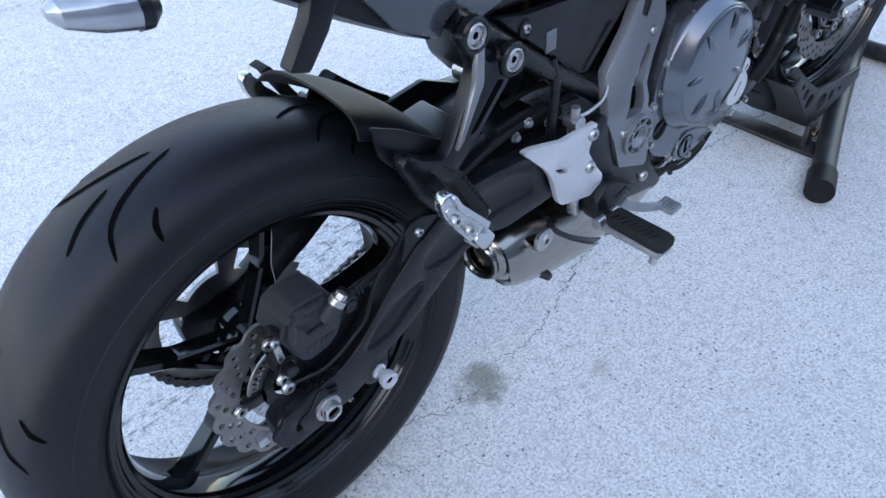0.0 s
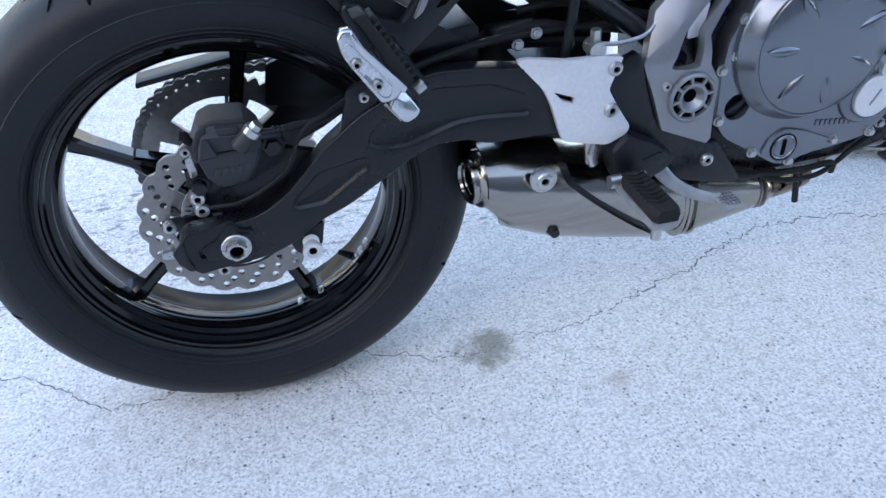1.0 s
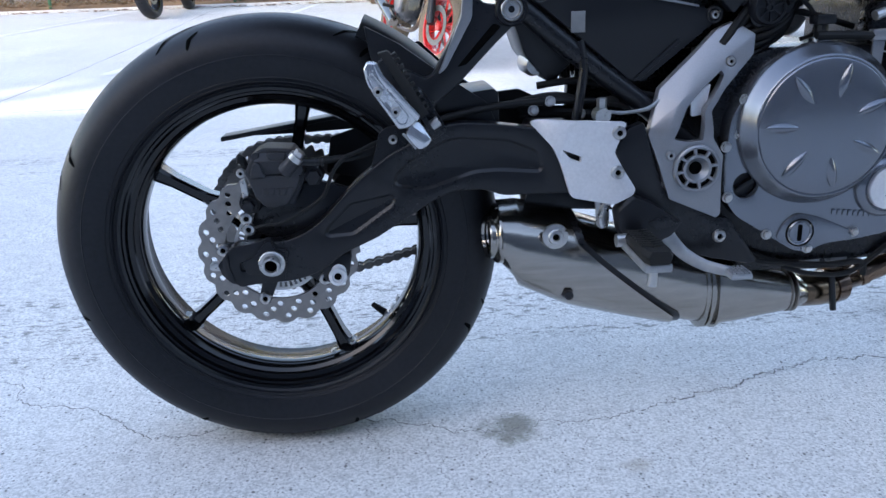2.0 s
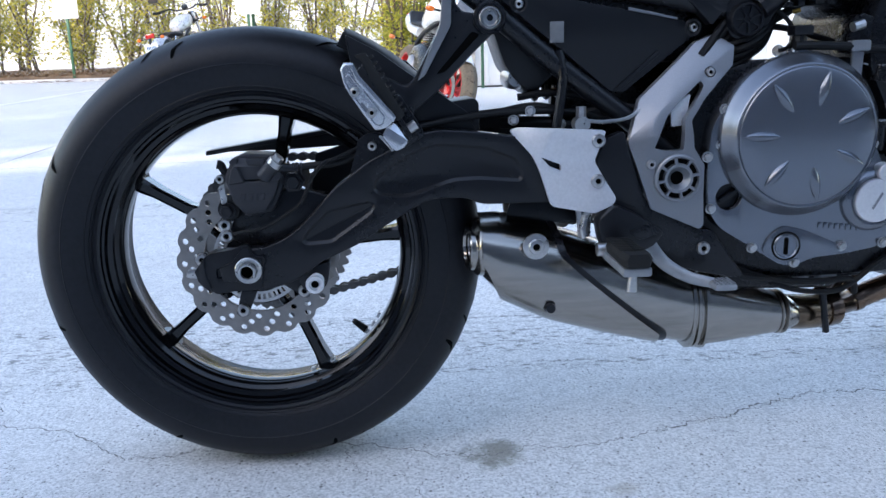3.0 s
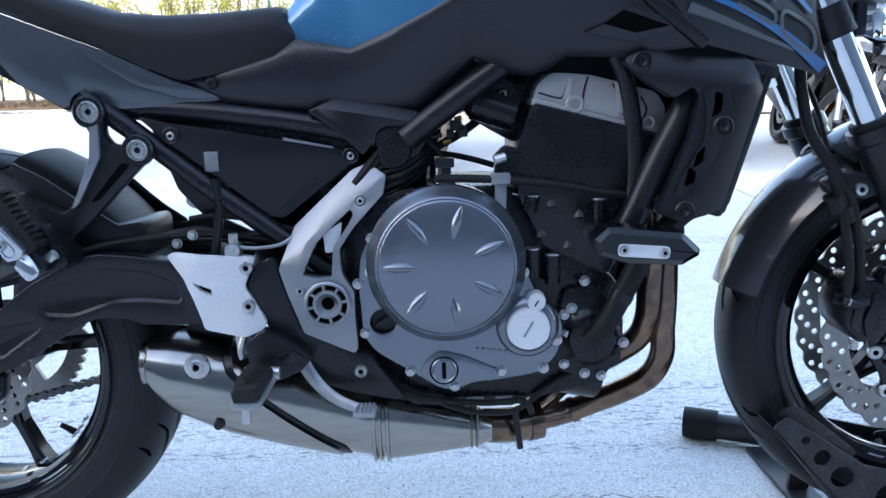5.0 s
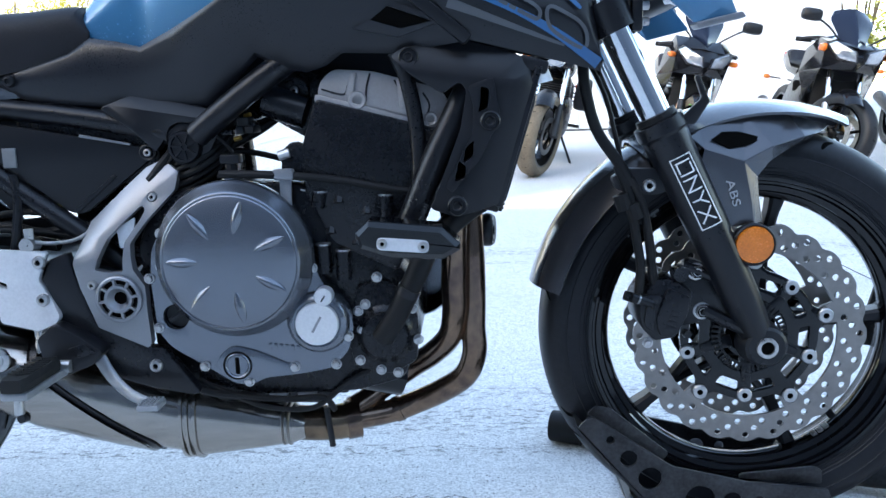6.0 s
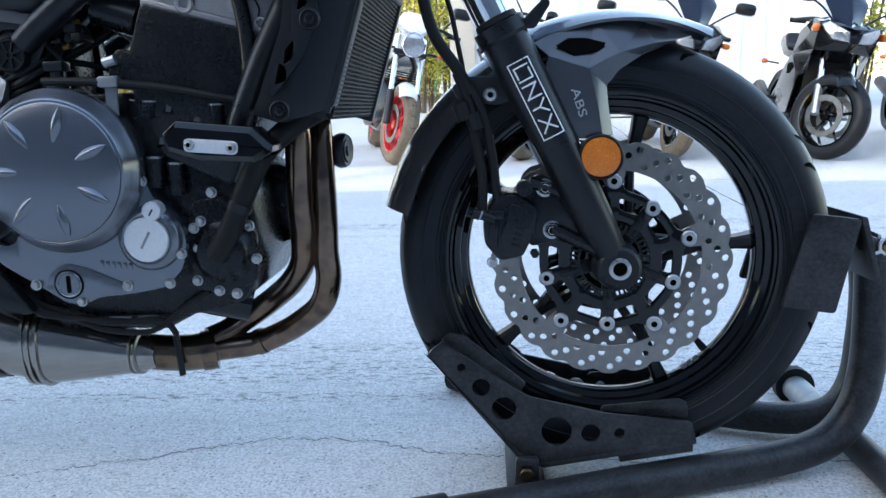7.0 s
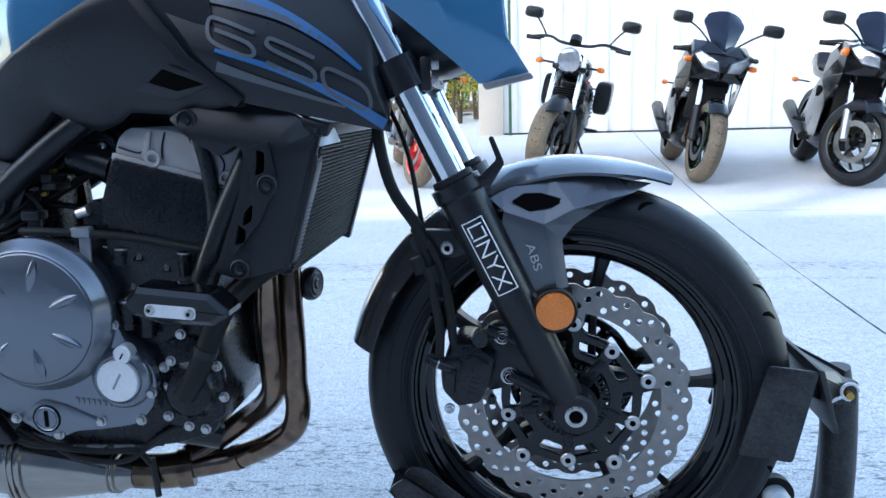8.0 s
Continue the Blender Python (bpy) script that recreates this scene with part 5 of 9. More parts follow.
part("top_bracket", plate(rounded([(0.342, 0.360), (0.352, 0.390), (0.440, 0.372), (0.470, 0.345), (0.400, 0.350)], 0.005, 2), -0.060, -0.054, 0.0015), SATIN, muffler)
part("link_pipe", tube([(0.372, 0.01, 0.335), (0.366, 0.01, 0.375), (0.380, 0.0, 0.400)], 0.020, 14), TUBE_STEEL, muffler)

# header pipes: two from the cylinders join in a collector
collector = part("exhaust_collector", tube([(0.755, -0.024, 0.195), (0.780, -0.018, 0.191), (0.812, -0.008, 0.188), (0.842, 0.002, 0.190)], (0.0255, 0.0275), 22, flat=1.0), COLLECT, bike, "straw-tinted exhaust collector")
part("clamp", tube([(0.826, -0.003, 0.1885), (0.846, 0.003, 0.190)], 0.0298, 22), HEATED, collector)
part("clamp_lug", tube([(0.806, -0.046, 0.226), (0.813, -0.050, 0.168)], 0.0048, 8), SATIN, collector)
OUTER = [(0.985, 0.020, 0.590), (1.017, -0.018, 0.520), (1.022, -0.030, 0.455), (1.023, -0.030, 0.417), (1.023, -0.030, 0.378), (1.022, -0.029, 0.339), (1.023, -0.024, 0.298), (1.008, -0.010, 0.259), (0.972, 0.014, 0.227), (0.934, 0.034, 0.203), (0.897, 0.034, 0.189), (0.865, 0.018, 0.188), (0.835, 0.000, 0.190)]
INNER = [(0.965, -0.055, 0.590), (0.996, -0.058, 0.520), (0.998, -0.056, 0.457), (0.996, -0.052, 0.410), (0.996, -0.044, 0.365), (0.988, -0.022, 0.325), (0.962, 0.014, 0.288), (0.925, 0.044, 0.256), (0.885, 0.046, 0.228), (0.858, 0.026, 0.212), (0.835, 0.006, 0.204)]
header = part("header_pipe", tube(OUTER, 0.0182, 20), HEATED, bike, "heat-stained steel header pipe")
part("second_header", tube(INNER, 0.0180, 20), HEATED, header)
part("joint_ring", tube([(0.898, 0.034, 0.1894), (0.908, 0.034, 0.1930)], 0.0202, 20), HEATED, header)

# ---------------------------------------------------------------- engine
crank = plate(rounded([(0.570, 0.480), (0.600, 0.540), (0.660, 0.560), (0.800, 0.560), (0.835, 0.520), (0.940, 0.430), (0.950, 0.340), (0.925, 0.285), (0.860, 0.268), (0.640, 0.262), (0.585, 0.320)], 0.012, 3), -0.094, 0.120, 0.005)
engine = part("engine", crank, ENGINE, bike, "black parallel-twin engine with grey cast cover")
part("sump", loft([oval(x, -0.075, 0.075, z0, 0.290, 4, 24) for x, z0 in ((0.640, 0.262), (0.660, 0.240), (0.800, 0.236), (0.850, 0.262))]), ENGINE, engine)
CYL = [(0.806, 0.548), (0.806, 0.610), (0.826, 0.668), (0.990, 0.624), (0.960, 0.520), (0.925, 0.440), (0.840, 0.480)]
part("cylinder_block", plate(rounded(CYL, 0.006, 2), -0.112, 0.110, 0.004), ENGINE, engine)
for o, yy in (([(0.836, 0.650), (0.870, 0.640), (0.882, 0.600), (0.836, 0.606)], -0.1085), ([(0.895, 0.634), (0.970, 0.612), (0.952, 0.550), (0.900, 0.560), (0.888, 0.590)], -0.1085), ([(0.822, 0.590), (0.878, 0.584), (0.890, 0.545), (0.826, 0.552)], -0.1085)):
    part("cast_panel", plate(rounded(o, 0.006, 2), yy, -0.104, 0.0015), ENGINE, engine)
HEADC = [(0.826, 0.670), (0.834, 0.692), (0.850, 0.704), (0.900, 0.700), (0.985, 0.676), (0.998, 0.654), (0.990, 0.626)]
head = part("head_cover", plate(rounded(HEADC, 0.008, 3), -0.104, 0.104, 0.006), HEADGREY, engine, "pale grey cast head cover")
part("gasket_lip", plate([(0.824, 0.664), (0.826, 0.673), (0.991, 0.630), (0.989, 0.621)], -0.109, 0.108, 0.0015), HEADGREY, engine)
for o in ([(0.872, 0.699), (0.880, 0.699), (0.874, 0.668), (0.864, 0.670)], [(0.930, 0.690), (0.940, 0.688), (0.944, 0.650), (0.934, 0.653)]):
    part("web", plate(o, -0.108, -0.100, 0.002), HEADGREY, engine)
for line in ([(0.834, -0.1050, 0.679), (0.862, -0.1052, 0.6715), (0.869, -0.1052, 0.684), (0.877, -0.1048, 0.6955)], [(0.897, -0.1048, 0.697), (0.892, -0.1052, 0.680), (0.8905, -0.1052, 0.663)], [(0.928, -0.1048, 0.688), (0.938, -0.1052, 0.668), (0.943, -0.1052, 0.648)], [(0.964, -0.1050, 0.671), (0.972, -0.1052, 0.655), (0.9655, -0.1052, 0.6365)]):
    part("seam", tube(line, 0.0013, 6), PLASTIC, head)
for x, z, r in ((0.880, 0.664, 0.012), (0.974, 0.638, 0.009)):
    part("cast_arch", lathe([(-0.1105, r * 0.55), (-0.1115, r * 0.85), (-0.109, r)], x, z, 22), HEADGREY, head)
for i, (x, z) in enumerate([(0.838, 0.505), (0.872, 0.490), (0.886, 0.530), (0.850, 0.545)]):
    part("casting_boss", tube([(x, -0.095, z + 0.012), (x, -0.110, z - 0.014)], 0.008, 8), ENGINE, engine)
COV = [(0.596, 0.436), (0.600, 0.476), (0.616, 0.506), (0.652, 0.546), (0.690, 0.560), (0.735, 0.558), (0.784, 0.536), (0.806, 0.500), (0.814, 0.455), (0.826, 0.426), (0.858, 0.394), (0.864, 0.370), (0.856, 0.336), (0.832, 0.312), (0.786, 0.304), (0.742, 0.300), (0.722, 0.290), (0.700, 0.292), (0.660, 0.318), (0.616, 0.345), (0.600, 0.368)]
clutch = part("clutch_cover", plate(rounded(COV, 0.010, 3), -0.123, -0.092, 0.004, [circle(0.626, 0.3865, 0.0175, 24)], segments=3), COVER, engine, "grey metallic clutch cover with leaf-shaped flutes")
CX, CZ = 0.7115, 0.4640
dome = lathe([(-0.118, 0.1045), (-0.1275, 0.1043), (-0.1300, 0.1036), (-0.1318, 0.1020), (-0.1400, 0.0965), (-0.1478, 0.0912), (-0.1494, 0.0900), (-0.1500, 0.0888), (-0.1496, 0.0876), (-0.1492, 0.0870), (-0.1506, 0.0858), (-0.1514, 0.0845), (-0.1545, 0.0600), (-0.1565, 0.0300), (-0.1572, 0.0)], CX, CZ, 72)
part("dome", dome, COVER, engine, angle=40)
flute = bmesh.new()
grid(lambda u, v: (0.0235 * (2 * u - 1), -0.0008 - 0.0050 * math.sin(math.pi * u) * math.sin(math.pi * v), 0.0066 * (2 * v - 1) * math.sin(math.pi * u) ** 0.8), 10, 6, flute)
FLUTE = mesh_of(flute, COVER, "flute_mesh", 60)
for i in range(7):
    a = radians(24 + 360 / 7 * i)
    ob = part("flute", FLUTE, None, engine)
    ob.matrix_local = Matrix.Translation((CX + 0.0585 * math.cos(a), -0.1540, CZ + 0.0585 * math.sin(a))) @ Matrix.Rotation(-a, 4, "Y")
bolts(BOLT, [(x, -0.1235, z) for x, z in ((0.595, 0.4395), (0.602, 0.372), (0.615, 0.4995), (0.667, 0.551), (0.660, 0.3175), (0.719, 0.295), (0.7815, 0.315), (0.838, 0.3175), (0.856, 0.356), (0.8125, 0.4495), (0.798, 0.508), (0.737, 0.558), (0.612, 0.455))], engine, "cover_bolt")
# boss and sensor at the top of the cover
part("top_boss", tube([(0.712, -0.112, 0.548), (0.712, -0.112, 0.572)], (0.017, 0.014), 14), COVER, engine)
part("sensor", tube([(0.712, -0.112, 0.570), (0.712, -0.110, 0.590)], 0.0085, 10), PLASTIC, engine)
part("sensor_plug", box(0.700, 0.725, -0.122, -0.100, 0.588, 0.600, 0.002), PLASTIC, engine)
# oil filler, timing cap, small cap, lower inspection cap
filler = lathe([(-0.106, 0.0170), (-0.112, 0.0165), (-0.1125, 0.0)], 0.626, 0.3865, 28)
part("filler_cap", filler, PLASTIC, engine, "black oil filler cap")
part("filler_grip", along((0.615, 0.380), (0.637, 0.393), rounded([(0, -0.003), (0.0255, -0.003), (0.0255, 0.003), (0, 0.003)], 0.002, 2), -0.121, -0.111, 0.001), PLASTIC, engine)
part("cap_boss", lathe([(-0.110, 0.044), (-0.124, 0.042), (-0.131, 0.037), (-0.133, 0.0325), (-0.132, 0.029)], 0.8170, 0.3765, 40), COVER, engine)
part("timing_cap", lathe([(-0.125, 0.0285), (-0.1365, 0.0285), (-0.1380, 0.0272), (-0.1385, 0.0)], 0.8170, 0.3765, 40), ALU, engine, "pale machined timing cap with a slot")
part("cap_slot", along((0.811, 0.366), (0.823, 0.387), [(0, -0.0016), (0.024, -0.0016), (0.024, 0.0016), (0, 0.0016)], -0.1388, -0.137, 0), FRAMEGREY, engine)
part("small_cap", lathe([(-0.122, 0.0125), (-0.1375, 0.0120), (-0.139, 0.0108), (-0.1395, 0.0)], 0.8275, 0.4130, 24), ALU, engine)
part("small_cap_slot", along((0.825, 0.4075), (0.830, 0.4155), [(0, -0.001), (0.009, -0.001), (0.009, 0.001), (0, 0.001)], -0.1400, -0.137, 0), RECESSDARK, engine)
part("low_boss", plate(rounded([(0.672, 0.312), (0.682, 0.334), (0.700, 0.346), (0.732, 0.338), (0.790, 0.312), (0.740, 0.300), (0.704, 0.296)], 0.008, 3), -0.126, -0.118, 0.003), COVER, engine)
part("inspection_cap", lathe([(-0.124, 0.0175), (-0.1275, 0.0175), (-0.1290, 0.0160), (-0.1280, 0.0145), (-0.1268, 0.0140), (-0.1268, 0.0)], 0.705, 0.3185, 30), COVER, engine)
part("inspection_slot", plate(rounded([(0.7022, 0.307), (0.7078, 0.307), (0.7078, 0.330), (0.7022, 0.330)], 0.002, 2), -0.1276, -0.126, 0.0), RECESSDARK, engine)
part("inspection_rim", lathe([(-0.1262, 0.0195), (-0.1272, 0.0195), (-0.1272, 0.0176)], 0.705, 0.3185, 30), RECESSDARK, engine)
for i in range(8):
    part("raised_mark", box(0.748 + 0.0075 * i, 0.7525 + 0.0075 * i, -0.1244, -0.1228, 0.3405 - 0.0008 * i, 0.3485 - 0.0008 * i, 0.0004), COVER, engine)
part("gasket_line", tube([(0.800, -0.1075, 0.551), (0.826, -0.1075, 0.545), (0.858, -0.1075, 0.538), (0.908, -0.1075, 0.524)], 0.0011, 6), STEEL, engine)
part("casting_ridge", tube([(0.812, -0.1075, 0.622), (0.866, -0.1075, 0.624)], 0.0012, 6), HEADGREY, engine)
part("casting_ridge", tube([(0.930, -0.1075, 0.604), (0.917, -0.1075, 0.580), (0.905, -0.1075, 0.548)], 0.0014, 6), HEADGREY, engine)
for x, z, x2, z2 in ((0.826, 0.478, 0.826, 0.440), (0.852, 0.470, 0.852, 0.430), (0.912, 0.542, 0.912, 0.512), (0.826, 0.548, 0.822, 0.528)):
    lug = tube([(x, -0.108, z), (x2, -0.108, z2)], 0.0105, 14, steps=1)
    part("bolt_lug", lug, ENGINE, engine)
    part("lug_rim", lathe([(-0.0012, 0.0070), (-0.0012, 0.0105), (0.0012, 0.0105), (0.0012, 0.0070)], 0, 0, 18, close=True), STEEL, engine).matrix_local = Matrix.Translation((x, -0.108, z)) @ Matrix.Rotation(radians(90), 4, "X")
# water pump, its hose, low stubs and bolts ahead of the cover
pump = lathe([(-0.090, 0.046), (-0.104, 0.044), (-0.110, 0.034), (-0.118, 0.030), (-0.121, 0.020), (-0.121, 0.0)], 0.904, 0.353, 36)
part("water_pump", pump, ENGINE, engine)
part("front_cover", plate(rounded([(0.868, 0.420), (0.910, 0.428), (0.948, 0.380), (0.946, 0.316), (0.912, 0.296), (0.862, 0.305), (0.850, 0.350)], 0.008, 3), -0.106, -0.090, 0.003), ENGINE, engine)
bolts(BOLT, [(x, -0.1065, z) for x, z in ((0.868, 0.386), (0.878, 0.395), (0.895, 0.432), (0.941, 0.388), (0.948, 0.345), (0.919, 0.299), (0.896, 0.303), (0.868, 0.317), (0.872, 0.360))], engine, "case_bolt")
part("generator_drum", lathe([(0.030, 0.058), (0.040, 0.062), (0.095, 0.062), (0.108, 0.050), (0.108, 0.0)], 0.935, 0.400, 40), COVER, engine)
part("oil_filter", tube([(0.862, -0.070, 0.290), (0.918, -0.050, 0.272)], 0.026, 20, steps=1), GLOSS, engine, "gloss black oil filter")
part("water_hose", tube([(0.900, -0.120, 0.352), (0.922, -0.128, 0.384), (0.948, -0.132, 0.436), (0.972, -0.130, 0.480), (1.010, -0.120, 0.515), (1.045, -0.105, 0.535)], 0.0145, 14), HOSE, engine, "thick black coolant hose")
part("hose_clamp", tube([(0.936, -0.1305, 0.412), (0.941, -0.1312, 0.422)], 0.0160, 14), SATIN, engine)
part("hose_plug", box(0.800, 0.846, -0.086, -0.060, 0.262, 0.284, 0.003), PLASTIC, engine)
for pts, r in (([(0.640, -0.098, 0.290), (0.690, -0.104, 0.270), (0.760, -0.104, 0.262), (0.812, -0.100, 0.262), (0.826, -0.09, 0.240)], 0.0045), ([(0.700, -0.100, 0.262), (0.740, -0.105, 0.250), (0.800, -0.1, 0.248), (0.850, -0.1, 0.285), (0.880, -0.1, 0.300)], 0.0038), ([(0.560, -0.095, 0.33), (0.62, -0.105, 0.296), (0.66, -0.108, 0.274), (0.720, -0.10, 0.266)], 0.005)):
    part("cable", tube(pts, r, 8), HOSE, engine)
for x, z in ((0.690, 0.272), (0.735, 0.270), (0.775, 0.268)):
    part("sump_lug", box(x, x + 0.024, -0.092, -0.070, z - 0.012, z + 0.012, 0.003), BARETUBE, engine)
# throttle bodies, intake clutter and cables between the engine and the frame
part("throttle_body", tube([(0.752, -0.070, 0.668), (0.806, -0.070, 0.650)], 0.022, 18, steps=1), ENGINE, engine)
part("throttle_housing", plate(rounded([(0.742, 0.652), (0.752, 0.690), (0.800, 0.712), (0.846, 0.700), (0.830, 0.640), (0.818, 0.612), (0.798, 0.618), (0.770, 0.634)], 0.006, 3), -0.052, 0.060, 0.004), ENGINE, engine)
part("throttle_drum", lathe([(-0.068, 0.0), (-0.068, 0.006), (-0.064, 0.0075), (-0.064, 0.017), (-0.048, 0.019)], 0.791, 0.679, 22), ENGINE, engine)
bolts(SMALL_SCREW, [(0.791, -0.0685, 0.679)], engine, "drum_screw")
part("sensor_box", plate(rounded([(0.776, 0.566), (0.778, 0.602), (0.792, 0.614), (0.822, 0.604), (0.822, 0.560)], 0.004, 2), -0.110, -0.080, 0.003), ENGINE, engine)
part("sensor_plug", tube([(0.790, -0.116, 0.600), (0.776, -0.118, 0.596)], 0.0065, 10), STEEL, engine)
part("hose_stay", plate(rounded([(0.776, 0.520), (0.790, 0.520), (0.792, 0.576), (0.776, 0.576)], 0.003, 2), -0.122, -0.118, 0.001), FRAMEGREY, engine)
part("hose_grip", box(0.770, 0.796, -0.130, -0.116, 0.566, 0.580, 0.003), FRAMEGREY, engine)
part("clutch_cable", tube([(0.700, -0.124, 0.575), (0.745, -0.126, 0.574), (0.800, -0.122, 0.570), (0.860, -0.116, 0.562), (0.945, -0.112, 0.546), (0.990, -0.1, 0.55)], 0.0055, 10), HOSE, engine)
rnd = random.Random(5)
for i in range(9):
    z0, z1 = 0.49 + 0.012 * i, 0.560 + 0.011 * i
    part("harness_cable", tube([(0.545 + 0.006 * i, -0.075 - 0.002 * i, z0 - 0.02), (0.600 + 0.006 * i, -0.085 + 0.004 * (i % 3), z0 + 0.045), (0.655 + 0.004 * i, -0.080 - 0.005 * (i % 4), z1), (0.690 + 0.003 * i, -0.070, z1 + 0.030), (0.705 + 0.003 * i, -0.060, 0.672)], 0.0032 + 0.0012 * (i % 3), 8), HOSE, engine)
part("vent_hose", tube([(0.640, -0.060, 0.584), (0.690, -0.058, 0.605), (0.735, -0.050, 0.628), (0.770, -0.040, 0.652)], 0.0060, 10), HOSE, engine)
part("vent_hose", tube([(0.640, -0.060, 0.600), (0.700, -0.056, 0.602), (0.745, -0.050, 0.594), (0.790, -0.050, 0.580)], 0.0042, 10), HOSE, engine)
part("cable_loop", tube([(0.690, -0.090, 0.622), (0.706, -0.092, 0.606), (0.713, -0.094, 0.590), (0.708, -0.098, 0.576), (0.690, -0.104, 0.570)], 0.0028, 8), HOSE, engine)
for i in range(8):
    x, z = rnd.uniform(0.690, 0.735), rnd.uniform(0.624, 0.680)
    part("connector", box(x, x + rnd.uniform(0.008, 0.016), -0.088 - rnd.uniform(0, 0.02), -0.070, z, z + rnd.uniform(0.005, 0.011), 0.0015), (PLASTIC, HOSE, ENGINE)[i % 3], engine)
for x, z in ((0.727, 0.648), (0.712, 0.618)):
    part("brass_fitting", tube([(x, -0.088, z), (x + 0.009, -0.090, z + 0.002)], 0.0030, 8), GOLD, engine, "small brass fitting")
part("breather_box", box(0.600, 0.690, -0.030, 0.040, 0.540, 0.640, 0.01), ENGINE, engine)

# ---------------------------------------------------------------- frame
frame_ob = part("frame", tube([(0.270, -0.066, 0.672), (0.350, -0.066, 0.669), (0.432, -0.068, 0.661), (0.535, -0.072, 0.646), (0.625, -0.080, 0.626)], 0.0145, 14), SATIN, bike, "satin black tubular frame")
part("diagonal_tube", tube([(0.664, -0.096, 0.624), (0.700, -0.100, 0.652), (0.775, -0.100, 0.706), (0.900, -0.08, 0.790)], 0.0165, 14), SATIN, frame_ob)
part("subframe_tube", tube([(0.245, -0.088, 0.690), (0.310, -0.086, 0.640), (0.400, -0.084, 0.566), (0.500, -0.082, 0.490), (0.560, -0.082, 0.440)], 0.0135, 14), SATIN, frame_ob)
part("far_tube", tube([(0.305, 0.096, 0.672), (0.520, 0.102, 0.640), (0.640, 0.106, 0.608), (0.780, 0.112, 0.712)], 0.0145, 12), SATIN, frame_ob)
part("front_tube", tube([(1.025, -0.125, 0.680), (1.010, -0.130, 0.650), (0.978, -0.134, 0.585), (0.950, -0.134, 0.520), (0.930, -0.120, 0.480)], 0.0175, 16), SATIN, frame_ob)
part("stay_tube", tube([(0.930, -0.112, 0.722), (0.944, -0.112, 0.690), (0.955, -0.112, 0.630), (0.957, -0.114, 0.575), (0.955, -0.118, 0.535)], 0.0105, 12, flat=0.6), SATIN, frame_ob)
part("plate_strut", tube([(0.408, -0.090, 0.578), (0.413, -0.094, 0.540), (0.402, -0.098, 0.470)], 0.0062, 10), SATIN, frame_ob)
cap = lathe([(-0.076, 0.0225), (-0.100, 0.0220), (-0.1035, 0.0200), (-0.1035, 0.0172), (-0.100, 0.0165), (-0.100, 0.0)], 0.648, 0.610, 40)
part("pivot_cap", cap, PLASTIC, frame_ob, "ribbed round frame cap")
wheelcap = lathe([(-0.097, 0.0055), (-0.1035, 0.0055), (-0.1035, 0.0028), (-0.101, 0.0024), (-0.101, 0)], 0.648, 0.610, 20)
for i in range(7):
    a = radians(360 / 7 * i + 20)
    c, s = math.cos(a), math.sin(a)
    plate([(0.648 + u * c - v * s, 0.610 + u * s + v * c) for u, v in ((0.005, -0.0011), (0.0172, -0.0014), (0.0172, 0.0014), (0.005, 0.0011))], -0.1032, -0.0995, 0.0003, bm=wheelcap)
part("cap_bracket", plate(rounded([(0.622, 0.628), (0.640, 0.642), (0.668, 0.640), (0.690, 0.655), (0.700, 0.640), (0.676, 0.598), (0.655, 0.580), (0.630, 0.590)], 0.006, 3), -0.092, -0.070, 0.003), SATIN, frame_ob)
part("cap_ribs", wheelcap, SATIN, frame_ob)
# shock absorber and linkage in the dark behind the swingarm
shock = part("shock_absorber", tube([(0.372, 0.000, 0.545), (0.500, 0.000, 0.560)], 0.018, 16, steps=1), ENGINE, bike, "shock absorber with black coil spring")
coil = [(0.380 + 0.115 * i / 56, 0.031 * math.cos(2 * math.pi * i / 8), 0.546 + 0.0135 * i / 56 + 0.031 * math.sin(2 * math.pi * i / 8)) for i in range(57)]
part("coil_spring", tube(coil, 0.0052, 8, steps=2), SATIN, shock)
part("spring_seat", lathe([(-0.036, 0.0), (-0.036, 0.012), (-0.020, 0.016), (0.02, 0.016), (0.02, 0)], 0.362, 0.545, 20), STEEL, shock)
part("swing_guard", plate(rounded([(0.216, 0.474), (0.222, 0.513), (0.275, 0.519), (0.300, 0.522), (0.306, 0.516), (0.306, 0.472)], 0.003, 2), -0.080, 0.030, 0.003), PLASTIC, bike, "black plastic guard above the swingarm")
for pts, r in (([(0.330, -0.070, 0.500), (0.380, -0.075, 0.508), (0.430, -0.075, 0.498), (0.480, -0.080, 0.505)], 0.0062), ([(0.336, -0.060, 0.488), (0.400, -0.070, 0.486), (0.450, -0.070, 0.478)], 0.0085), ([(0.360, -0.055, 0.520), (0.420, -0.060, 0.524), (0.520, -0.070, 0.500)], 0.005)):
    part("loose_hose", tube(pts, r, 10), HOSE, bike)
for x, z in ((0.350, 0.492), (0.412, 0.485), (0.372, 0.503)):
    bolts(BOLT, [(x, -0.086, z)], bike, "clip_bolt")
part("inner_web", plate(rounded([(0.420, 0.440), (0.430, 0.690), (0.690, 0.690), (0.700, 0.560), (0.600, 0.440)], 0.01, 3), 0.040, 0.060, 0.004), ENGINE, bike)
part("shroud_web", plate(rounded([(0.680, 0.640), (0.700, 0.780), (1.060, 0.790), (1.060, 0.640), (0.960, 0.650), (0.830, 0.690), (0.790, 0.700), (0.745, 0.700)], 0.008, 2), -0.010, 0.010, 0.003), PLASTIC, bike)
part("dark_web", plate(rounded([(0.560, 0.640), (0.560, 0.790), (0.980, 0.800), (0.980, 0.700), (0.830, 0.700), (0.760, 0.660), (0.700, 0.640)], 0.008, 2), 0.050, 0.070, 0.003), ENGINE, bike)
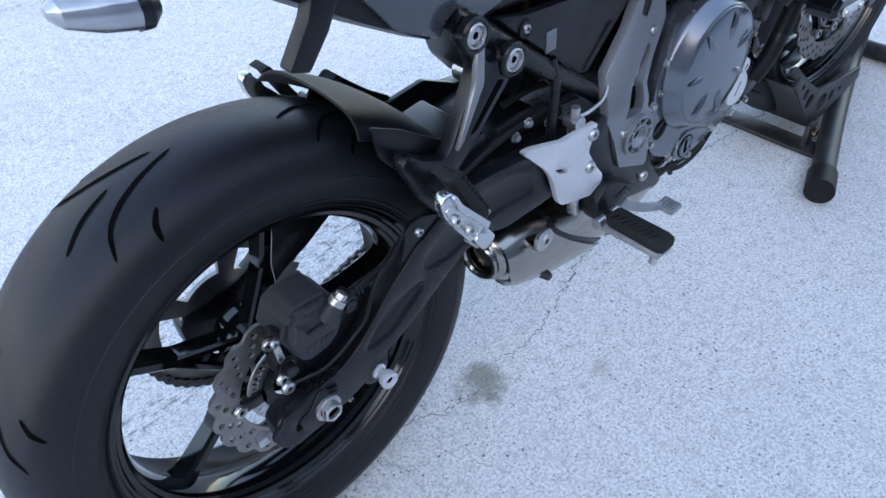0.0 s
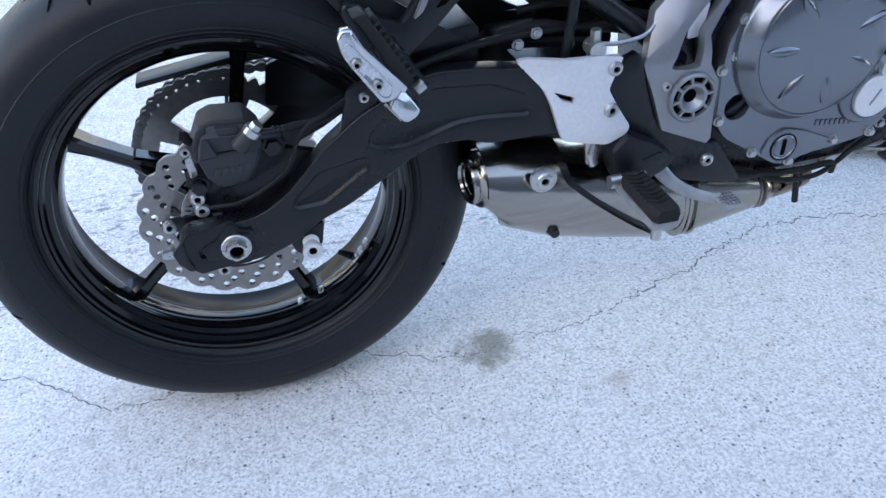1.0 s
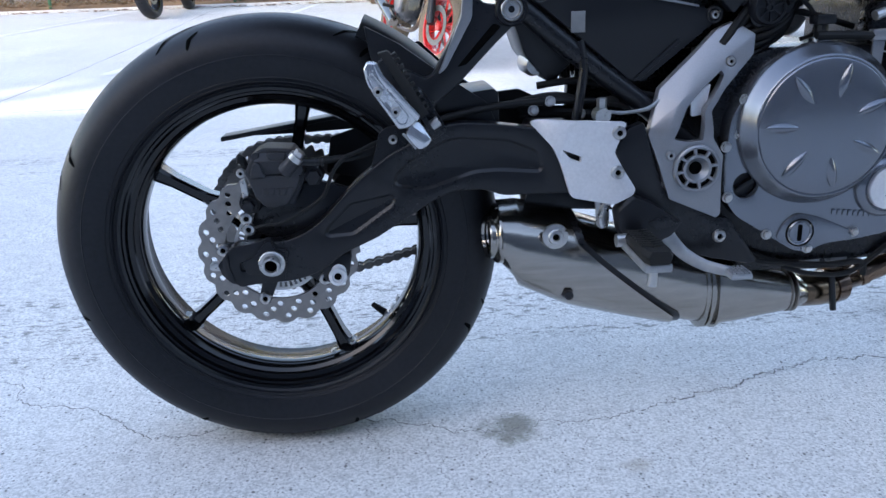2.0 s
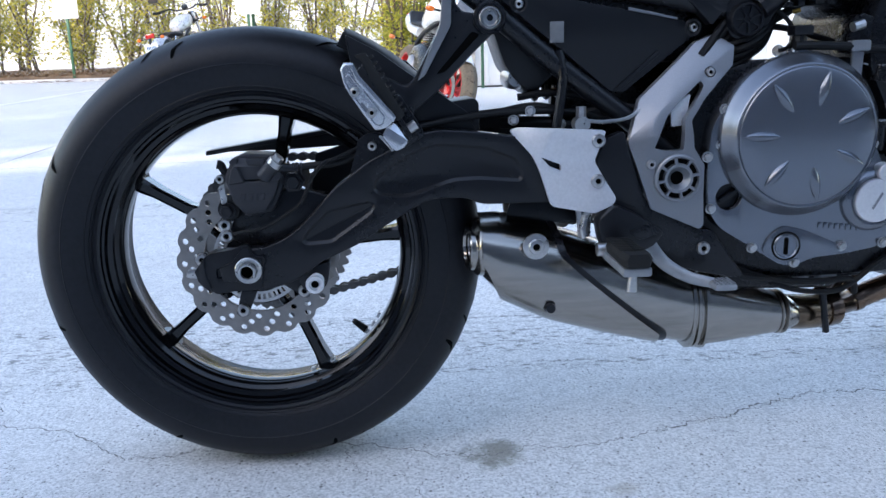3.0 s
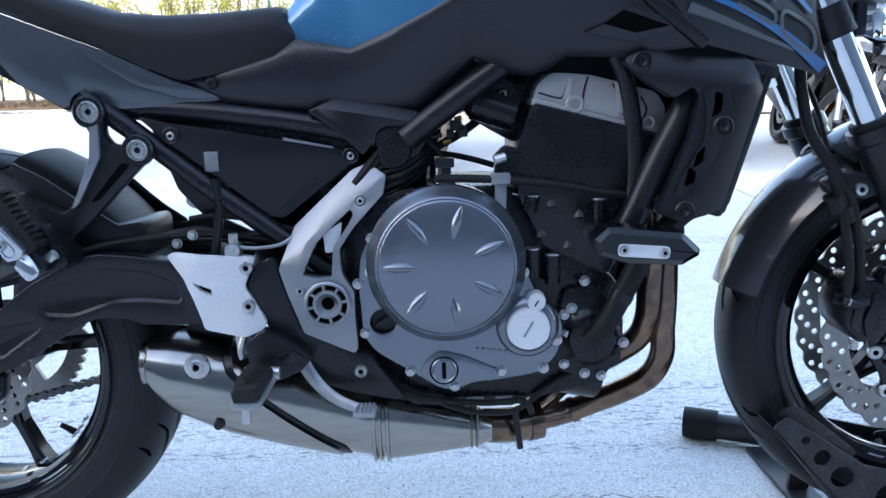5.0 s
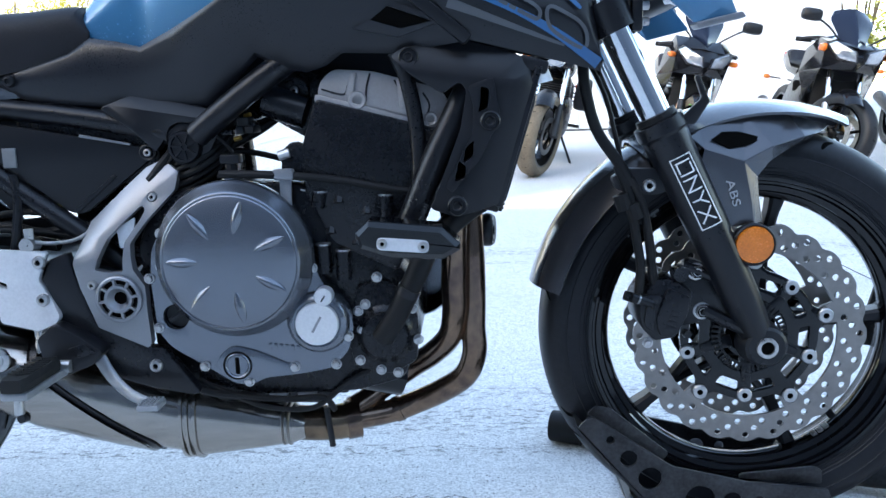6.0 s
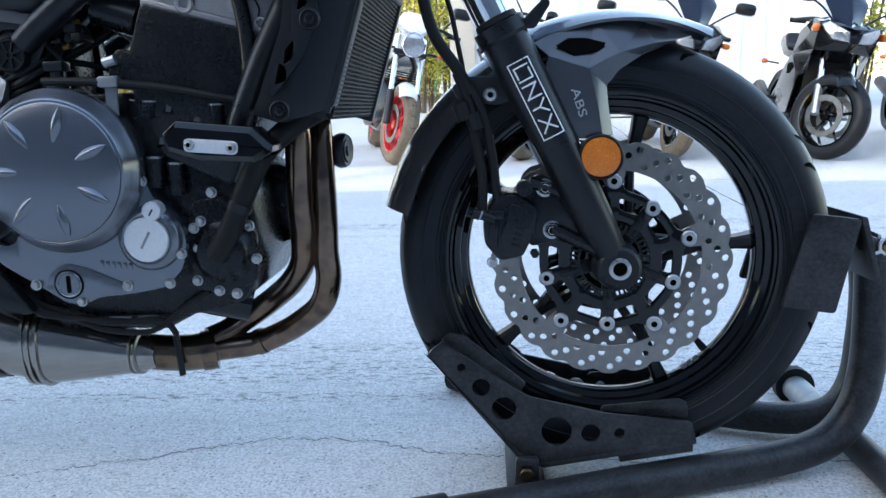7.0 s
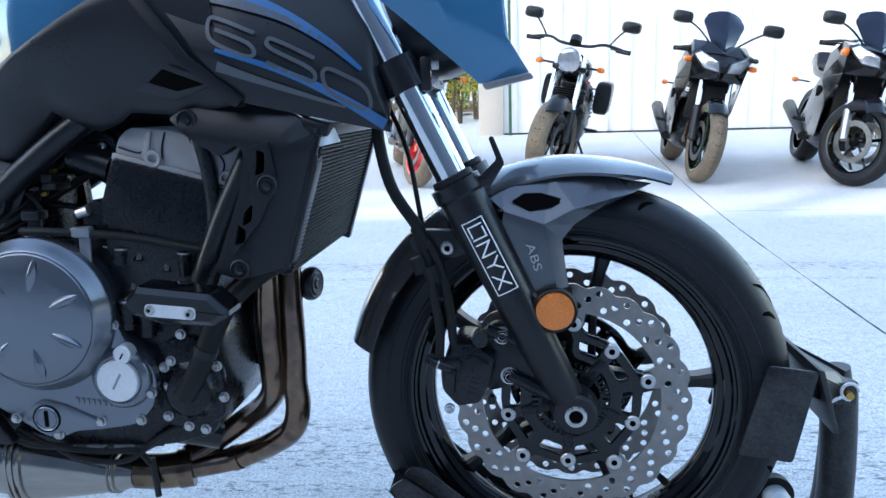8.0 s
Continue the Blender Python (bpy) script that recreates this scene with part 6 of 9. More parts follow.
part("headlamp_bracket", loft([oval(x, -w, w, z0, z1, 3, 20) for x, w, z0, z1 in ((1.150, 0.050, 0.780, 0.860), (1.190, 0.085, 0.750, 0.870), (1.250, 0.090, 0.755, 0.870), (1.300, 0.070, 0.775, 0.860))]), SATIN, bike)
part("battery_box", box(0.400, 0.600, -0.060, 0.085, 0.560, 0.690, 0.01), ENGINE, bike)
part("inner_fender", plate(rounded([(0.300, 0.690), (0.420, 0.690), (0.420, 0.560), (0.380, 0.520), (0.345, 0.560)], 0.006, 2), -0.050, 0.060, 0.003), PLASTIC, bike)

# ---------------------------------------------------------------- bodywork
SIDE = [(0.314, 0.662), (0.353, 0.652), (0.423, 0.641), (0.578, 0.611), (0.595, 0.598), (0.496, 0.523), (0.478, 0.525), (0.404, 0.586), (0.342, 0.636)]
side_cover = part("side_cover", fold(plate(rounded(SIDE, 0.006, 3), -0.092, -0.080, 0.003), 0.360, 0.600, 1, 0, 0.082), PLASTIC, bike, "matt black triangular side cover")
bolts(SMALL_SCREW, [(0.357, -0.0925, 0.636), (0.588, -0.0735, 0.603)], side_cover, "screw")
for bx, by, bz in ((0.357, -0.0925, 0.636), (0.588, -0.0735, 0.603)):
    part("screw_seat", lathe([(by + 0.004, 0.0115), (by - 0.0012, 0.0115), (by - 0.0020, 0.0100), (by - 0.0008, 0.0075)], bx, bz, 20), PLASTIC, side_cover)
part("warning_sticker", box(0.397, 0.415, -0.0905, -0.0870, 0.588, 0.614, 0.0004), STICKER, side_cover, "faded grey sticker")
part("crease", fold(plate([(0.482, 0.527), (0.490, 0.525), (0.545, 0.572), (0.540, 0.575)], -0.0945, -0.0900, 0.0012), 0.360, 0.600, 1, 0, 0.082), PLASTIC, side_cover)
part("edge_strip", fold(plate([(0.500, 0.630), (0.566, 0.616), (0.566, 0.613), (0.500, 0.626)], -0.0945, -0.0900, 0.001), 0.360, 0.600, 1, 0, 0.082), FRAMEGREY, side_cover)

# tail: graphite panel that rises to the back, dark underside, seat
TAIL = [(0.432, 0.681), (0.369, 0.704), (0.324, 0.724), (0.273, 0.748), (0.208, 0.773), (0.120, 0.808), (0.000, 0.850), (-0.060, 0.868), (-0.050, 0.845), (0.070, 0.796), (0.113, 0.774), (0.145, 0.736), (0.170, 0.704), (0.226, 0.674), (0.236, 0.690), (0.250, 0.697), (0.266, 0.692), (0.275, 0.681), (0.277, 0.671), (0.353, 0.674)]
tail = part("tail_panel", fold(plate(rounded(TAIL, 0.004, 2), -0.095, -0.080, 0.004), 0.250, 0.700, 1, 0, 0.165), GREYPAINT, bike, "graphite painted tail panel")
part("crease_panel", fold(plate(rounded([(0.424, 0.6825), (0.368, 0.684), (0.312, 0.703), (0.272, 0.731), (0.240, 0.758), (0.262, 0.749), (0.300, 0.732), (0.360, 0.706)], 0.004, 2), -0.0972, -0.0940, 0.0012), 0.250, 0.700, 1, 0, 0.165), GREYPAINT, tail)
part("far_panel", fold(plate(rounded(TAIL, 0.004, 2), 0.080, 0.095, 0.004), 0.250, 0.700, 1, 0, -0.165), GREYPAINT, tail)
under = loft([[(x, s * w, z) for s, z in ((-1, z1), (-1, z0), (-0.5, z0 - 0.01), (0.5, z0 - 0.01), (1, z0), (1, z1))] for x, z0, z1, w in ((-0.06, 0.842, 0.862, 0.06), (0.07, 0.765, 0.800, 0.083), (0.145, 0.716, 0.770, 0.084), (0.22, 0.672, 0.745, 0.084), (0.30, 0.676, 0.730, 0.074), (0.41, 0.680, 0.700, 0.056))])
part("undertail", under, PLASTIC, tail)
part("plate_hanger", plate(rounded([(0.076, 0.748), (0.049, 0.710), (0.070, 0.702), (0.096, 0.732), (0.112, 0.760), (0.085, 0.772)], 0.003, 2), -0.098, -0.080, 0.002), PLASTIC, bike, "black plate hanger under the tail")
# rear indicator on its stalk
ind = part("rear_indicator", loft([[(x, -0.200 + w * c, 0.858 + h * s - 0.2 * (x + 0.11)) for c, s in ((math.cos(2 * math.pi * k / 16), math.sin(2 * math.pi * k / 16)) for k in range(16))] for x, w, h in ((-0.146, 0.004, 0.004), (-0.141, 0.012, 0.009), (-0.122, 0.019, 0.014), (-0.102, 0.021, 0.0155))]), LENS, bike, "clear rear indicator with dark housing")
part("housing", loft([[(x, -0.200 + w * c, 0.858 + h * s - 0.2 * (x + 0.11)) for c, s in ((math.cos(2 * math.pi * k / 16), math.sin(2 * math.pi * k / 16)) for k in range(16))] for x, w, h in ((-0.103, 0.0215, 0.016), (-0.096, 0.021, 0.0155), (-0.088, 0.012, 0.009))]), PLASTIC, ind)
part("stalk", tube([(-0.095, -0.195, 0.850), (-0.060, -0.13, 0.845), (-0.030, -0.09, 0.835)], 0.007, 10), PLASTIC, ind)


def step(table, x):
    """A straight run between the (x, value) pairs of a table."""
    for (xa, va), (xb, vb) in zip(table, table[1:]):
        if x <= xb:
            return va + (vb - va) * max(0.0, (x - xa) / (xb - xa))
    return table[-1][1]


SEAT_LOW = [(0.10, 0.826), (0.218, 0.773), (0.288, 0.742), (0.359, 0.711), (0.376, 0.706), (0.434, 0.716), (0.491, 0.730), (0.512, 0.740), (0.522, 0.754)]
SEAT_TOP = [(0.10, 0.868), (0.198, 0.826), (0.243, 0.811), (0.285, 0.798), (0.348, 0.793), (0.425, 0.795), (0.491, 0.801), (0.506, 0.799), (0.522, 0.765)]


def seat_fn(u, v):
    x = 0.10 + 0.422 * u
    zb, zt = step(SEAT_LOW, x), step(SEAT_TOP, x)
    w = 0.094 - 0.018 * max(0, u - 0.55) / 0.45
    a = math.pi * v
    c, s = math.cos(a), math.sin(a)
    return (x, -w * math.copysign(abs(c) ** 0.5, c) * (1 - 0.10 * (1 - abs(s)) ** 2), zb + (zt - zb) * abs(s) ** 0.55)


part("seat", solid(grid(seat_fn, 44, 28), 0.006), SEAT, bike, "black grained vinyl seat")
TANK_LOW = [(0.512, 0.748), (0.525, 0.752), (0.561, 0.746), (0.590, 0.739), (0.606, 0.740), (0.645, 0.757), (0.695, 0.777), (0.735, 0.795), (0.820, 0.838), (0.98, 0.878)]
TANK_WIDE = [(0.512, 0.066), (0.561, 0.073), (0.593, 0.077), (0.645, 0.102), (0.695, 0.127), (0.735, 0.146), (0.820, 0.160), (0.98, 0.155)]


def tank_fn(u, v):
    x = 0.512 + 0.468 * u
    lo = step(TANK_LOW, x) - 0.005
    hi = 0.800 + 0.19 * math.sin(math.pi / 2 * min(1, (x - 0.508) / 0.25))
    w = step(TANK_WIDE, x) - 0.003
    a = math.pi * v
    c, s = math.cos(a), math.sin(a)
    flare = 1 + 0.10 * s * math.exp(-3 * s) * 2.7
    return (x, -w * flare * math.copysign(abs(c) ** 0.6, c), lo + (hi - lo) * s ** 0.75)


part("fuel_tank", solid(grid(tank_fn, 44, 30), 0.004), BLUE, bike, "blue metallic fuel tank")


def skin(rows, mat, name, label, parent=None, thick=0.005, sharp=12):
    """A bodywork skin through rows of (x, y, z), stiff along the rows' own creases."""
    b = bmesh.new()
    vs = [[b.verts.new(p) for p in r] for r in rows]
    for p, q in zip(vs, vs[1:]):
        for k in range(len(p) - 1):
            b.faces.new((p[k], q[k], q[k + 1], p[k + 1]))
    solid(b, thick)
    bevelled(b, 0.0018, 2, sharp)
    return part(name, b, mat, parent or bike, label, angle=max(35, sharp))


# broad charcoal panel below the tank; columns run to the front, rows from top to bottom
PANEL_TOP = [(0.373, -0.068, 0.707), (0.432, -0.075, 0.717), (0.495, -0.078, 0.735), (0.523, -0.073, 0.755), (0.561, -0.077, 0.749), (0.593, -0.080, 0.741), (0.645, -0.106, 0.759), (0.695, -0.132, 0.779), (0.735, -0.151, 0.797), (0.770, -0.158, 0.815), (0.805, -0.163, 0.833), (0.840, -0.166, 0.850), (0.875, -0.168, 0.862), (0.930, -0.166, 0.872), (0.985, -0.160, 0.880)]
PANEL_LOW = [(0.374, -0.066, 0.703), (0.425, -0.068, 0.676), (0.480, -0.070, 0.667), (0.520, -0.071, 0.663), (0.560, -0.072, 0.660), (0.605, -0.074, 0.656), (0.682, -0.087, 0.660), (0.720, -0.095, 0.692), (0.753, -0.102, 0.722), (0.784, -0.110, 0.706), (0.820, -0.118, 0.700), (0.846, -0.124, 0.708), (0.866, -0.128, 0.722), (0.935, -0.146, 0.718), (1.015, -0.165, 0.728)]


def panel_row(t, swell):
    """A row of the lower tank panel, t of the way from its top edge to its lower edge."""
    return [(a[0] + (b[0] - a[0]) * t, a[1] + (b[1] - a[1]) * t - swell * min(1.0, (a[2] - b[2]) / 0.06), a[2] + (b[2] - a[2]) * t) for a, b in zip(PANEL_TOP, PANEL_LOW)]


PANEL_ROWS = [panel_row(0, 0), panel_row(0.10, 0.006), panel_row(0.42, 0.008), panel_row(0.74, 0.007), panel_row(0.93, 0.003), panel_row(1.0, -0.003)]


def panel_y(x, z):
    """How far out the lower tank panel stands at (x, z)."""
    best = -0.15
    for p, q in zip(PANEL_ROWS, PANEL_ROWS[1:]):
        for k in range(len(p) - 1):
            for a, b, c in ((p[k], q[k], q[k + 1]), (p[k], q[k + 1], p[k + 1])):
                det = (b[2] - c[2]) * (a[0] - c[0]) + (c[0] - b[0]) * (a[2] - c[2])
                if abs(det) < 1e-12:
                    continue
                l1 = ((b[2] - c[2]) * (x - c[0]) + (c[0] - b[0]) * (z - c[2])) / det
                l2 = ((c[2] - a[2]) * (x - c[0]) + (a[0] - c[0]) * (z - c[2])) / det
                if l1 >= -0.001 and l2 >= -0.001 and l1 + l2 <= 1.002:
                    best = l1 * a[1] + l2 * b[1] + (1 - l1 - l2) * c[1]
    return best


def on_panel(outline, proud, thick, mat, name, label=""):
    """A raised or dark facet that follows the lower tank panel."""
    b = bmesh.new()
    rings = [[b.verts.new((x, panel_y(x, z) - d, z)) for x, z in outline] for d in (proud, proud - thick)]
    b.faces.new(rings[0])
    for k in range(len(outline)):
        j = (k + 1) % len(outline)
        b.faces.new((rings[0][k], rings[0][j], rings[1][j], rings[1][k]))
    return part(name, b, mat, low_panel, label, angle=20)


low_panel = skin(PANEL_ROWS, DARKPANEL, "lower_tank_panel", "charcoal textured panel below the tank", sharp=48)
bolts(BLACK_SCREW, [(0.412, panel_y(0.412, 0.702) - 0.0035, 0.702)], low_panel, "screw")
# folded flank that runs down to the frame cap
flank = plate(rounded([(0.536, 0.663), (0.574, 0.680), (0.596, 0.679), (0.681, 0.660), (0.668, 0.640), (0.640, 0.642), (0.628, 0.636), (0.621, 0.622), (0.606, 0.604), (0.576, 0.634)], 0.003, 2), -0.092, -0.070, 0.002)
fold(flank, 0.560, 0.6655, 0.17, 1, 0.75)
fold(flank, 0.610, 0.640, 1, 0.2, -0.16)
part("fold_panel", flank, PLASTIC, low_panel)
# vent slot in the panel: a facet coloured near-black for the shade inside
on_panel([(0.906, 0.757), (0.928, 0.772), (0.982, 0.752), (0.943, 0.745)], 0.0030, 0.006, RECESSDARK, "vent", "dark slot")
on_panel([(0.884, 0.748), (0.906, 0.757), (0.943, 0.7455), (0.982, 0.7525), (0.996, 0.753), (0.940, 0.736)], 0.0055, 0.010, DARKPANEL, "vent_lip")
on_panel([(0.928, 0.772), (0.936, 0.776), (0.996, 0.755), (0.982, 0.7520)], 0.0050, 0.010, DARKPANEL, "vent_lip")

# winged shroud ahead of the tank, with stripes and figures
def wing_edge(x):
    """Upper and lower edge of the shroud."""
    top = 0.872 - 0.02 * (x - 0.94) / 0.1 if x < 1.10 else 0.840 - 1.55 * (x - 1.10)
    top = min(0.868, 0.845 + (1.168 - x) * 0.14) if x < 1.168 else 0.845 - 6.0 * (x - 1.168)
    low = 0.742 - 0.24 * (x - 0.975) if x > 0.975 else 0.742 + 0.9 * (0.975 - x)
    return top, max(low, 0.690)


def wing_y(x, z):
    """How far out the shroud stands at (x, z)."""
    top, low = wing_edge(x)
    v = min(1, max(0, (z - top) / (low - top)))
    return -0.181 + 0.052 * max(0, (x - 1.02) / 0.17) ** 1.3 + 0.030 * (1 - v) ** 2 + 0.016 * max(0, v - 0.62) / 0.38


def wing_fn(u, v):
    x0 = 0.895 + 0.125 * v
    x = x0 + (1.1885 - x0) * u
    top, low = wing_edge(x)
    z = top + (low - top) * v
    return (x, wing_y(x, z), z)


wing = part("tank_shroud", solid(grid(wing_fn, 48, 28), 0.006), DARKPANEL, bike, "charcoal winged tank shroud with blue and silver stripes")


part("seam_band", plate(rounded([(0.880, 0.874), (0.900, 0.874), (0.968, 0.784), (1.028, 0.735), (1.018, 0.724), (0.952, 0.778)], 0.003, 2), -0.176, -0.150, 0.003), PLASTIC, wing)


def on_wing(line, wide, mat, name, label=""):
    """A flat decal strip on the shroud."""
    b = bmesh.new()
    pts = smooth_line([(x, 0, z) for x, z in line], 6)
    rows = []
    for i, p in enumerate(pts):
        d = (pts[min(i + 1, len(pts) - 1)] - pts[max(i - 1, 0)]).normalized()
        t = i / (len(pts) - 1)
        w = (wide[0] + (wide[1] - wide[0]) * t) / 2
        rows.append([b.verts.new((p.x - d.z * k * w, wing_y(p.x - d.z * k * w, p.z + d.x * k * w) - 0.0042, p.z + d.x * k * w)) for k in (-1, 0, 1)])
    for p, q in zip(rows, rows[1:]):
        for k in (0, 1):
            b.faces.new((p[k], q[k], q[k + 1], p[k + 1]))
    return part(name, b, mat, wing, label)


on_wing([(1.000, 0.790), (1.070, 0.766), (1.130, 0.736), (1.184, 0.700)], (0.004, 0.014), DECALBLUE, "stripe", "bright blue stripe")
on_wing([(0.985, 0.862), (1.060, 0.836), (1.120, 0.800), (1.160, 0.765)], (0.020, 0.004), DECALBLUE, "stripe", "bright blue stripe")
on_wing([(1.000, 0.772), (1.060, 0.750), (1.140, 0.722)], (0.012, 0.003), FIGURE, "stripe", "silver stripe")
on_wing([(0.960, 0.858), (1.010, 0.846), (1.080, 0.822), (1.140, 0.785)], (0.016, 0.003), FIGURE, "stripe", "silver stripe")


def glyph(segs, x0, z0, sx, sz, tilt):
    """A figure in squared strokes on the shroud."""
    for seg in segs:
        on_wing([(x0 + sx * a, z0 + sz * b - tilt * sx * a) for a, b in seg], (0.0046, 0.0046), FIGURE, "figure_stroke")


glyph([[(1.0, 1.0), (0.25, 1.0), (0.02, 0.85), (0.0, 0.25), (0.2, 0.02), (0.8, 0.0), (1.0, 0.2), (0.95, 0.45), (0.75, 0.55), (0.15, 0.55)]], 0.992, 0.800, 0.052, 0.030, 0.42)
glyph([[(1.0, 1.0), (0.2, 1.0), (0.03, 0.85), (0.1, 0.60), (0.8, 0.55), (1.0, 0.40), (0.95, 0.08), (0.75, 0.0), (0.0, 0.0)]], 1.057, 0.775, 0.052, 0.030, 0.50)
glyph([[(0.5, 1.0), (0.15, 0.95), (0.0, 0.7), (0.02, 0.25), (0.2, 0.02), (0.8, 0.0), (1.0, 0.25), (0.98, 0.75), (0.8, 0.98), (0.5, 1.0)]], 1.118, 0.742, 0.050, 0.030, 0.55)
part("shroud_inner", skin([[(0.96, -0.125, 0.870), (1.10, -0.105, 0.850), (1.17, -0.09, 0.84)], [(0.96, -0.130, 0.745), (1.08, -0.130, 0.716), (1.176, -0.105, 0.699)]], PLASTIC, "inner_skin", "").data, None, wing)
bpy.data.objects.remove([o for o in bike.children if o.name.startswith("inner_skin")][0])

# radiator with side cover, slots and screws
RADC = [(0.929, 0.714), (0.940, 0.722), (0.996, 0.735), (1.012, 0.732), (1.076, 0.716), (1.103, 0.700), (1.104, 0.657), (1.066, 0.534), (1.050, 0.530), (1.004, 0.518), (0.972, 0.529), (0.978, 0.540), (1.012, 0.626), (1.020, 0.672), (1.012, 0.682), (0.990, 0.668), (0.955, 0.690)]
SL1 = [(1.037, 0.676), (1.047, 0.672), (1.045, 0.650), (1.033, 0.644), (1.036, 0.656)]
SL2 = [(1.017, 0.602), (1.028, 0.612), (1.026, 0.592), (1.014, 0.584)]
SL3 = [(1.008, 0.588), (1.018, 0.580), (1.016, 0.566), (1.003, 0.562)]
rcover = part("radiator_cover", fold(fold(plate(rounded(RADC, 0.006, 3), -0.166, -0.140, 0.005, [rounded(SL1, 0.002, 1), rounded(SL2, 0.002, 1), rounded(SL3, 0.002, 1)]), 1.066, 0.640, 1, -0.30, 0.55), 1.020, 0.690, 0.15, 1, 0.50), PLASTIC, bike, "matt black radiator side cover")
part("backing", plate(rounded([(0.985, 0.560), (1.022, 0.640), (1.020, 0.690), (1.070, 0.700), (1.090, 0.660), (1.056, 0.545), (1.004, 0.530)], 0.006, 2), -0.141, -0.134, 0.002), RECESSDARK, rcover)
part("ridge", plate(rounded([(1.022, 0.676), (1.052, 0.686), (1.060, 0.640), (1.036, 0.590), (1.000, 0.548), (0.992, 0.556), (1.026, 0.620), (1.028, 0.650)], 0.003, 2), -0.170, -0.164, 0.002, [rounded(SL1, 0.002, 1), rounded(SL2, 0.002, 1), rounded(SL3, 0.002, 1)]), PLASTIC, rcover)
bolts(mesh_of(lathe([(0.004, 0.0125), (-0.001, 0.0125), (-0.003, 0.0105), (-0.001, 0.0095), (-0.001, 0.0065), (-0.0035, 0.0055), (-0.001, 0.003), (-0.001, 0)], 0, 0, 20), PLASTIC, "trim_screw_mesh"), [(0.951, -0.161, 0.712), (1.048, -0.170, 0.634), (1.006, -0.167, 0.532)], rcover, "trim_screw")
RA = Vector((1.108, 0, 0.692)), Vector((1.056, 0, 0.520))
rad_d = (RA[1] - RA[0]).normalized()
rad_n = Vector((-rad_d.z, 0, rad_d.x))


def rad_box(s0, s1, d0, d1, y0, y1, bevel=0.002):
    return plate([tuple((RA[0] + rad_d * s + rad_n * d).xz) for s, d in ((s0, d0), (s1, d0), (s1, d1), (s0, d1))], y0, y1, bevel)


rad = part("radiator", rad_box(0.0, 0.180, -0.030, 0.000, -0.150, 0.185, 0.003), RADFIN, bike, "black radiator with fine fins")
part("frame_strip", rad_box(-0.006, 0.172, -0.006, 0.003, -0.154, -0.142, 0.002), SATIN, rad)
fins = bmesh.new()
for i in range(32):
    merge(fins, rad_box(0.005 + 0.0054 * i, 0.0068 + 0.0054 * i, 0.0, 0.006, -0.142, 0.177, 0.0))
tagged(part("cooling_core", fins, RADFIN, rad), kind="stuff")
fins = bmesh.new()
for i in range(78):
    merge(fins, rad_box(0.002, 0.178, 0.0, 0.0045, -0.141 + 0.00405 * i, -0.1395 + 0.00405 * i, 0.0))
tagged(part("fin_core", fins, RADFIN, rad), kind="stuff")
part("far_strip", rad_box(-0.006, 0.186, -0.030, 0.010, 0.176, 0.192, 0.002), SATIN, rad)
part("top_tank", rad_box(-0.014, 0.002, -0.026, 0.010, -0.152, 0.187, 0.004), PLASTIC, rad)
part("filler_neck", tube([(1.104, -0.125, 0.676), (1.100, -0.125, 0.694)], (0.024, 0.021), 18, steps=1), ALU, rad, "pale radiator filler neck")
part("warning_label", tube([(1.100, -0.125, 0.694), (1.0985, -0.125, 0.701)], 0.018, 18, steps=1), RED, rad, "red warning label on the cap")
horn = lathe([(-0.010, 0.0), (-0.011, 0.006), (-0.009, 0.008), (-0.010, 0.015), (-0.008, 0.017), (-0.009, 0.021), (-0.005, 0.0235), (0.002, 0.0245), (0.008, 0.022), (0.010, 0.016), (0.016, 0.012), (0.016, 0)], 0, 0, 30)
horn.transform(Matrix.Translation((1.046, 0.000, 0.476)) @ Matrix.Rotation(radians(78), 4, "Z"))
part("horn", horn, PLASTIC, bike, "black disc horn")

# crash slider below the radiator cover
sl = [(0.8854, 0.508), (0.9017, 0.522), (0.988, 0.513), (1.0095, 0.493), (1.0085, 0.485), (0.989, 0.474), (0.926, 0.477), (0.8915, 0.488), (0.8854, 0.501)]
body = plate(sl, -0.200, -0.160, 0.0012)
front = [(x, z) for x, z in inset(sl, 0.007)]
va = [body.verts.new((x, -0.2000, z)) for x, z in inset(sl, 0.0012)]
vb = [body.verts.new((x, -0.2065, z)) for x, z in front]
for k in range(len(va)):
    body.faces.new((va[k - 1], va[k], vb[k], vb[k - 1]))
body.faces.new(vb)
bmesh.ops.recalc_face_normals(body, faces=body.faces)
slider = part("crash_slider", body, GLOSS, bike, "gloss black crash slider with a silver plate", angle=12)
part("silver_plate", plate(rounded([(0.911, 0.488), (0.972, 0.483), (0.973, 0.498), (0.912, 0.503)], 0.006, 3), -0.2085, -0.206, 0.001), ALU, slider)
bolts(SMALL_SCREW, [(0.9185, -0.2085, 0.4955), (0.9655, -0.2085, 0.4910)], slider, "screw")
part("arm", tube([(0.940, -0.165, 0.492), (0.930, -0.100, 0.500)], 0.014, 12), SATIN, slider)
slider.location = (0, -0.021, 0.002)

# ---------------------------------------------------------------- front end
FT = Vector((1.153, 0, 0.860))
FM = Vector((1.2625, 0, 0.629))
FB = Vector((1.4125, 0, 0.324))
fd = (FB - FM).normalized()
FORKY = 0.100


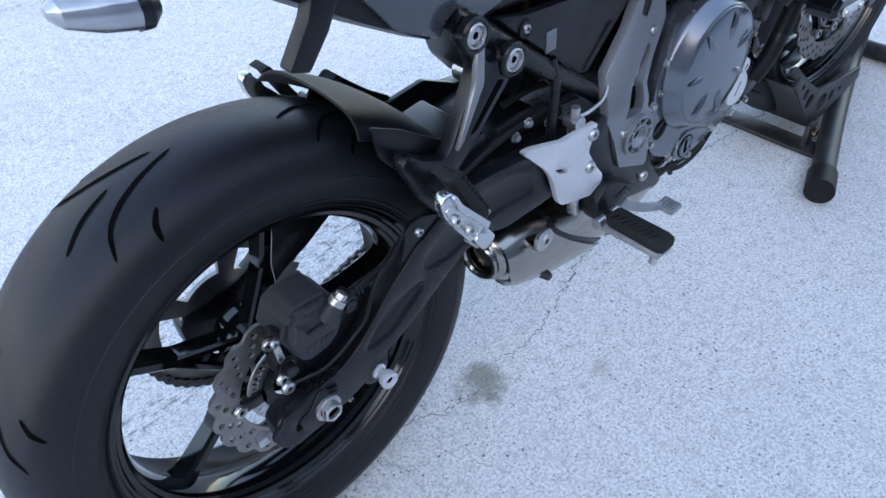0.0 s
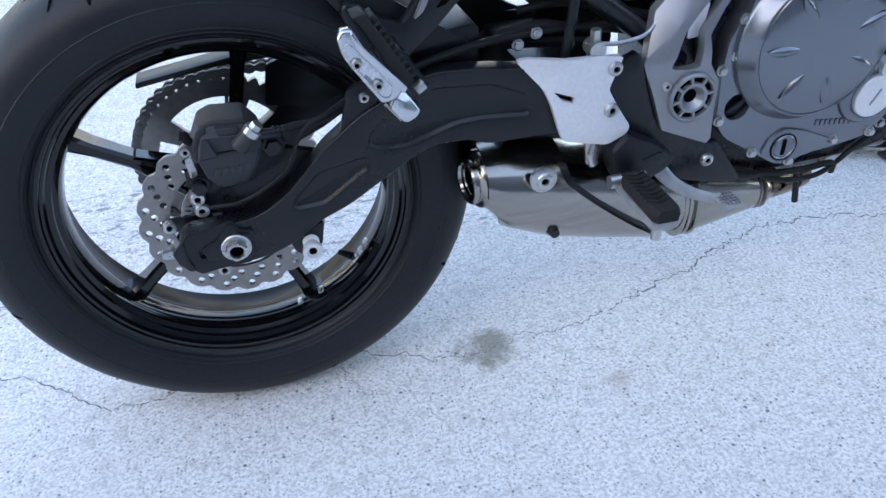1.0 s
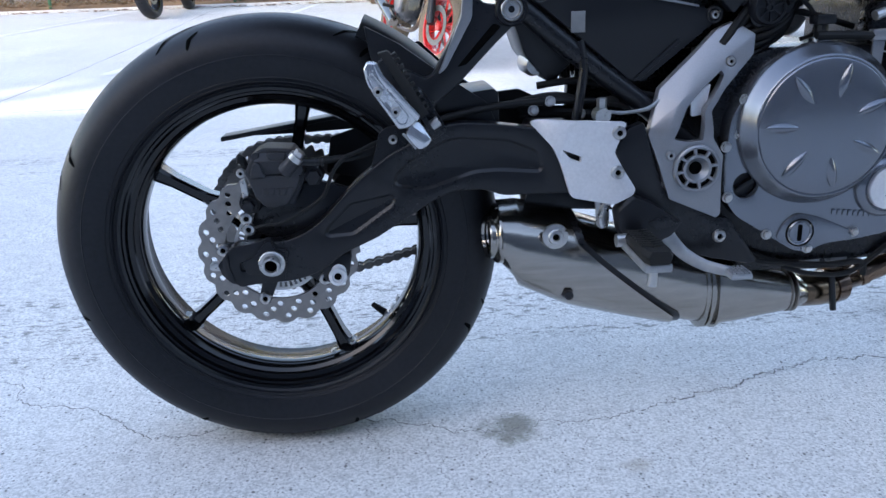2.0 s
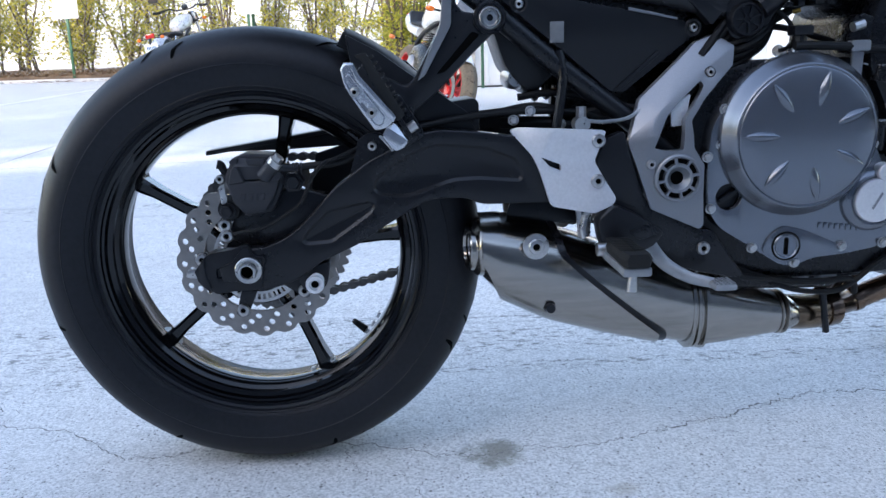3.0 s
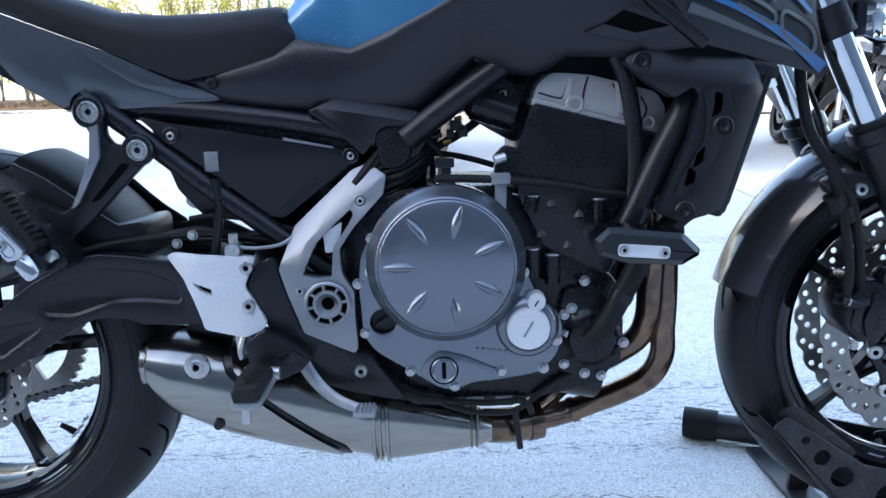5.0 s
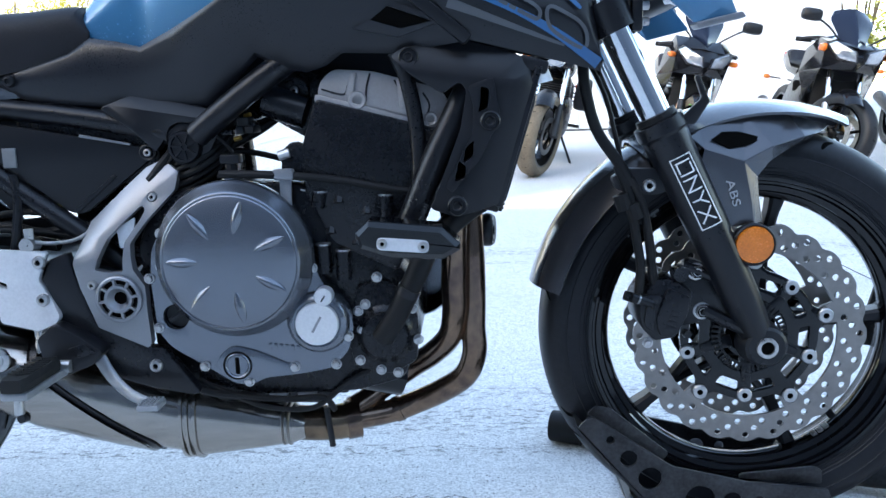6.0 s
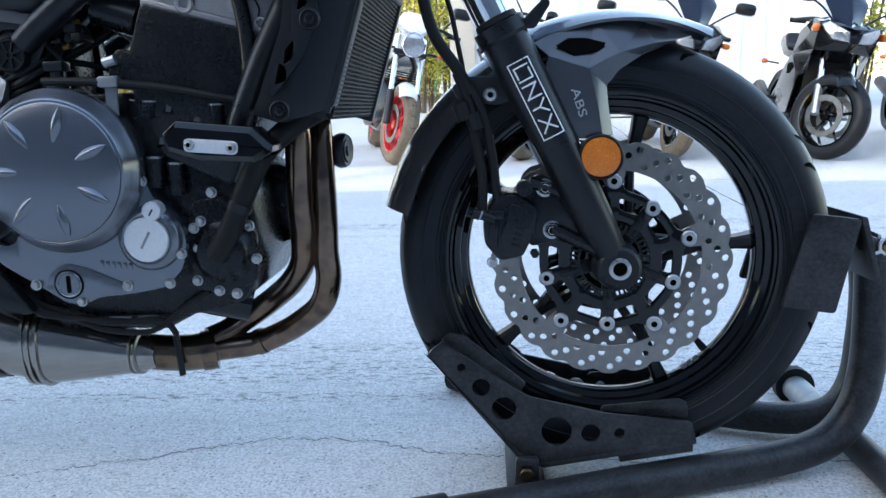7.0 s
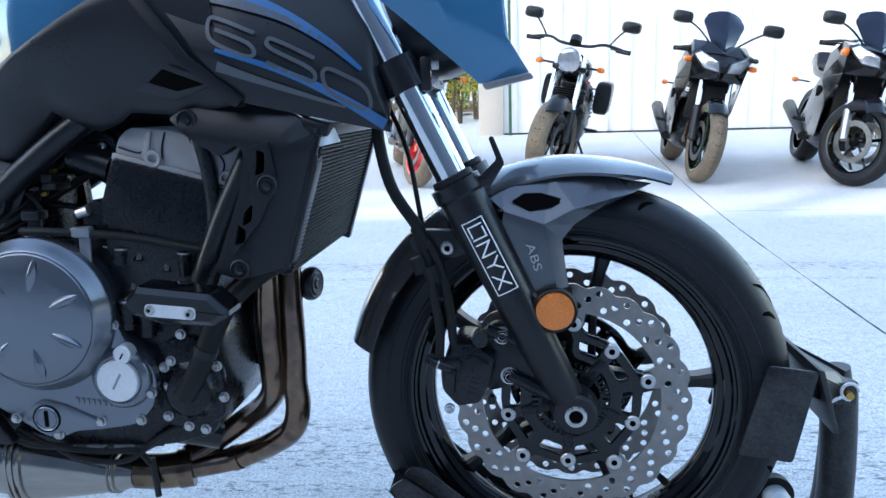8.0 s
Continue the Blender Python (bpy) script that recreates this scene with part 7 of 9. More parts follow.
def fork_leg(y, name):
    sx = tube([FT + Vector((0, y, 0)), FM + Vector((0, y, 0))], 0.0205, 24, steps=1)
    leg = part(name, sx, CHROME, bike, "chrome fork leg in a satin black slider")
    low = bmesh.new()
    rows = [(0.0, 0.0235), (0.002, 0.0325), (0.018, 0.0330), (0.022, 0.0300), (0.060, 0.0292), (0.200, 0.0262), (0.260, 0.0250), (0.295, 0.0235), (0.322, 0.0215), (0.345, 0.0150)]
    u = Vector((0, 1, 0))
    w = fd.cross(u)
    inward = -1 if y > 0 else 1
    loft([[FM + fd * s + Vector((0, y + inward * step([(0.0, 0.0), (0.22, 0.0), (0.30, 0.010), (0.33, 0.016), (0.35, 0.016)], s), 0)) + r * (math.cos(2 * math.pi * k / 28) * u + math.sin(2 * math.pi * k / 28) * w) for k in range(28)] for s, r in rows], low)
    part("slider", low, SATIN, leg)
    part("dust_seal", loft([[FM + fd * s + Vector((0, y, 0)) + r * (math.cos(2 * math.pi * k / 28) * u + math.sin(2 * math.pi * k / 28) * w) for k in range(28)] for s, r in ((-0.008, 0.021), (-0.007, 0.026), (0.0, 0.027), (0.002, 0.0235))]), HOSE, leg)
    part("axle_boss", lathe([(y + inward * d, r) for d, r in ((-0.006, 0.0), (-0.006, 0.024), (-0.003, 0.028), (0.030, 0.032), (0.032, 0.028), (0.032, 0))], FX, FZ, 36), SATIN, leg)
    return leg


legR = fork_leg(-FORKY, "fork_leg")
fork_leg(FORKY, "fork_leg")
axle = lathe([(-0.102, 0.0145), (-0.1085, 0.0140), (-0.1090, 0.0132), (-0.1090, 0.0092), (-0.100, 0.0092), (-0.100, 0.0)], FX, FZ, 30)
part("front_axle", axle, STEEL, legR, "zinc hollow front axle end")
bolts(mesh_of(lathe([(-0.1062, 0.0095), (-0.1062, 0.0)], 0, 0, 6), RECESSDARK, "socket_mesh"), [(FX, 0, FZ)], legR, "socket")
# triple clamp, upper clamp ring, cowl stays
clamp = part("lower_clamp", loft([[FT + (FM - FT) * s + Vector((dx, y, 0)) for y, dx in ((-0.118, 0.0), (-0.108, 0.026), (0.108, 0.026), (0.118, 0.0), (0.108, -0.026), (-0.108, -0.026))] for s in (0.38, 0.50)]), SATIN, bike, "black fork clamp with pinch bolts")
part("steering_head", tube([(1.075, 0, 0.880), (1.150, 0, 0.720)], 0.032, 20, steps=1), SATIN, clamp)
for y in (-FORKY, FORKY):
    part("clamp_collar", tube([FT + (FM - FT) * s + Vector((0, y, 0)) for s in (0.36, 0.52)], 0.0265, 24, steps=1), SATIN, clamp)
part("clamp_ear", box(1.226, 1.240, -0.116, -0.100, 0.738, 0.780, 0.004), SATIN, clamp)
for dz in (-0.009, 0.010):
    part("pinch_bolt", tube([(1.238, -0.108, 0.759 + dz), (1.248, -0.108, 0.759 + dz)], 0.0052, 8, steps=1), STEEL, clamp)
part("hose_guide", plate(rounded([(1.284, 0.622), (1.300, 0.640), (1.316, 0.655), (1.306, 0.682), (1.312, 0.684), (1.326, 0.650), (1.308, 0.622)], 0.003, 2), -0.112, -0.104, 0.002), SATIN, legR)


def cowl(rows, name, label):
    return skin(rows, BLUE, name, label)


hc = cowl([[(1.150, -0.150, 0.900), (1.230, -0.160, 0.905), (1.320, -0.135, 0.900)], [(1.180, -0.148, 0.845), (1.255, -0.156, 0.835), (1.330, -0.130, 0.800)], [(1.232, -0.130, 0.805), (1.298, -0.130, 0.744), (1.357, -0.110, 0.757)]], "headlight_cowl", "blue headlight cowl")
part("far_cheek", skin([[(1.150, 0.150, 0.900), (1.230, 0.160, 0.905), (1.320, 0.135, 0.900)], [(1.180, 0.148, 0.845), (1.255, 0.156, 0.835), (1.330, 0.130, 0.800)], [(1.232, 0.130, 0.805), (1.298, 0.130, 0.744), (1.357, 0.110, 0.757)]], BLUE, "tmp_skin", "").data, None, hc)
bpy.data.objects.remove([o for o in bike.children if o.name.startswith("tmp_skin")][0])
part("headlamp", loft([oval(x, -w, w, z0, z1, 3, 28) for x, w, z0, z1 in ((1.24, 0.10, 0.780, 0.900), (1.28, 0.110, 0.772, 0.895), (1.310, 0.095, 0.778, 0.880), (1.320, 0.07, 0.790, 0.850))]), LENS, hc)
part("lower_lip", plate(rounded([(1.300, 0.745), (1.357, 0.757), (1.362, 0.750), (1.305, 0.738)], 0.002, 2), -0.128, -0.100, 0.002), FRAMEGREY, hc)
for i, (x, z) in enumerate([(1.215, 0.815), (1.195, 0.835), (1.235, 0.795)]):
    part("stay", tube([(x, -0.05, z), (x + 0.03, -0.11, z - 0.01)], 0.006, 8), SATIN, hc)
for pts, r in (([(1.060, -0.060, 0.860), (1.130, -0.080, 0.800), (1.165, -0.09, 0.740), (1.170, -0.098, 0.680), (1.185, -0.100, 0.620), (1.216, -0.104, 0.572), (1.228, -0.106, 0.545)], 0.0075), ([(1.140, -0.010, 0.780), (1.195, -0.06, 0.680), (1.215, -0.085, 0.600), (1.222, -0.095, 0.555)], 0.0032), ([(1.080, -0.05, 0.83), (1.15, -0.07, 0.79), (1.20, -0.06, 0.80)], 0.006), ([(1.09, 0.02, 0.80), (1.16, 0.0, 0.76), (1.23, 0.03, 0.80)], 0.007)):
    part("control_hose", tube(pts, r, 12), HOSE, bike)

# front mudguard: a gloss shell at the back, a graphite creased beak at the front
def mud(u, v, a0, a1, w0, w1, r0, drop):
    a = radians(a0 + (a1 - a0) * u)
    s = 2 * v - 1
    w = w0 + (w1 - w0) * u
    r = r0 - drop * abs(s) ** 2.6
    return (FX + r * math.cos(a), s * w, FZ + r * math.sin(a))


mudguard = part("front_mudguard", solid(grid(lambda u, v: mud(u, v, 166, 108, 0.064, 0.078, 0.317, 0.038), 26, 18), 0.003), DARKPAINT, bike, "dark graphite gloss front mudguard", angle=50)


def beak(u, v):
    a = radians(122 - 56 * u)
    s = 2 * v - 1
    w = (0.082 - 0.004 * u) * (1 - max(0, u - 0.72) / 0.28 * 0.72)
    r = 0.325 + 0.004 * math.sin(math.pi * u) + 0.012 * max(0, u - 0.7) - 0.026 * abs(s) ** 1.8 * (1 - 0.5 * u)
    return (FX + r * math.cos(a), s * w, FZ + r * math.sin(a))


part("beak", solid(grid(beak, 24, 16), 0.004), GREYPAINT, mudguard, "graphite creased beak", angle=50)
# facets of the cheek: top slope, side, front bevel, underside of the beak
CP = {"a": (1.306, -0.098, 0.606), "b": (1.321, -0.085, 0.614), "c": (1.352, -0.074, 0.626), "d": (1.382, -0.068, 0.634), "e": (1.415, -0.064, 0.635), "f": (1.446, -0.060, 0.630), "g": (1.482, -0.046, 0.622), "h": (1.516, -0.022, 0.615),
      "i": (1.324, -0.101, 0.590), "j": (1.374, -0.105, 0.573), "k": (1.412, -0.101, 0.592), "l": (1.456, -0.088, 0.603), "m": (1.486, -0.066, 0.607),
      "n": (1.441, -0.082, 0.588), "o": (1.413, -0.088, 0.571), "p": (1.397, -0.092, 0.552), "q": (1.400, -0.090, 0.526), "r": (1.405, -0.092, 0.492), "s": (1.390, -0.103, 0.490), "t": (1.385, -0.105, 0.522),
      "u": (1.348, -0.099, 0.488), "v": (1.330, -0.099, 0.533), "w": (1.318, -0.099, 0.568)}
FACETS = ["abi", "bcji", "cdj", "dkj", "dek", "efk", "flk", "fgl", "gml", "ghm", "jko", "kno", "kln", "lmn", "jop", "jpqt", "tqrs", "ijw", "wjtv", "vtsu"]


def cheek_mesh(side):
    b = bmesh.new()
    vs = {k: b.verts.new((x, y * side, z)) for k, (x, y, z) in CP.items()}
    for f in FACETS:
        b.faces.new([vs[k] for k in f])
    bmesh.ops.recalc_face_normals(b, faces=b.faces)
    solid(b, 0.004 * side)
    return bevelled(b, 0.0012, 2, 8)


cheek = part("mudguard_cheek", cheek_mesh(1), GREYPAINT, bike, "graphite creased mudguard cheek with a dark slot", angle=14)
part("far_cheek", cheek_mesh(-1), GREYPAINT, cheek, angle=14)
# the slot's shade is a near-black sheet on the cheek
slot = bmesh.new()
ring_o = [slot.verts.new(p) for p in ((1.334, -0.0962, 0.602), (1.349, -0.0880, 0.611), (1.370, -0.0868, 0.611), (1.402, -0.0905, 0.602), (1.384, -0.0960, 0.595), (1.356, -0.0985, 0.590))]
slot.faces.new(ring_o)
part("slot", solid(slot, 0.0016), RECESSDARK, cheek, "dark slot in the cheek", angle=20)


def on_side(cx, y, cz, angle):
    """A pose for writing on a surface that faces -y, turned by angle."""
    return Matrix.Translation((cx, y, cz)) @ Matrix.Rotation(radians(90), 4, "X") @ Matrix.Rotation(radians(angle), 4, "Z")


lettering("ABS", 0.0150, DECALGREY, cheek, on_side(1.3605, -0.1062, 0.533, -72), "model_lettering", wide=1.45)
refl = part("side_reflector", lathe([(-0.108, 0.0280), (-0.117, 0.0280), (-0.119, 0.0262), (-0.118, 0.0245)], 1.3865, 0.4665, 40), PLASTIC, bike, "round amber side reflector")
part("lens", lathe([(-0.116, 0.0248), (-0.1205, 0.0235), (-0.1215, 0.0)], 1.3865, 0.4665, 40), AMBER, refl, "amber reflector lens")
# white framed decal on the slider
mid_d = FM + fd * 0.101
ang = math.degrees(math.atan2(fd.z, fd.x))
dec = on_side(mid_d.x, -FORKY - 0.0297, mid_d.z, ang)
def decal_bar(u0, u1, v0, v1):
    """A strip of the decal frame, along and across the slider, bent to its curve."""
    b = bmesh.new()
    n = 6
    rows = []
    for i in range(n + 1):
        v = v0 + (v1 - v0) * i / n
        row = []
        for u in (u0, u1):
            p = dec @ Vector((u, v, 0))
            row.append(b.verts.new((p.x, -FORKY - math.sqrt(max(0.0, 0.0298 ** 2 - v ** 2)) + 0.0004, p.z)))
        rows.append(row)
    for p, q in zip(rows, rows[1:]):
        b.faces.new((p[0], p[1], q[1], q[0]))
    return b


for k, (u0, u1, v0, v1) in enumerate(((-0.050, 0.050, 0.0125, 0.0140), (-0.050, 0.050, -0.0140, -0.0125), (-0.050, -0.0485, -0.0140, 0.0140), (0.0485, 0.050, -0.0140, 0.0140))):
    part("decal_frame", decal_bar(u0, u1, v0, v1), DECAL, legR)
# squared letters, stroke by stroke, bent to the slider
def decal_stroke(p, q, wide=0.0021):
    b = bmesh.new()
    d = Vector((q[0] - p[0], q[1] - p[1])).normalized() * wide / 2
    rows = []
    for i in range(5):
        c = Vector(p) + (Vector(q) - Vector(p)) * i / 4
        if i in (0, 4):
            c = c + d * (-1 if i == 0 else 1)
        row = []
        for k in (-1, 1):
            u, v = c.x - k * d.y, c.y + k * d.x
            w = dec @ Vector((u, v, 0))
            row.append(b.verts.new((w.x, -FORKY - math.sqrt(max(0.0, 0.0300 ** 2 - v ** 2)) + 0.0004, w.z)))
        rows.append(row)
    for a, c in zip(rows, rows[1:]):
        b.faces.new((a[0], a[1], c[1], c[0]))
    part("decal_letter", b, DECAL, legR)


for x0, strokes in ((-0.0425, (((0.0, 0.0085), (0.0, -0.0085)), ((0.0, -0.0085), (0.0130, -0.0085)), ((0.0050, 0.0085), (0.0170, 0.0085)), ((0.0170, 0.0085), (0.0170, -0.0085)))),
                    (-0.0185, (((0.0, -0.0085), (0.0, 0.0085)), ((0.0, 0.0085), (0.0160, -0.0085)), ((0.0160, -0.0085), (0.0160, 0.0085)))),
                    (0.0030, (((0.0, 0.0085), (0.0080, 0.0)), ((0.0160, 0.0085), (0.0080, 0.0)), ((0.0080, 0.0), (0.0080, -0.0085)))),
                    (0.0245, (((0.0, 0.0085), (0.0170, -0.0085)), ((0.0, -0.0085), (0.0170, 0.0085))))):
    for p, q in strokes:
        decal_stroke((x0 + p[0], p[1]), (x0 + q[0], q[1]))

# front discs, carriers, caliper, hoses
for s, y in ((-1, -0.0525), (1, 0.0480)):
    petal_disc(FX, FZ, y, 0.1600, 0.1210, 24, [(0.1505, 0.05), (0.1405, 0.38), (0.1305, 0.72)], "brake_disc", front_wheel, hole=0.0048)
    tabs = bmesh.new()
    out = []
    for i in range(100):
        a = 2 * math.pi * i / 100
        ph = (a - radians(16)) * 5 / (2 * math.pi)
        k = abs(ph - round(ph))
        r = 0.0945 + 0.019 * max(0, 1 - k * 7)
        out.append((FX + r * math.cos(a), FZ + r * math.sin(a)))
    hs = [circle(FX, FZ, 0.052, 40)]
    for i in range(10):
        a = radians(16 + 36 * i + 18)
        c, sn = math.cos(a), math.sin(a)
        hs.append([(FX + u * c - v * sn, FZ + u * sn + v * c) for u, v in rounded([(0.068, -0.013), (0.082, -0.017), (0.082, 0.017), (0.068, 0.013)], 0.003, 2)])
    part("disc_carrier", plate(out, y - 0.003, y + 0.006, 0.001, hs), GLOSS, front_wheel)
    part("disc_inner", lathe([(y - 0.002, 0.059), (y - 0.002, 0.051), (y + 0.004, 0.051), (y + 0.004, 0.059)], FX, FZ, 40, close=True), SATIN, front_wheel)
    # tabs that join the carrier and the steel ring
    for i in range(5):
        a = radians(16 + 72 * i)
        c, sn = math.cos(a), math.sin(a)
        part("disc_tab", plate([(FX + u * c - v * sn, FZ + u * sn + v * c) for u, v in rounded([(0.100, -0.012), (0.1255, -0.016), (0.1255, 0.016), (0.100, 0.012)], 0.004, 2)], y + 0.0002, y + 0.0046, 0), DISC, front_wheel)
    if s < 0:
        bolts(mesh_of(lathe([(0.002, 0.0105), (-0.003, 0.0105), (-0.0042, 0.0090), (-0.0042, 0.0042), (-0.001, 0.004), (-0.001, 0)], 0, 0, 20), STEEL, "button_mesh", socket=0.0042), [(FX + r * math.cos(radians(t)), y - 0.003, FZ + r * math.sin(radians(t))) for r, t0 in ((0.1060, 16), (0.0880, -20)) for t in range(t0, t0 + 360, 72)], front_wheel, "disc_bolt")
hubf = bmesh.new()
for i in range(5):
    a = radians(52 + 72 * i)
    c, sn = math.cos(a), math.sin(a)
    plate([(FX + u * c - v * sn, FZ + u * sn + v * c) for u, v in rounded([(0.025, -0.010), (0.070, -0.006), (0.070, 0.006), (0.025, 0.010)], 0.003, 2)], -0.058, -0.044, 0.002, bm=hubf)
part("hub_web", hubf, SATIN, front_wheel)
srf = lathe([(-0.0600, 0.040), (-0.0600, 0.043), (-0.0570, 0.043), (-0.0570, 0.040)], FX, FZ, 40, close=True)
for i in range(44):
    a = 2 * math.pi * i / 44
    c, s = math.cos(a), math.sin(a)
    plate([(FX + u * c - v * s, FZ + u * s + v * c) for u, v in ((0.042, -0.0014), (0.052, -0.0016), (0.052, 0.0016), (0.042, 0.0014))], -0.0598, -0.0572, 0, bm=srf)
part("sensor_ring", srf, ENGINE, front_wheel)

FC = [(1.241, 0.384), (1.247, 0.404), (1.263, 0.424), (1.284, 0.424), (1.311, 0.404), (1.306, 0.374), (1.291, 0.343), (1.262, 0.338), (1.243, 0.360)]
fcal = plate(rounded(FC, 0.006, 3), -0.116, -0.030, 0.006)
plate(rounded([(1.276, 0.412), (1.306, 0.400), (1.302, 0.374), (1.288, 0.348), (1.268, 0.346), (1.262, 0.370)], 0.006, 3), -0.122, -0.112, 0.004, bm=fcal)
plate(rounded([(1.246, 0.364), (1.250, 0.392), (1.262, 0.392), (1.258, 0.352)], 0.004, 2), -0.121, -0.112, 0.003, bm=fcal)
fcaliper = part("front_caliper", fcal, SATIN, bike, "matt black front brake caliper")
part("bracket_arm", tube([(1.300, -0.094, 0.436), (1.345, -0.094, 0.418), (1.372, -0.094, 0.390)], 0.008, 10), SATIN, fcaliper)
part("bracket_arm", tube([(1.329, -0.094, 0.376), (1.360, -0.094, 0.360), (1.385, -0.094, 0.348)], 0.009, 10), SATIN, fcaliper)
part("hose_union", tube([(1.230, -0.122, 0.402), (1.256, -0.122, 0.392)], 0.0058, 12, steps=1), SATIN, fcaliper)
part("union_band", tube([(1.238, -0.122, 0.3988), (1.240, -0.122, 0.398)], 0.0066, 12, steps=1), STEEL, fcaliper)
part("pin_head", lathe([(-0.112, 0.0), (-0.112, 0.0055), (-0.100, 0.006)], 1.306, 0.346, 6), SATIN, fcaliper)
part("caliper_bracket", plate(rounded([(1.290, 0.428), (1.312, 0.446), (1.336, 0.436), (1.352, 0.410), (1.378, 0.356), (1.345, 0.362), (1.300, 0.352), (1.296, 0.390)], 0.008, 3), -0.092, -0.074, 0.003), SATIN, fcaliper)
bolts(mesh_of(hex_bolt(0.0090, 0.008, 1.3), STEEL, "caliper_bolt_mesh", socket=0.0042), [(1.320, -0.093, 0.428), (1.329, -0.093, 0.374)], fcaliper, "caliper_bolt")
part("pad_pin", lathe([(-0.122, 0.0), (-0.122, 0.010), (-0.100, 0.010)], 1.293, 0.430, 18), SATIN, fcaliper)
part("banjo_block", box(1.232, 1.268, -0.124, -0.104, 0.392, 0.404, 0.003), SATIN, fcaliper)
bolts(BOLT, [(1.252, -0.118, 0.338)], fcaliper, "bleed_bolt")
part("banjo_bolt", tube([(1.234, -0.112, 0.398), (1.222, -0.112, 0.402)], 0.007, 8), SATIN, fcaliper)
for i in range(4):
    part("raised_mark", along((1.280, 0.356), (1.290, 0.392), [(0.007 * i, -0.006), (0.0055 + 0.007 * i, -0.006), (0.0055 + 0.007 * i, 0.006), (0.007 * i, 0.006)], -0.1226, -0.1212, 0.0004), SATIN, fcaliper)
part("brake_hose", tube([(1.212, -0.104, 0.572), (1.228, -0.108, 0.530), (1.236, -0.112, 0.480), (1.242, -0.114, 0.440), (1.240, -0.114, 0.402)], 0.0062, 10), HOSE, bike)
part("brake_hose", tube([(1.228, -0.106, 0.555), (1.244, -0.108, 0.520), (1.254, -0.110, 0.470), (1.258, -0.110, 0.430), (1.262, -0.108, 0.410)], 0.0062, 10), HOSE, bike)
part("hose_clip", plate(rounded([(1.205, 0.556), (1.224, 0.568), (1.276, 0.566), (1.284, 0.540), (1.262, 0.532), (1.212, 0.540)], 0.005, 3), -0.104, -0.086, 0.003), PLASTIC, bike)
bolts(SCREW, [(1.253, -0.105, 0.545)], bike, "clip_screw")
for i in range(2):
    part("hose_grommet", tube([(1.215 + 0.015 * i, -0.110, 0.535 - 0.012 * i), (1.222 + 0.015 * i, -0.110, 0.515 - 0.012 * i)], 0.0105, 10), HOSE, bike)
# valves and balance weights on the rims
for cx, cz, a, yy, hub in ((RX, RZ, -42, -0.02, rear_wheel), (FX, FZ, -45, -0.02, front_wheel)):
    c, s = math.cos(radians(a)), math.sin(radians(a))
    part("valve", tube([(cx + 0.187 * c, yy, cz + 0.187 * s), (cx + 0.160 * c - 0.006 * s, yy - 0.012, cz + 0.160 * s)], (0.0058, 0.0040), 10), HOSE, hub)
    for k in range(5 if cx == RX else 3):
        t = radians(a + (10 if cx == RX else -5) - (4.5 * k * (1 if k < 3 else 2.2) if cx == RX else 3.0 * k))
        part("balance_weight", along((cx + 0.1885 * math.cos(t), cz + 0.1885 * math.sin(t)), (cx + 0.1885 * math.cos(t) - math.sin(t), cz + 0.1885 * math.sin(t) + math.cos(t)), rounded([(-0.0042, -0.001), (0.0042, -0.001), (0.0042, 0.0028), (-0.0042, 0.0028)], 0.001, 1), -0.036, -0.024, 0.0008), STEEL if cx == RX else CHAIN, hub)

# ---------------------------------------------------------------- wheel chock
chock = thing("wheel_chock", "scuffed black steel wheel chock holding the front tyre", "wheel chock", at=(1.45, 0.05, 0))


def chock_part(name, bm, mat=CHOCK, label="", parent=None):
    ob = part(name, bm, mat, parent or chock, label)
    if parent is None:
        ob.location = (-1.45, -0.05, 0)
    return ob


CRA = [(1.164, 0.208), (1.170, 0.216), (1.184, 0.226), (1.296, 0.150), (1.400, 0.126), (1.512, 0.114), (1.519, 0.088), (1.318, 0.054), (1.282, 0.064)]
HOLES = [circle(1.209, 0.191, 0.0058, 14), circle(1.235, 0.163, 0.0122, 20), circle(1.265, 0.133, 0.0165, 24), circle(1.335, 0.101, 0.0205, 26), circle(1.380, 0.098, 0.0130, 20), circle(1.418, 0.098, 0.0072, 14)]
cradle = chock_part("cradle", plate(rounded(CRA, 0.004, 2), -0.094, -0.089, 0.0012, HOLES), label="tilting cradle with round lightening holes")
chock_part("side_plate", plate(rounded(CRA, 0.004, 2), 0.089, 0.094, 0.0012, HOLES), parent=cradle)
chock_part("floor_plate", plate([(1.164, 0.208), (1.170, 0.203), (1.286, 0.060), (1.318, 0.049), (1.519, 0.083), (1.519, 0.090), (1.318, 0.056), (1.290, 0.066)], -0.0945, 0.0945, 0.0012), parent=cradle)
for s in (-1, 1):
    chock_part("tyre_cheek", plate(rounded([(1.180, 0.220), (1.192, 0.232), (1.213, 0.228), (1.296, 0.160), (1.288, 0.148)], 0.004, 2), min(s * 0.066, s * 0.070), max(s * 0.066, s * 0.070), 0.001), parent=cradle)
    chock_part("tyre_cheek", plate(rounded([(1.395, 0.120), (1.398, 0.127), (1.502, 0.137), (1.512, 0.131), (1.513, 0.110)], 0.004, 2), min(s * 0.066, s * 0.070), max(s * 0.066, s * 0.070), 0.001), parent=cradle)
chock_part("under_lip", plate([(1.420, 0.075), (1.516, 0.088), (1.516, 0.070), (1.420, 0.055)], -0.090, 0.090, 0.001), parent=cradle)
chock_part("pivot_lug", plate(rounded([(1.276, 0.012), (1.312, 0.012), (1.310, 0.068), (1.280, 0.068)], 0.004, 2), -0.108, -0.096, 0.002))
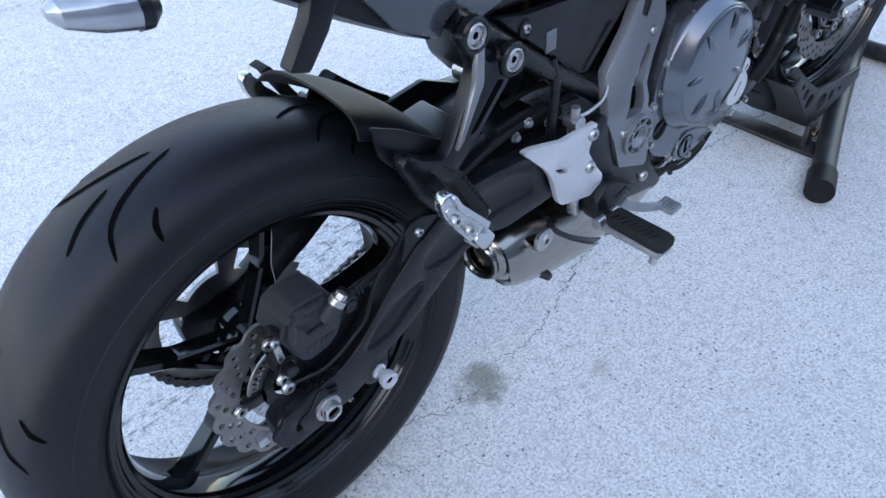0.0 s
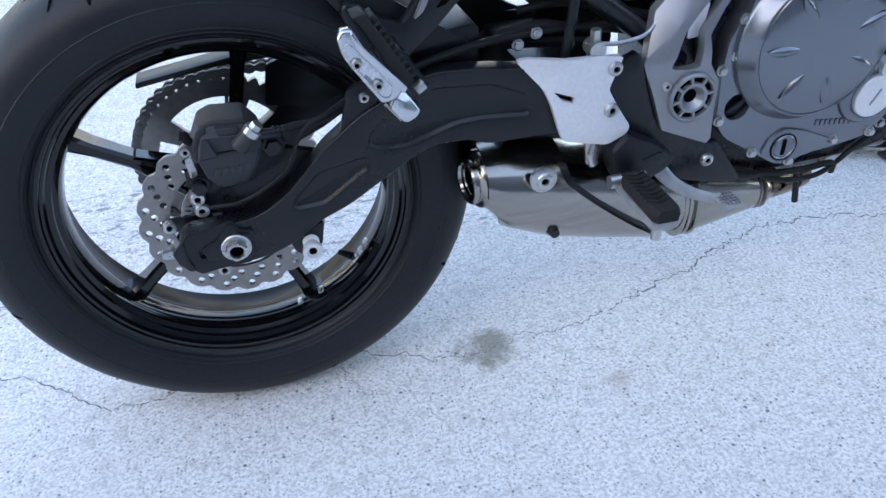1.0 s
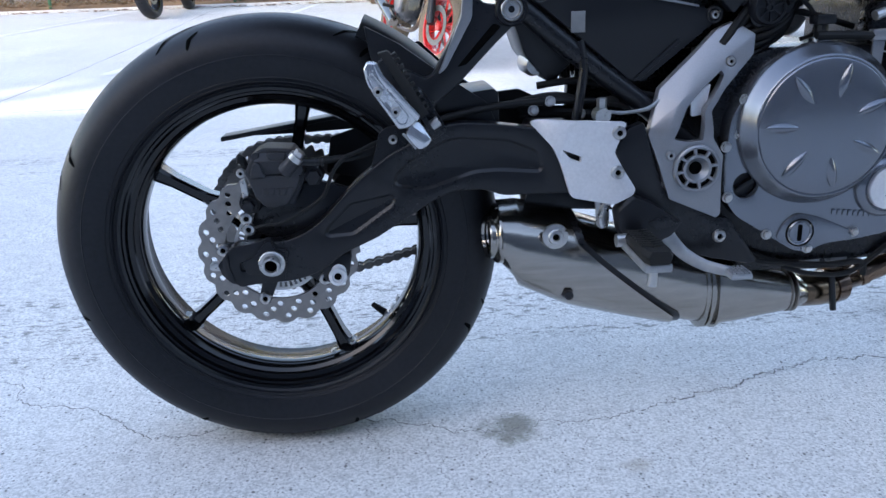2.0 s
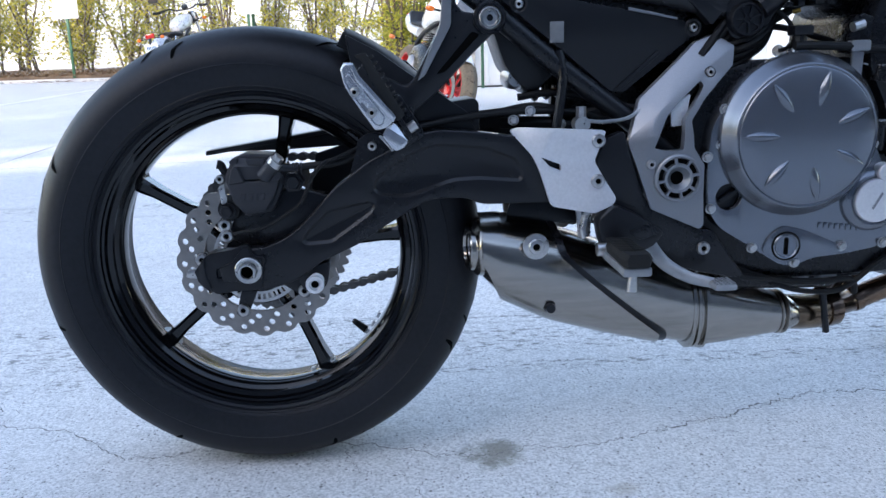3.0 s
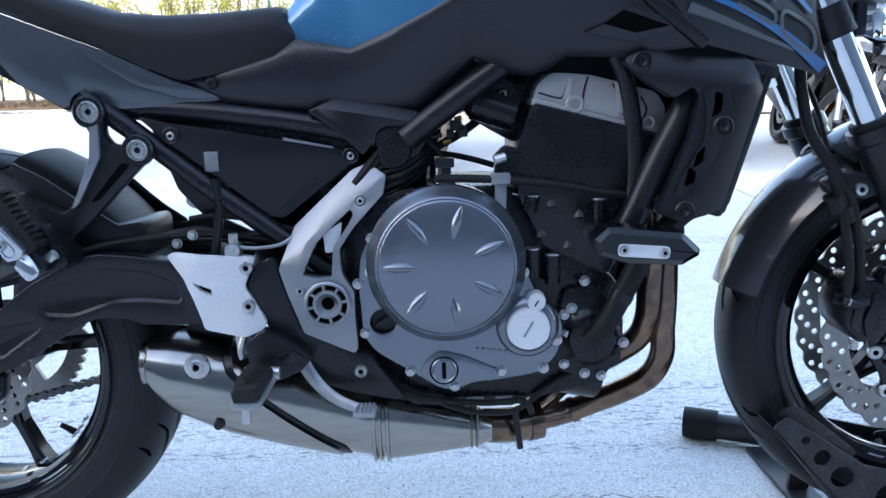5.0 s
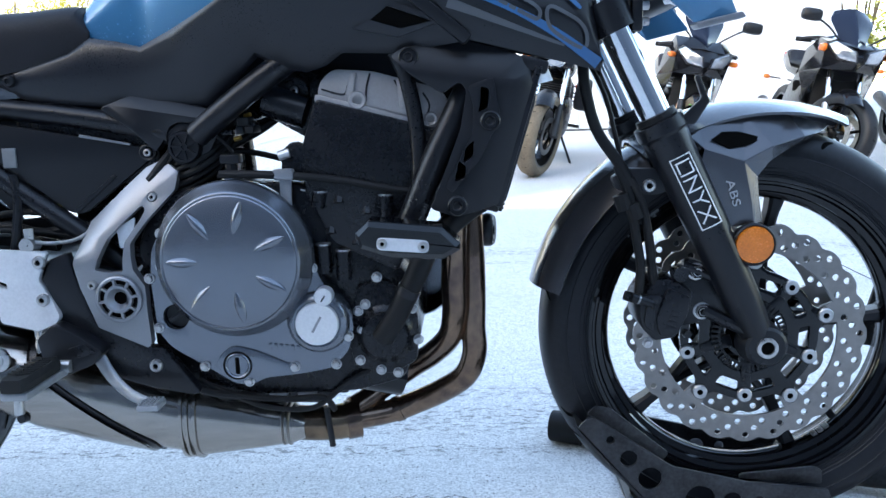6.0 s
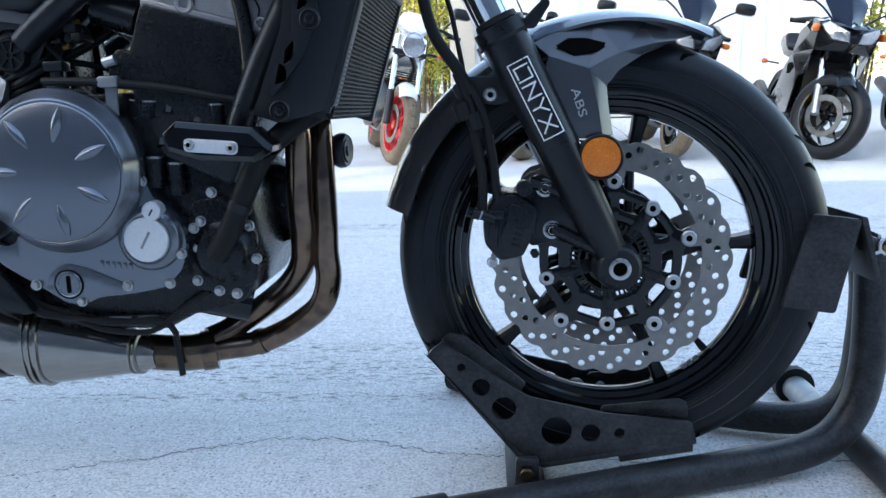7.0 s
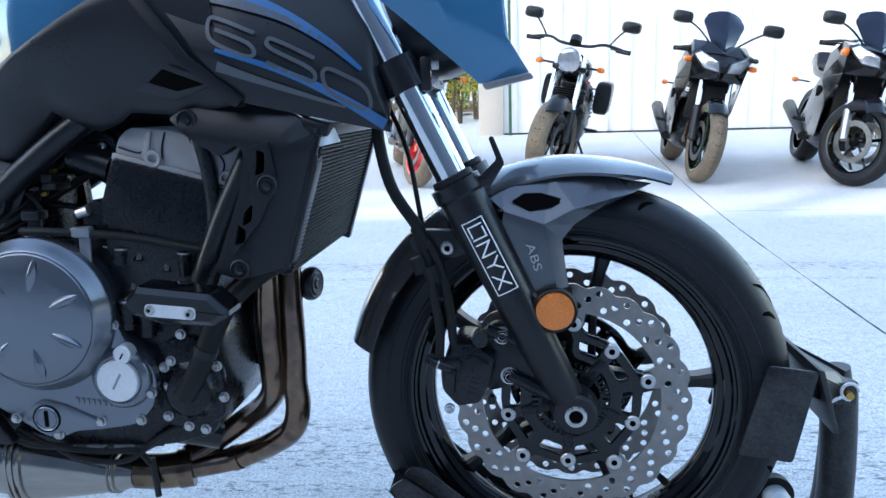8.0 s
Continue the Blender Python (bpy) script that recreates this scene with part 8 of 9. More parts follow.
chock_part("pivot_lug", plate(rounded([(1.276, 0.012), (1.312, 0.012), (1.310, 0.068), (1.280, 0.068)], 0.004, 2), 0.096, 0.108, 0.002))
pin = part("pivot_bolt", mesh_of(hex_bolt(0.010, 0.009, 1.0), COLLECT, "pivot_bolt_mesh"), None, chock, "brassy pivot bolt")
pin.location = (1.294 - 1.45, -0.109 - 0.05, 0.050)
chock_part("cross_plate", box(1.268, 1.322, -0.165, 0.262, 0.003, 0.012, 0.002))
near_tube = [(1.150, -0.205, 0.030), (1.280, -0.155, 0.028), (1.420, -0.103, 0.028), (1.580, -0.048, 0.028), (1.680, -0.014, 0.032), (1.738, 0.004, 0.050), (1.772, 0.014, 0.092), (1.786, 0.018, 0.150), (1.786, 0.016, 0.240), (1.780, 0.012, 0.330)]
far_tube = [(1.190, 0.330, 0.032), (1.340, 0.262, 0.032), (1.500, 0.200, 0.033), (1.640, 0.140, 0.030), (1.725, 0.110, 0.034), (1.776, 0.094, 0.054), (1.802, 0.089, 0.098), (1.810, 0.088, 0.160), (1.812, 0.088, 0.250), (1.800, 0.088, 0.326)]
for line, nm in ((near_tube, "base_tube"), (far_tube, "base_tube")):
    tb = chock_part(nm, tube(line, 0.0245, 20, steps=4))
    a, b = Vector(line[0]), Vector(line[1])
    d = (b - a).normalized()
    chock_part("rubber_foot", tube([a - d * 0.018, a - d * 0.014, a + d * 0.040, a + d * 0.044], 0.0300, 20, steps=1), HOSE, "round rubber foot cap", tb)
bar = chock_part("front_bar", tube([(1.785, -0.40, 0.024), (1.788, 0.36, 0.024)], 0.0215, 18, steps=1))
chock_part("end_ring", tube([(1.788, 0.270, 0.026), (1.788, 0.290, 0.026)], 0.034, 20, steps=1), HOSE, "rubber ring", bar)
chock_part("bare_end", tube([(1.788, 0.160, 0.0245), (1.788, 0.372, 0.0245)], 0.0222, 18, steps=1), BARETUBE, "scuffed bare tube end", bar)
STOP = [(1.655, 0.388), (1.716, 0.380), (1.690, 0.258), (1.622, 0.268)]
stop = chock_part("tyre_stop", plate(rounded(STOP, 0.005, 2), -0.090, -0.084, 0.0015), label="front tyre stop plates")
chock_part("stop_plate", plate(rounded(STOP, 0.005, 2), 0.084, 0.090, 0.0015), parent=stop)
chock_part("stop_back", plate([(1.714, 0.384), (1.722, 0.382), (1.744, 0.300), (1.738, 0.298)], -0.090, 0.090, 0.001), parent=stop)
for (ya, za), (xb, yb, zb) in (((0.084, 0.384), (1.796, 0.034, 0.340)), ((-0.088, 0.378), (1.764, -0.030, 0.340))):
    chock_part("stop_arm", loft([[(1.704, ya, za), (1.704, ya + 0.004, za), (1.704, ya + 0.004, za - 0.030), (1.704, ya, za - 0.030)], [(xb, yb, zb), (xb, yb + 0.004, zb), (xb, yb + 0.004, zb - 0.024), (xb, yb, zb - 0.024)]]), parent=stop)
chock_part("top_web", loft([[(1.712, -0.070, 0.3745), (1.712, 0.074, 0.3785), (1.712, 0.074, 0.3755), (1.712, -0.070, 0.3715)], [(1.774, -0.024, 0.337), (1.788, 0.036, 0.338), (1.788, 0.036, 0.335), (1.774, -0.024, 0.334)]]), parent=stop)
head_box = chock_part("head_box", box(1.740, 1.788, -0.030, -0.025, 0.314, 0.345, 0.003))
chock_part("head_plate", box(1.742, 1.788, -0.026, 0.110, 0.328, 0.338, 0.002))
chock_part("pin_hole", lathe([(-0.0308, 0.0046), (-0.0308, 0.0)], 1.758, 0.332, 16), RECESSDARK, parent=head_box)
chock_part("head_pin", tube([(1.775, -0.040, 0.330), (1.775, 0.100, 0.330)], 0.0055, 12, steps=1), GOLD, "brass lock pin", head_box)
loop = [(1.775 + 0.011 * math.cos(a), -0.038, 0.336 + 0.011 * math.sin(a)) for a in (0.4 * k for k in range(13))]
chock_part("wire_tie", tube(loop, 0.0022, 8, steps=2), ALU, "loop of pale wire", head_box)
chock_part("wire_tail", tube([(1.767, -0.038, 0.329), (1.757, -0.040, 0.326), (1.746, -0.040, 0.320), (1.740, -0.038, 0.316)], 0.0022, 8), ALU, "", head_box)

# ---------------------------------------------------------------- surroundings
# wall added out of view to keep the sun off the near lot
wall = tagged(part("wall_unseen", box(-24, 16, -4.8, -4.5, 0, 4.40, 0.01), UNSEENWALL), "unseen plain blue-grey wall added to shade the near lot", "wall", kind="structure")
WX0, WX1, WY = 1.12, 5.45, 8.62
wl = tagged(part("wall_back", box(WX0, WX1, WY, WY + 0.12, 0.2, 3.6, 0.004), WALLWHITE), "white ribbed sheet-metal wall behind the parked bikes", "wall", kind="structure")
n = int((WX1 - WX0) / 0.27)
RIB = mesh_of(plate([(-0.03, 0.30), (0.03, 0.30), (0.03, 3.6), (-0.03, 3.6)], WY - 0.025, WY + 0.001, 0.010), WALLWHITE, "rib_mesh")
for i in range(n):
    ob = part("panel_rib", RIB, None, wl)
    ob.location = (WX0 + 0.14 + 0.27 * i, 0, 0)
part("base_rail", box(WX0, WX1, WY - 0.03, WY - 0.001, 0.30, 0.37, 0.004), DARKGAP, wl)
tagged(part("pillar", box(0.82, 1.12, 8.55, 8.80, 0.2, 3.8, 0.012), STUCCO), "beige stucco pillar at the end of the wall", "pillar", kind="structure")
tagged(part("pole", tube([(1.20, 8.50, 0.3), (1.20, 8.50, 3.4)], 0.018, 10, steps=1), POSTGREEN), "thin dark pole in front of the wall", "pole", kind="structure")
tagged(part("wall_far", box(-22, 0.8, 17.0, 17.2, 0.4, 5.0, 0.01), WALLWHITE), "pale sunlit wall far behind the hedge", "wall", kind="structure")
bed = grid(lambda u, v: (-14 + 14.9 * u, 11.75 + 3.2 * v, lift(11.75 + 3.2 * v) + 0.02 + 0.05 * math.sin(3.1 * v) + 0.03 * noise.noise((-14 + 60 * u, 9 * v, 0.0))), 80, 14)
tagged(part("planting_bed", bed, LITTER), "planting bed covered in dry brown leaf litter", "ground", kind="structure")
tagged(part("kerb", box(-14, 0.9, 11.62, 11.76, 0.45, lift(11.7) + 0.045, 0.012), CONCRETE), "low concrete kerb along the planting bed", "kerb", kind="structure")
rnd = random.Random(11)
lit = bmesh.new()
for i in range(2600):
    x, y = rnd.uniform(-9, 0.9), 11.55 + 1.6 * rnd.random() ** 1.4
    s, a = rnd.uniform(0.02, 0.05), rnd.uniform(0, 6.28)
    z = lift(y) + (0.075 if y > 11.76 else 0.004) + 0.02 * rnd.random()
    c, sn = math.cos(a) * s, math.sin(a) * s
    vs = [lit.verts.new(p) for p in ((x - c, y - sn, z), (x - sn * 0.5, y + c * 0.5, z + 0.012), (x + c, y + sn, z), (x + sn * 0.5, y - c * 0.5, z + 0.01))]
    lit.faces.new(vs)
tagged(part("fallen_leaves", lit, LITTER, smooth=False), "scattered dry brown fallen leaves", "leaves", kind="stuff")
PAINT = material("worn_white_road_paint", (0.72, 0.72, 0.70), 0.8, vary=0.12, grain=60, bump=0.2, blotch=6)
for x0, y0, x1, y1 in ((-5.2, 4.6, -3.55, 11.5), (-2.0, 5.2, -0.85, 11.5)):
    d = Vector((x1 - x0, y1 - y0)).normalized()
    b = bmesh.new()
    rows = []
    for i in range(15):
        p = Vector((x0 + (x1 - x0) * i / 14, y0 + (y1 - y0) * i / 14))
        rows.append([b.verts.new((p.x + k * d.y * 0.05, p.y - k * d.x * 0.05, lift(p.y) + 0.004)) for k in (-1, 1)])
    for p, q in zip(rows, rows[1:]):
        b.faces.new((p[0], p[1], q[1], q[0]))
    tagged(part("parking_line", b, PAINT), "worn white painted parking line", "road marking", kind="structure")

# fence behind the kerb: posts, chain link, two white notices
fence = thing("chain_link_fence", "chain-link fence on green posts in front of the hedge", "fence", at=(-4, 12.3, lift(12.3)))
mesh_b = bmesh.new()


def strut(b, p, q, r):
    d = (Vector(q) - Vector(p)).normalized()
    u = d.cross(Vector((0, 1, 0))).normalized() * r
    w = d.cross(u).normalized() * r
    rings = [[b.verts.new(Vector(o) + k) for k in (u, w, -u, -w)] for o in (p, q)]
    for k in range(4):
        b.faces.new((rings[0][k], rings[0][(k + 1) % 4], rings[1][(k + 1) % 4], rings[1][k]))


H = 1.75
x = -5.5
while x < 5.0:
    for s in (-1, 1):
        xa, xb = x, x + s * H
        strut(mesh_b, (xa, 0.0, 0.04), (xb, 0.0, 0.04 + H), 0.0016)
    x += 0.075
part("wire_mesh", mesh_b, WIRE, fence)
for x in (-4.9, -0.98 - 2.0, 1.85, 4.4):
    part("post", tube([(x, 0.02, -0.05), (x, 0.02, 1.9)], 0.028, 10, steps=1), POSTGREEN, fence)
part("top_rail", tube([(-6.5, 0.02, 1.8), (5.0, 0.02, 1.8)], 0.018, 8, steps=1), POSTGREEN, fence)


def notice(x):
    s = thing("notice_sign", "white notice board on a green steel post", "sign", "notices along the hedge", at=(x, 12.05, lift(12.05)))
    part("post", plate([(-0.022, -0.05), (0.022, -0.05), (0.022, 1.45), (-0.022, 1.45)], 0.0, 0.03, 0.004), POSTGREEN, s)
    bd = part("board", plate(rounded([(-0.19, 0.95), (0.19, 0.95), (0.19, 1.52), (-0.19, 1.52)], 0.02, 3), -0.012, -0.002, 0.002), WHITEPAINT, s)
    for k, w in enumerate((0.26, 0.22, 0.28, 0.18)):
        part("text_bar", box(-w / 2, w / 2, -0.0135, -0.0115, 1.40 - 0.09 * k, 1.43 - 0.09 * k, 0), DECALGREY, bd)


notice(-5.02)
notice(-2.18)


# hedge shrubs: several stems, forked twigs, many small leaves
def shrub(seed, x, y, h, w, dense, name="shrub", label="loose yellow-green hedge shrub with bare stems", group="hedge shrubs"):
    r = random.Random(seed)
    s = thing(name, label, "shrub", group, at=(x, y, lift(y)))
    st = bmesh.new()
    tips = []
    for i in range(5 + r.randrange(3)):
        a = r.uniform(0, 6.28)
        sp = r.uniform(0.25, 1.0) * w
        p0 = Vector((r.uniform(-0.15, 0.15), r.uniform(-0.12, 0.12), 0))
        p1 = p0 + Vector((0.35 * sp * math.cos(a), 0.25 * sp * math.sin(a), h * 0.38))
        p2 = p0 + Vector((0.75 * sp * math.cos(a), 0.55 * sp * math.sin(a), h * r.uniform(0.65, 0.8)))
        p3 = p0 + Vector((sp * math.cos(a), 0.8 * sp * math.sin(a), h * r.uniform(0.85, 1.05)))
        tube([p0, p1, p2, p3], (0.022, 0.005), 6, 3, bm=st)
        tips += [(p0.lerp(p1, 0.45), 0.8), (p0.lerp(p1, 0.75), 0.8), (p1, 0.9), (p1 * 0.4 + p2 * 0.6, 0.8), (p2, 1.0), (p3, 1.0), (p2 * 0.5 + p3 * 0.5, 0.9)]
        for k in range(5):
            t = r.uniform(0.0, 1.0)
            q = p0.lerp(p1, 0.4 + 0.6 * t) if k < 2 else p1.lerp(p3, t)
            e = q + Vector((r.gauss(0, 0.22), r.gauss(0, 0.16), r.uniform(0.05, 0.38)))
            tube([q, q.lerp(e, 0.5) + Vector((0, 0, 0.03)), e], (0.009, 0.003), 5, 2, bm=st)
            tips += [(e, 0.8), (q.lerp(e, 0.6), 0.7)]
    part("stem", st, BARK, s)
    lv = bmesh.new()
    for c, size in tips:
        if r.random() < 0.30:
            continue
        for k in range(int(dense * r.uniform(0.4, 1.6))):
            p = c + Vector((r.gauss(0, 0.10), r.gauss(0, 0.09), r.gauss(0, 0.085)))
            if p.z < 0.1:
                continue
            L = r.uniform(0.022, 0.045)
            m = Euler((r.uniform(-1.3, 1.3), r.uniform(-1.0, 1.0), r.uniform(0, 6.28))).to_matrix()
            pts = [p + m @ Vector(q) for q in ((-L, 0, 0), (0, -L * 0.45, 0.006), (L, 0, 0), (0, L * 0.45, 0.006))]
            vs = [lv.verts.new(q) for q in pts]
            lv.faces.new(vs[:3])
            lv.faces.new((vs[0], vs[2], vs[3]))
    tagged(part("leaves", lv, LEAF, s, smooth=False), kind="stuff")
    return s


rnd = random.Random(3)
k = 0
for row, (y, h) in enumerate(((12.75, 1.9), (13.7, 2.5))):
    x = -9.0 + 0.3 * row
    while x < 0.6:
        shrub(100 + k, x, y + rnd.uniform(-0.2, 0.2), h * rnd.uniform(0.85, 1.15), rnd.uniform(0.5, 0.8), 30)
        x += rnd.uniform(0.60, 0.90) * (1 + 0.5 * row)
        k += 1
for x, y, h in ((0.35, 10.2, 2.2), (0.75, 10.9, 2.6), (0.1, 11.2, 2.4)):
    shrub(300 + k, x, y, h, 0.5, 30)
    k += 1
for x, y, h in ((6.0, 9.6, 3.0), (6.9, 9.9, 3.4), (7.6, 9.2, 2.8), (8.6, 9.6, 3.2)):
    shrub(300 + k, x, y, h, 0.9, 34, "small_tree", "small yellow-leaved tree beyond the end of the wall", "small trees")
    k += 1


# unseen trees, added so that their crowns block the sun at the back
def shade_tree(seed, x, y, z0, z1, half):
    r = random.Random(seed)
    t = thing("tree", "unseen tall evergreen tree added to shade the lot", "tree", "trees beyond the building", at=(x, y, 0))
    wood = tube([(0, 0, -0.05), (0.05, 0.03, z0 * 0.5), (-0.04, 0.0, z0 + 0.6), (0, 0, z1 - 0.4)], (0.20, 0.05), 10, 4)
    for k in range(9):
        z = z0 + (z1 - z0) * (k + 0.5) / 9
        a = r.uniform(-0.5, 0.5) + (math.pi if k % 2 else 0)
        tube([(0, 0, z - 0.3), (0.5 * half * math.cos(a), 0.3 * math.sin(a), z), (0.95 * half * math.cos(a), 0.5 * math.sin(a), z + 0.25)], (0.05, 0.015), 6, 3, bm=wood)
    part("trunk", wood, BARK, t)
    lv = bmesh.new()
    for k in range(620):
        f = r.random()
        p = Vector((half * r.uniform(-1.1, 1.1), r.gauss(0, 0.28), z0 + (z1 - z0) * f + r.gauss(0, 0.06)))
        size = r.uniform(0.13, 0.22)
        m = Euler((r.uniform(-0.9, 0.9), r.uniform(-3.1, 3.1), r.uniform(-0.8, 0.8))).to_matrix()
        lv.faces.new([lv.verts.new(p + m @ Vector(q)) for q in ((-size, 0, 0), (-0.3 * size, 0.02, -0.55 * size), (size, 0, 0), (-0.1 * size, -0.02, 0.6 * size))])
    tagged(part("crown", lv, LEAF, t, smooth=False), kind="stuff")


for k in range(15):
    x = -34.0 + 1.85 * k
    shade_tree(700 + k, x, -16.0, 11.45 - 0.45 * max(0.0, min(1.0, (x + 21) / 8)), 15.7, 1.15)


# ---------------------------------------------------------------- parked motorcycles
def ring_wheel(name, parent, cx, cz, r, w, rim_mat, tyre_mat, spokes, disc=True, steer=None):
    """A wheel in its bike's own axes: x ahead, y to its left."""
    rr = r - 0.085
    hub = part(name, lathe([(-w * 0.42, rr), (w * 0.42, rr), (w * 0.40, rr - 0.012), (0, rr - 0.022), (-w * 0.40, rr - 0.012)], cx, cz, 40, close=True), rim_mat, parent)
    part("tyre", lathe([(-w * 0.40, rr - 0.002), (-w * 0.5, rr + 0.03), (-w * 0.47, rr + 0.052), (-w * 0.33, r - 0.013), (0, r), (w * 0.33, r - 0.013), (w * 0.47, rr + 0.052), (w * 0.5, rr + 0.03), (w * 0.40, rr - 0.002)], cx, cz, 48), tyre_mat, hub)
    sp = bmesh.new()
    for i in range(spokes):
        a = 2 * math.pi * i / spokes + 0.3
        strut(sp, (cx + 0.03 * math.cos(a), 0.0, cz + 0.03 * math.sin(a)), (cx + (rr - 0.015) * math.cos(a), 0.0, cz + (rr - 0.015) * math.sin(a)), 0.011)
    lathe([(-0.05, 0.0), (-0.05, 0.035), (0.05, 0.035), (0.05, 0)], cx, cz, 20, bm=sp)
    part("spokes", sp, rim_mat, hub)
    if disc:
        for s in (-1, 1):
            part("brake_disc", lathe([(s * 0.058, 0.105), (s * 0.058, 0.145), (s * 0.063, 0.145), (s * 0.063, 0.105)], cx, cz, 40, close=True), CHAIN, hub)
    # near-black quads on the tyre in place of shaded grooves
    tr = bmesh.new()
    for i in range(22):
        a = 2 * math.pi * i / 22
        for s in (-1, 1):
            p = [(cx + (r + 0.001 - 0.02 * abs(q)) * math.cos(a + 0.12 * abs(q) + da), s * q * w * 0.42, cz + (r + 0.001 - 0.02 * abs(q)) * math.sin(a + 0.12 * abs(q) + da)) for q, da in ((0.1, 0), (0.1, 0.018), (0.85, 0.018), (0.85, 0))]
            tr.faces.new([tr.verts.new(q) for q in p])
    tagged(part("tread", tr, RECESSDARK, hub), kind="stuff")
    return hub


def mirror(parent, s, x, z, y0, y1, dz, mat=PLASTIC):
    st = part("mirror", tube([(x, s * y0, z), (x + 0.02, s * (y0 + y1) / 2, z + dz * 0.6), (x - 0.02, s * y1, z + dz)], 0.007, 8), mat, parent)
    part("mirror_head", loft([oval(x - 0.02 + d, s * y1 - 0.075 * g, s * y1 + 0.075 * g, z + dz - 0.045 * g, z + dz + 0.045 * g, 3.5, 20) for d, g in ((0.045, 0.35), (0.03, 0.85), (0.0, 1.0), (-0.012, 0.98))]), mat, st)


def slanted_lamp(parent, s, nose):
    """One of a pair of swept headlamps: dark bezel, clear lens, two bowls."""
    out = [(nose - 0.020, 0.030, 0.800), (nose - 0.030, 0.045, 0.868), (nose - 0.110, 0.165, 0.925), (nose - 0.150, 0.200, 0.900), (nose - 0.075, 0.130, 0.812)]
    mid = Vector((sum(p[0] for p in out) / 5, sum(p[1] for p in out) / 5, sum(p[2] for p in out) / 5))
    lamp = None
    for name, grow, back, front, mat in (("headlamp", 1.16, -0.05, 0.012, PLASTIC), ("lens", 1.0, 0.006, 0.020, LENS)):
        b = bmesh.new()
        rings = []
        for d, g in ((back, grow), (front, grow), (front + 0.008, grow * 0.82)):
            rings.append([b.verts.new(((mid.x + (p[0] - mid.x) * g + d), s * (mid.y + (p[1] - mid.y) * g), mid.z + (p[2] - mid.z) * g)) for p in out])
        for p, q in zip(rings, rings[1:]):
            for k in range(5):
                b.faces.new((p[k], p[(k + 1) % 5], q[(k + 1) % 5], q[k]))
        b.faces.new(rings[-1])
        b.faces.new(rings[0])
        ob = part(name, bevelled(b, 0.004), mat, lamp or parent)
        lamp = lamp or ob
    return lamp


def parked_bike(label, at, heading, lean, style, paint, rim_mat, tyre_mat=RUBBER, steer=0.0, extra=()):
    m = thing("parked_motorcycle", label, "motorcycle", "parked motorcycles")
    wb = 1.40
    fr = 0.300 if style != "cruiser" else 0.325
    rr = 0.312 if style != "cruiser" else 0.325
    rw = ring_wheel("rear_wheel", m, 0.0, rr, rr, 0.16, rim_mat if style != "cruiser" else GLOSS, tyre_mat, 5)
    fw = ring_wheel("front_wheel", m, 0.0, fr, fr, 0.12 if style != "cruiser" else 0.15, rim_mat if style != "cruiser" else GLOSS, tyre_mat, 10 if style == "naked" else 5)
    fw.matrix_local = Matrix.Translation((wb, 0, 0)) @ Matrix.Rotation(radians(steer), 4, "Z")
    head_z = 0.98
    for s in (-1, 1):
        leg = part("fork_leg", tube([(wb, s * 0.10, fr), (wb - 0.10, s * 0.10, fr + 0.24)], 0.029, 12, steps=1), STEEL if style == "sport" else SATIN, m)
        part("stanchion", tube([(wb - 0.10, s * 0.10, fr + 0.24), (wb - 0.28, s * 0.10, fr + 0.66)], 0.022, 12, steps=1), CHROME, leg)
        part("caliper", box(wb - 0.145, wb - 0.07, s * 0.085 - 0.02, s * 0.085 + 0.02, fr + 0.02, fr + 0.13, 0.01), GOLD if style == "sport" else SATIN, leg)
    part("triple_clamp", box(wb - 0.27, wb - 0.18, -0.13, 0.13, fr + 0.52, fr + 0.56, 0.01), SATIN, m)
    guard = part("front_fender", solid(grid(lambda u, v: (wb + (fr + 0.022 - 0.035 * abs(2 * v - 1) ** 2.5) * math.cos(radians(150 - 105 * u)), (2 * v - 1) * 0.068, fr + (fr + 0.022 - 0.035 * abs(2 * v - 1) ** 2.5) * math.sin(radians(150 - 105 * u))), 14, 10), 0.004), paint if style != "cruiser" else SATIN, m)
    eng = part("engine", loft([oval(x, -w, w, z0, z1, 4, 24) for x, w, z0, z1 in ((0.48, 0.12, 0.34, 0.52), (0.56, 0.17, 0.26, 0.62), (0.82, 0.17, 0.25, 0.64), (0.98, 0.13, 0.30, 0.60), (1.02, 0.10, 0.36, 0.54))]), ENGINE, m)
    part("case_cover", lathe([(-0.165, 0.10), (-0.185, 0.09), (-0.195, 0.06), (-0.195, 0)], 0.66, 0.42, 28), FRAMEGREY if style != "cruiser" else SATIN, eng)
    for i in range(6):
        part("cylinder_fin", box(0.80, 1.00, -0.14, 0.14, 0.60 + 0.018 * i, 0.608 + 0.018 * i, 0.002), ENGINE, eng)
    part("header", tube([(1.00, -0.06, 0.60), (1.08, -0.07, 0.50), (1.06, -0.08, 0.32), (0.90, -0.09, 0.22), (0.60, -0.12, 0.22)], 0.020, 10), HEATED, m)
    part("silencer", tube([(0.55, -0.16, 0.24), (0.25, -0.20, 0.36), (0.00, -0.21, 0.44)], (0.040, 0.052), 16), BRUSHED if style == "naked" else SATIN, m)
    part("swingarm", loft([oval(x, -0.115, -0.085, z - h, z + h, 4, 12) for x, z, h in ((-0.03, rr, 0.025), (0.25, rr + 0.03, 0.035), (0.52, 0.42, 0.05))]), SATIN, m)
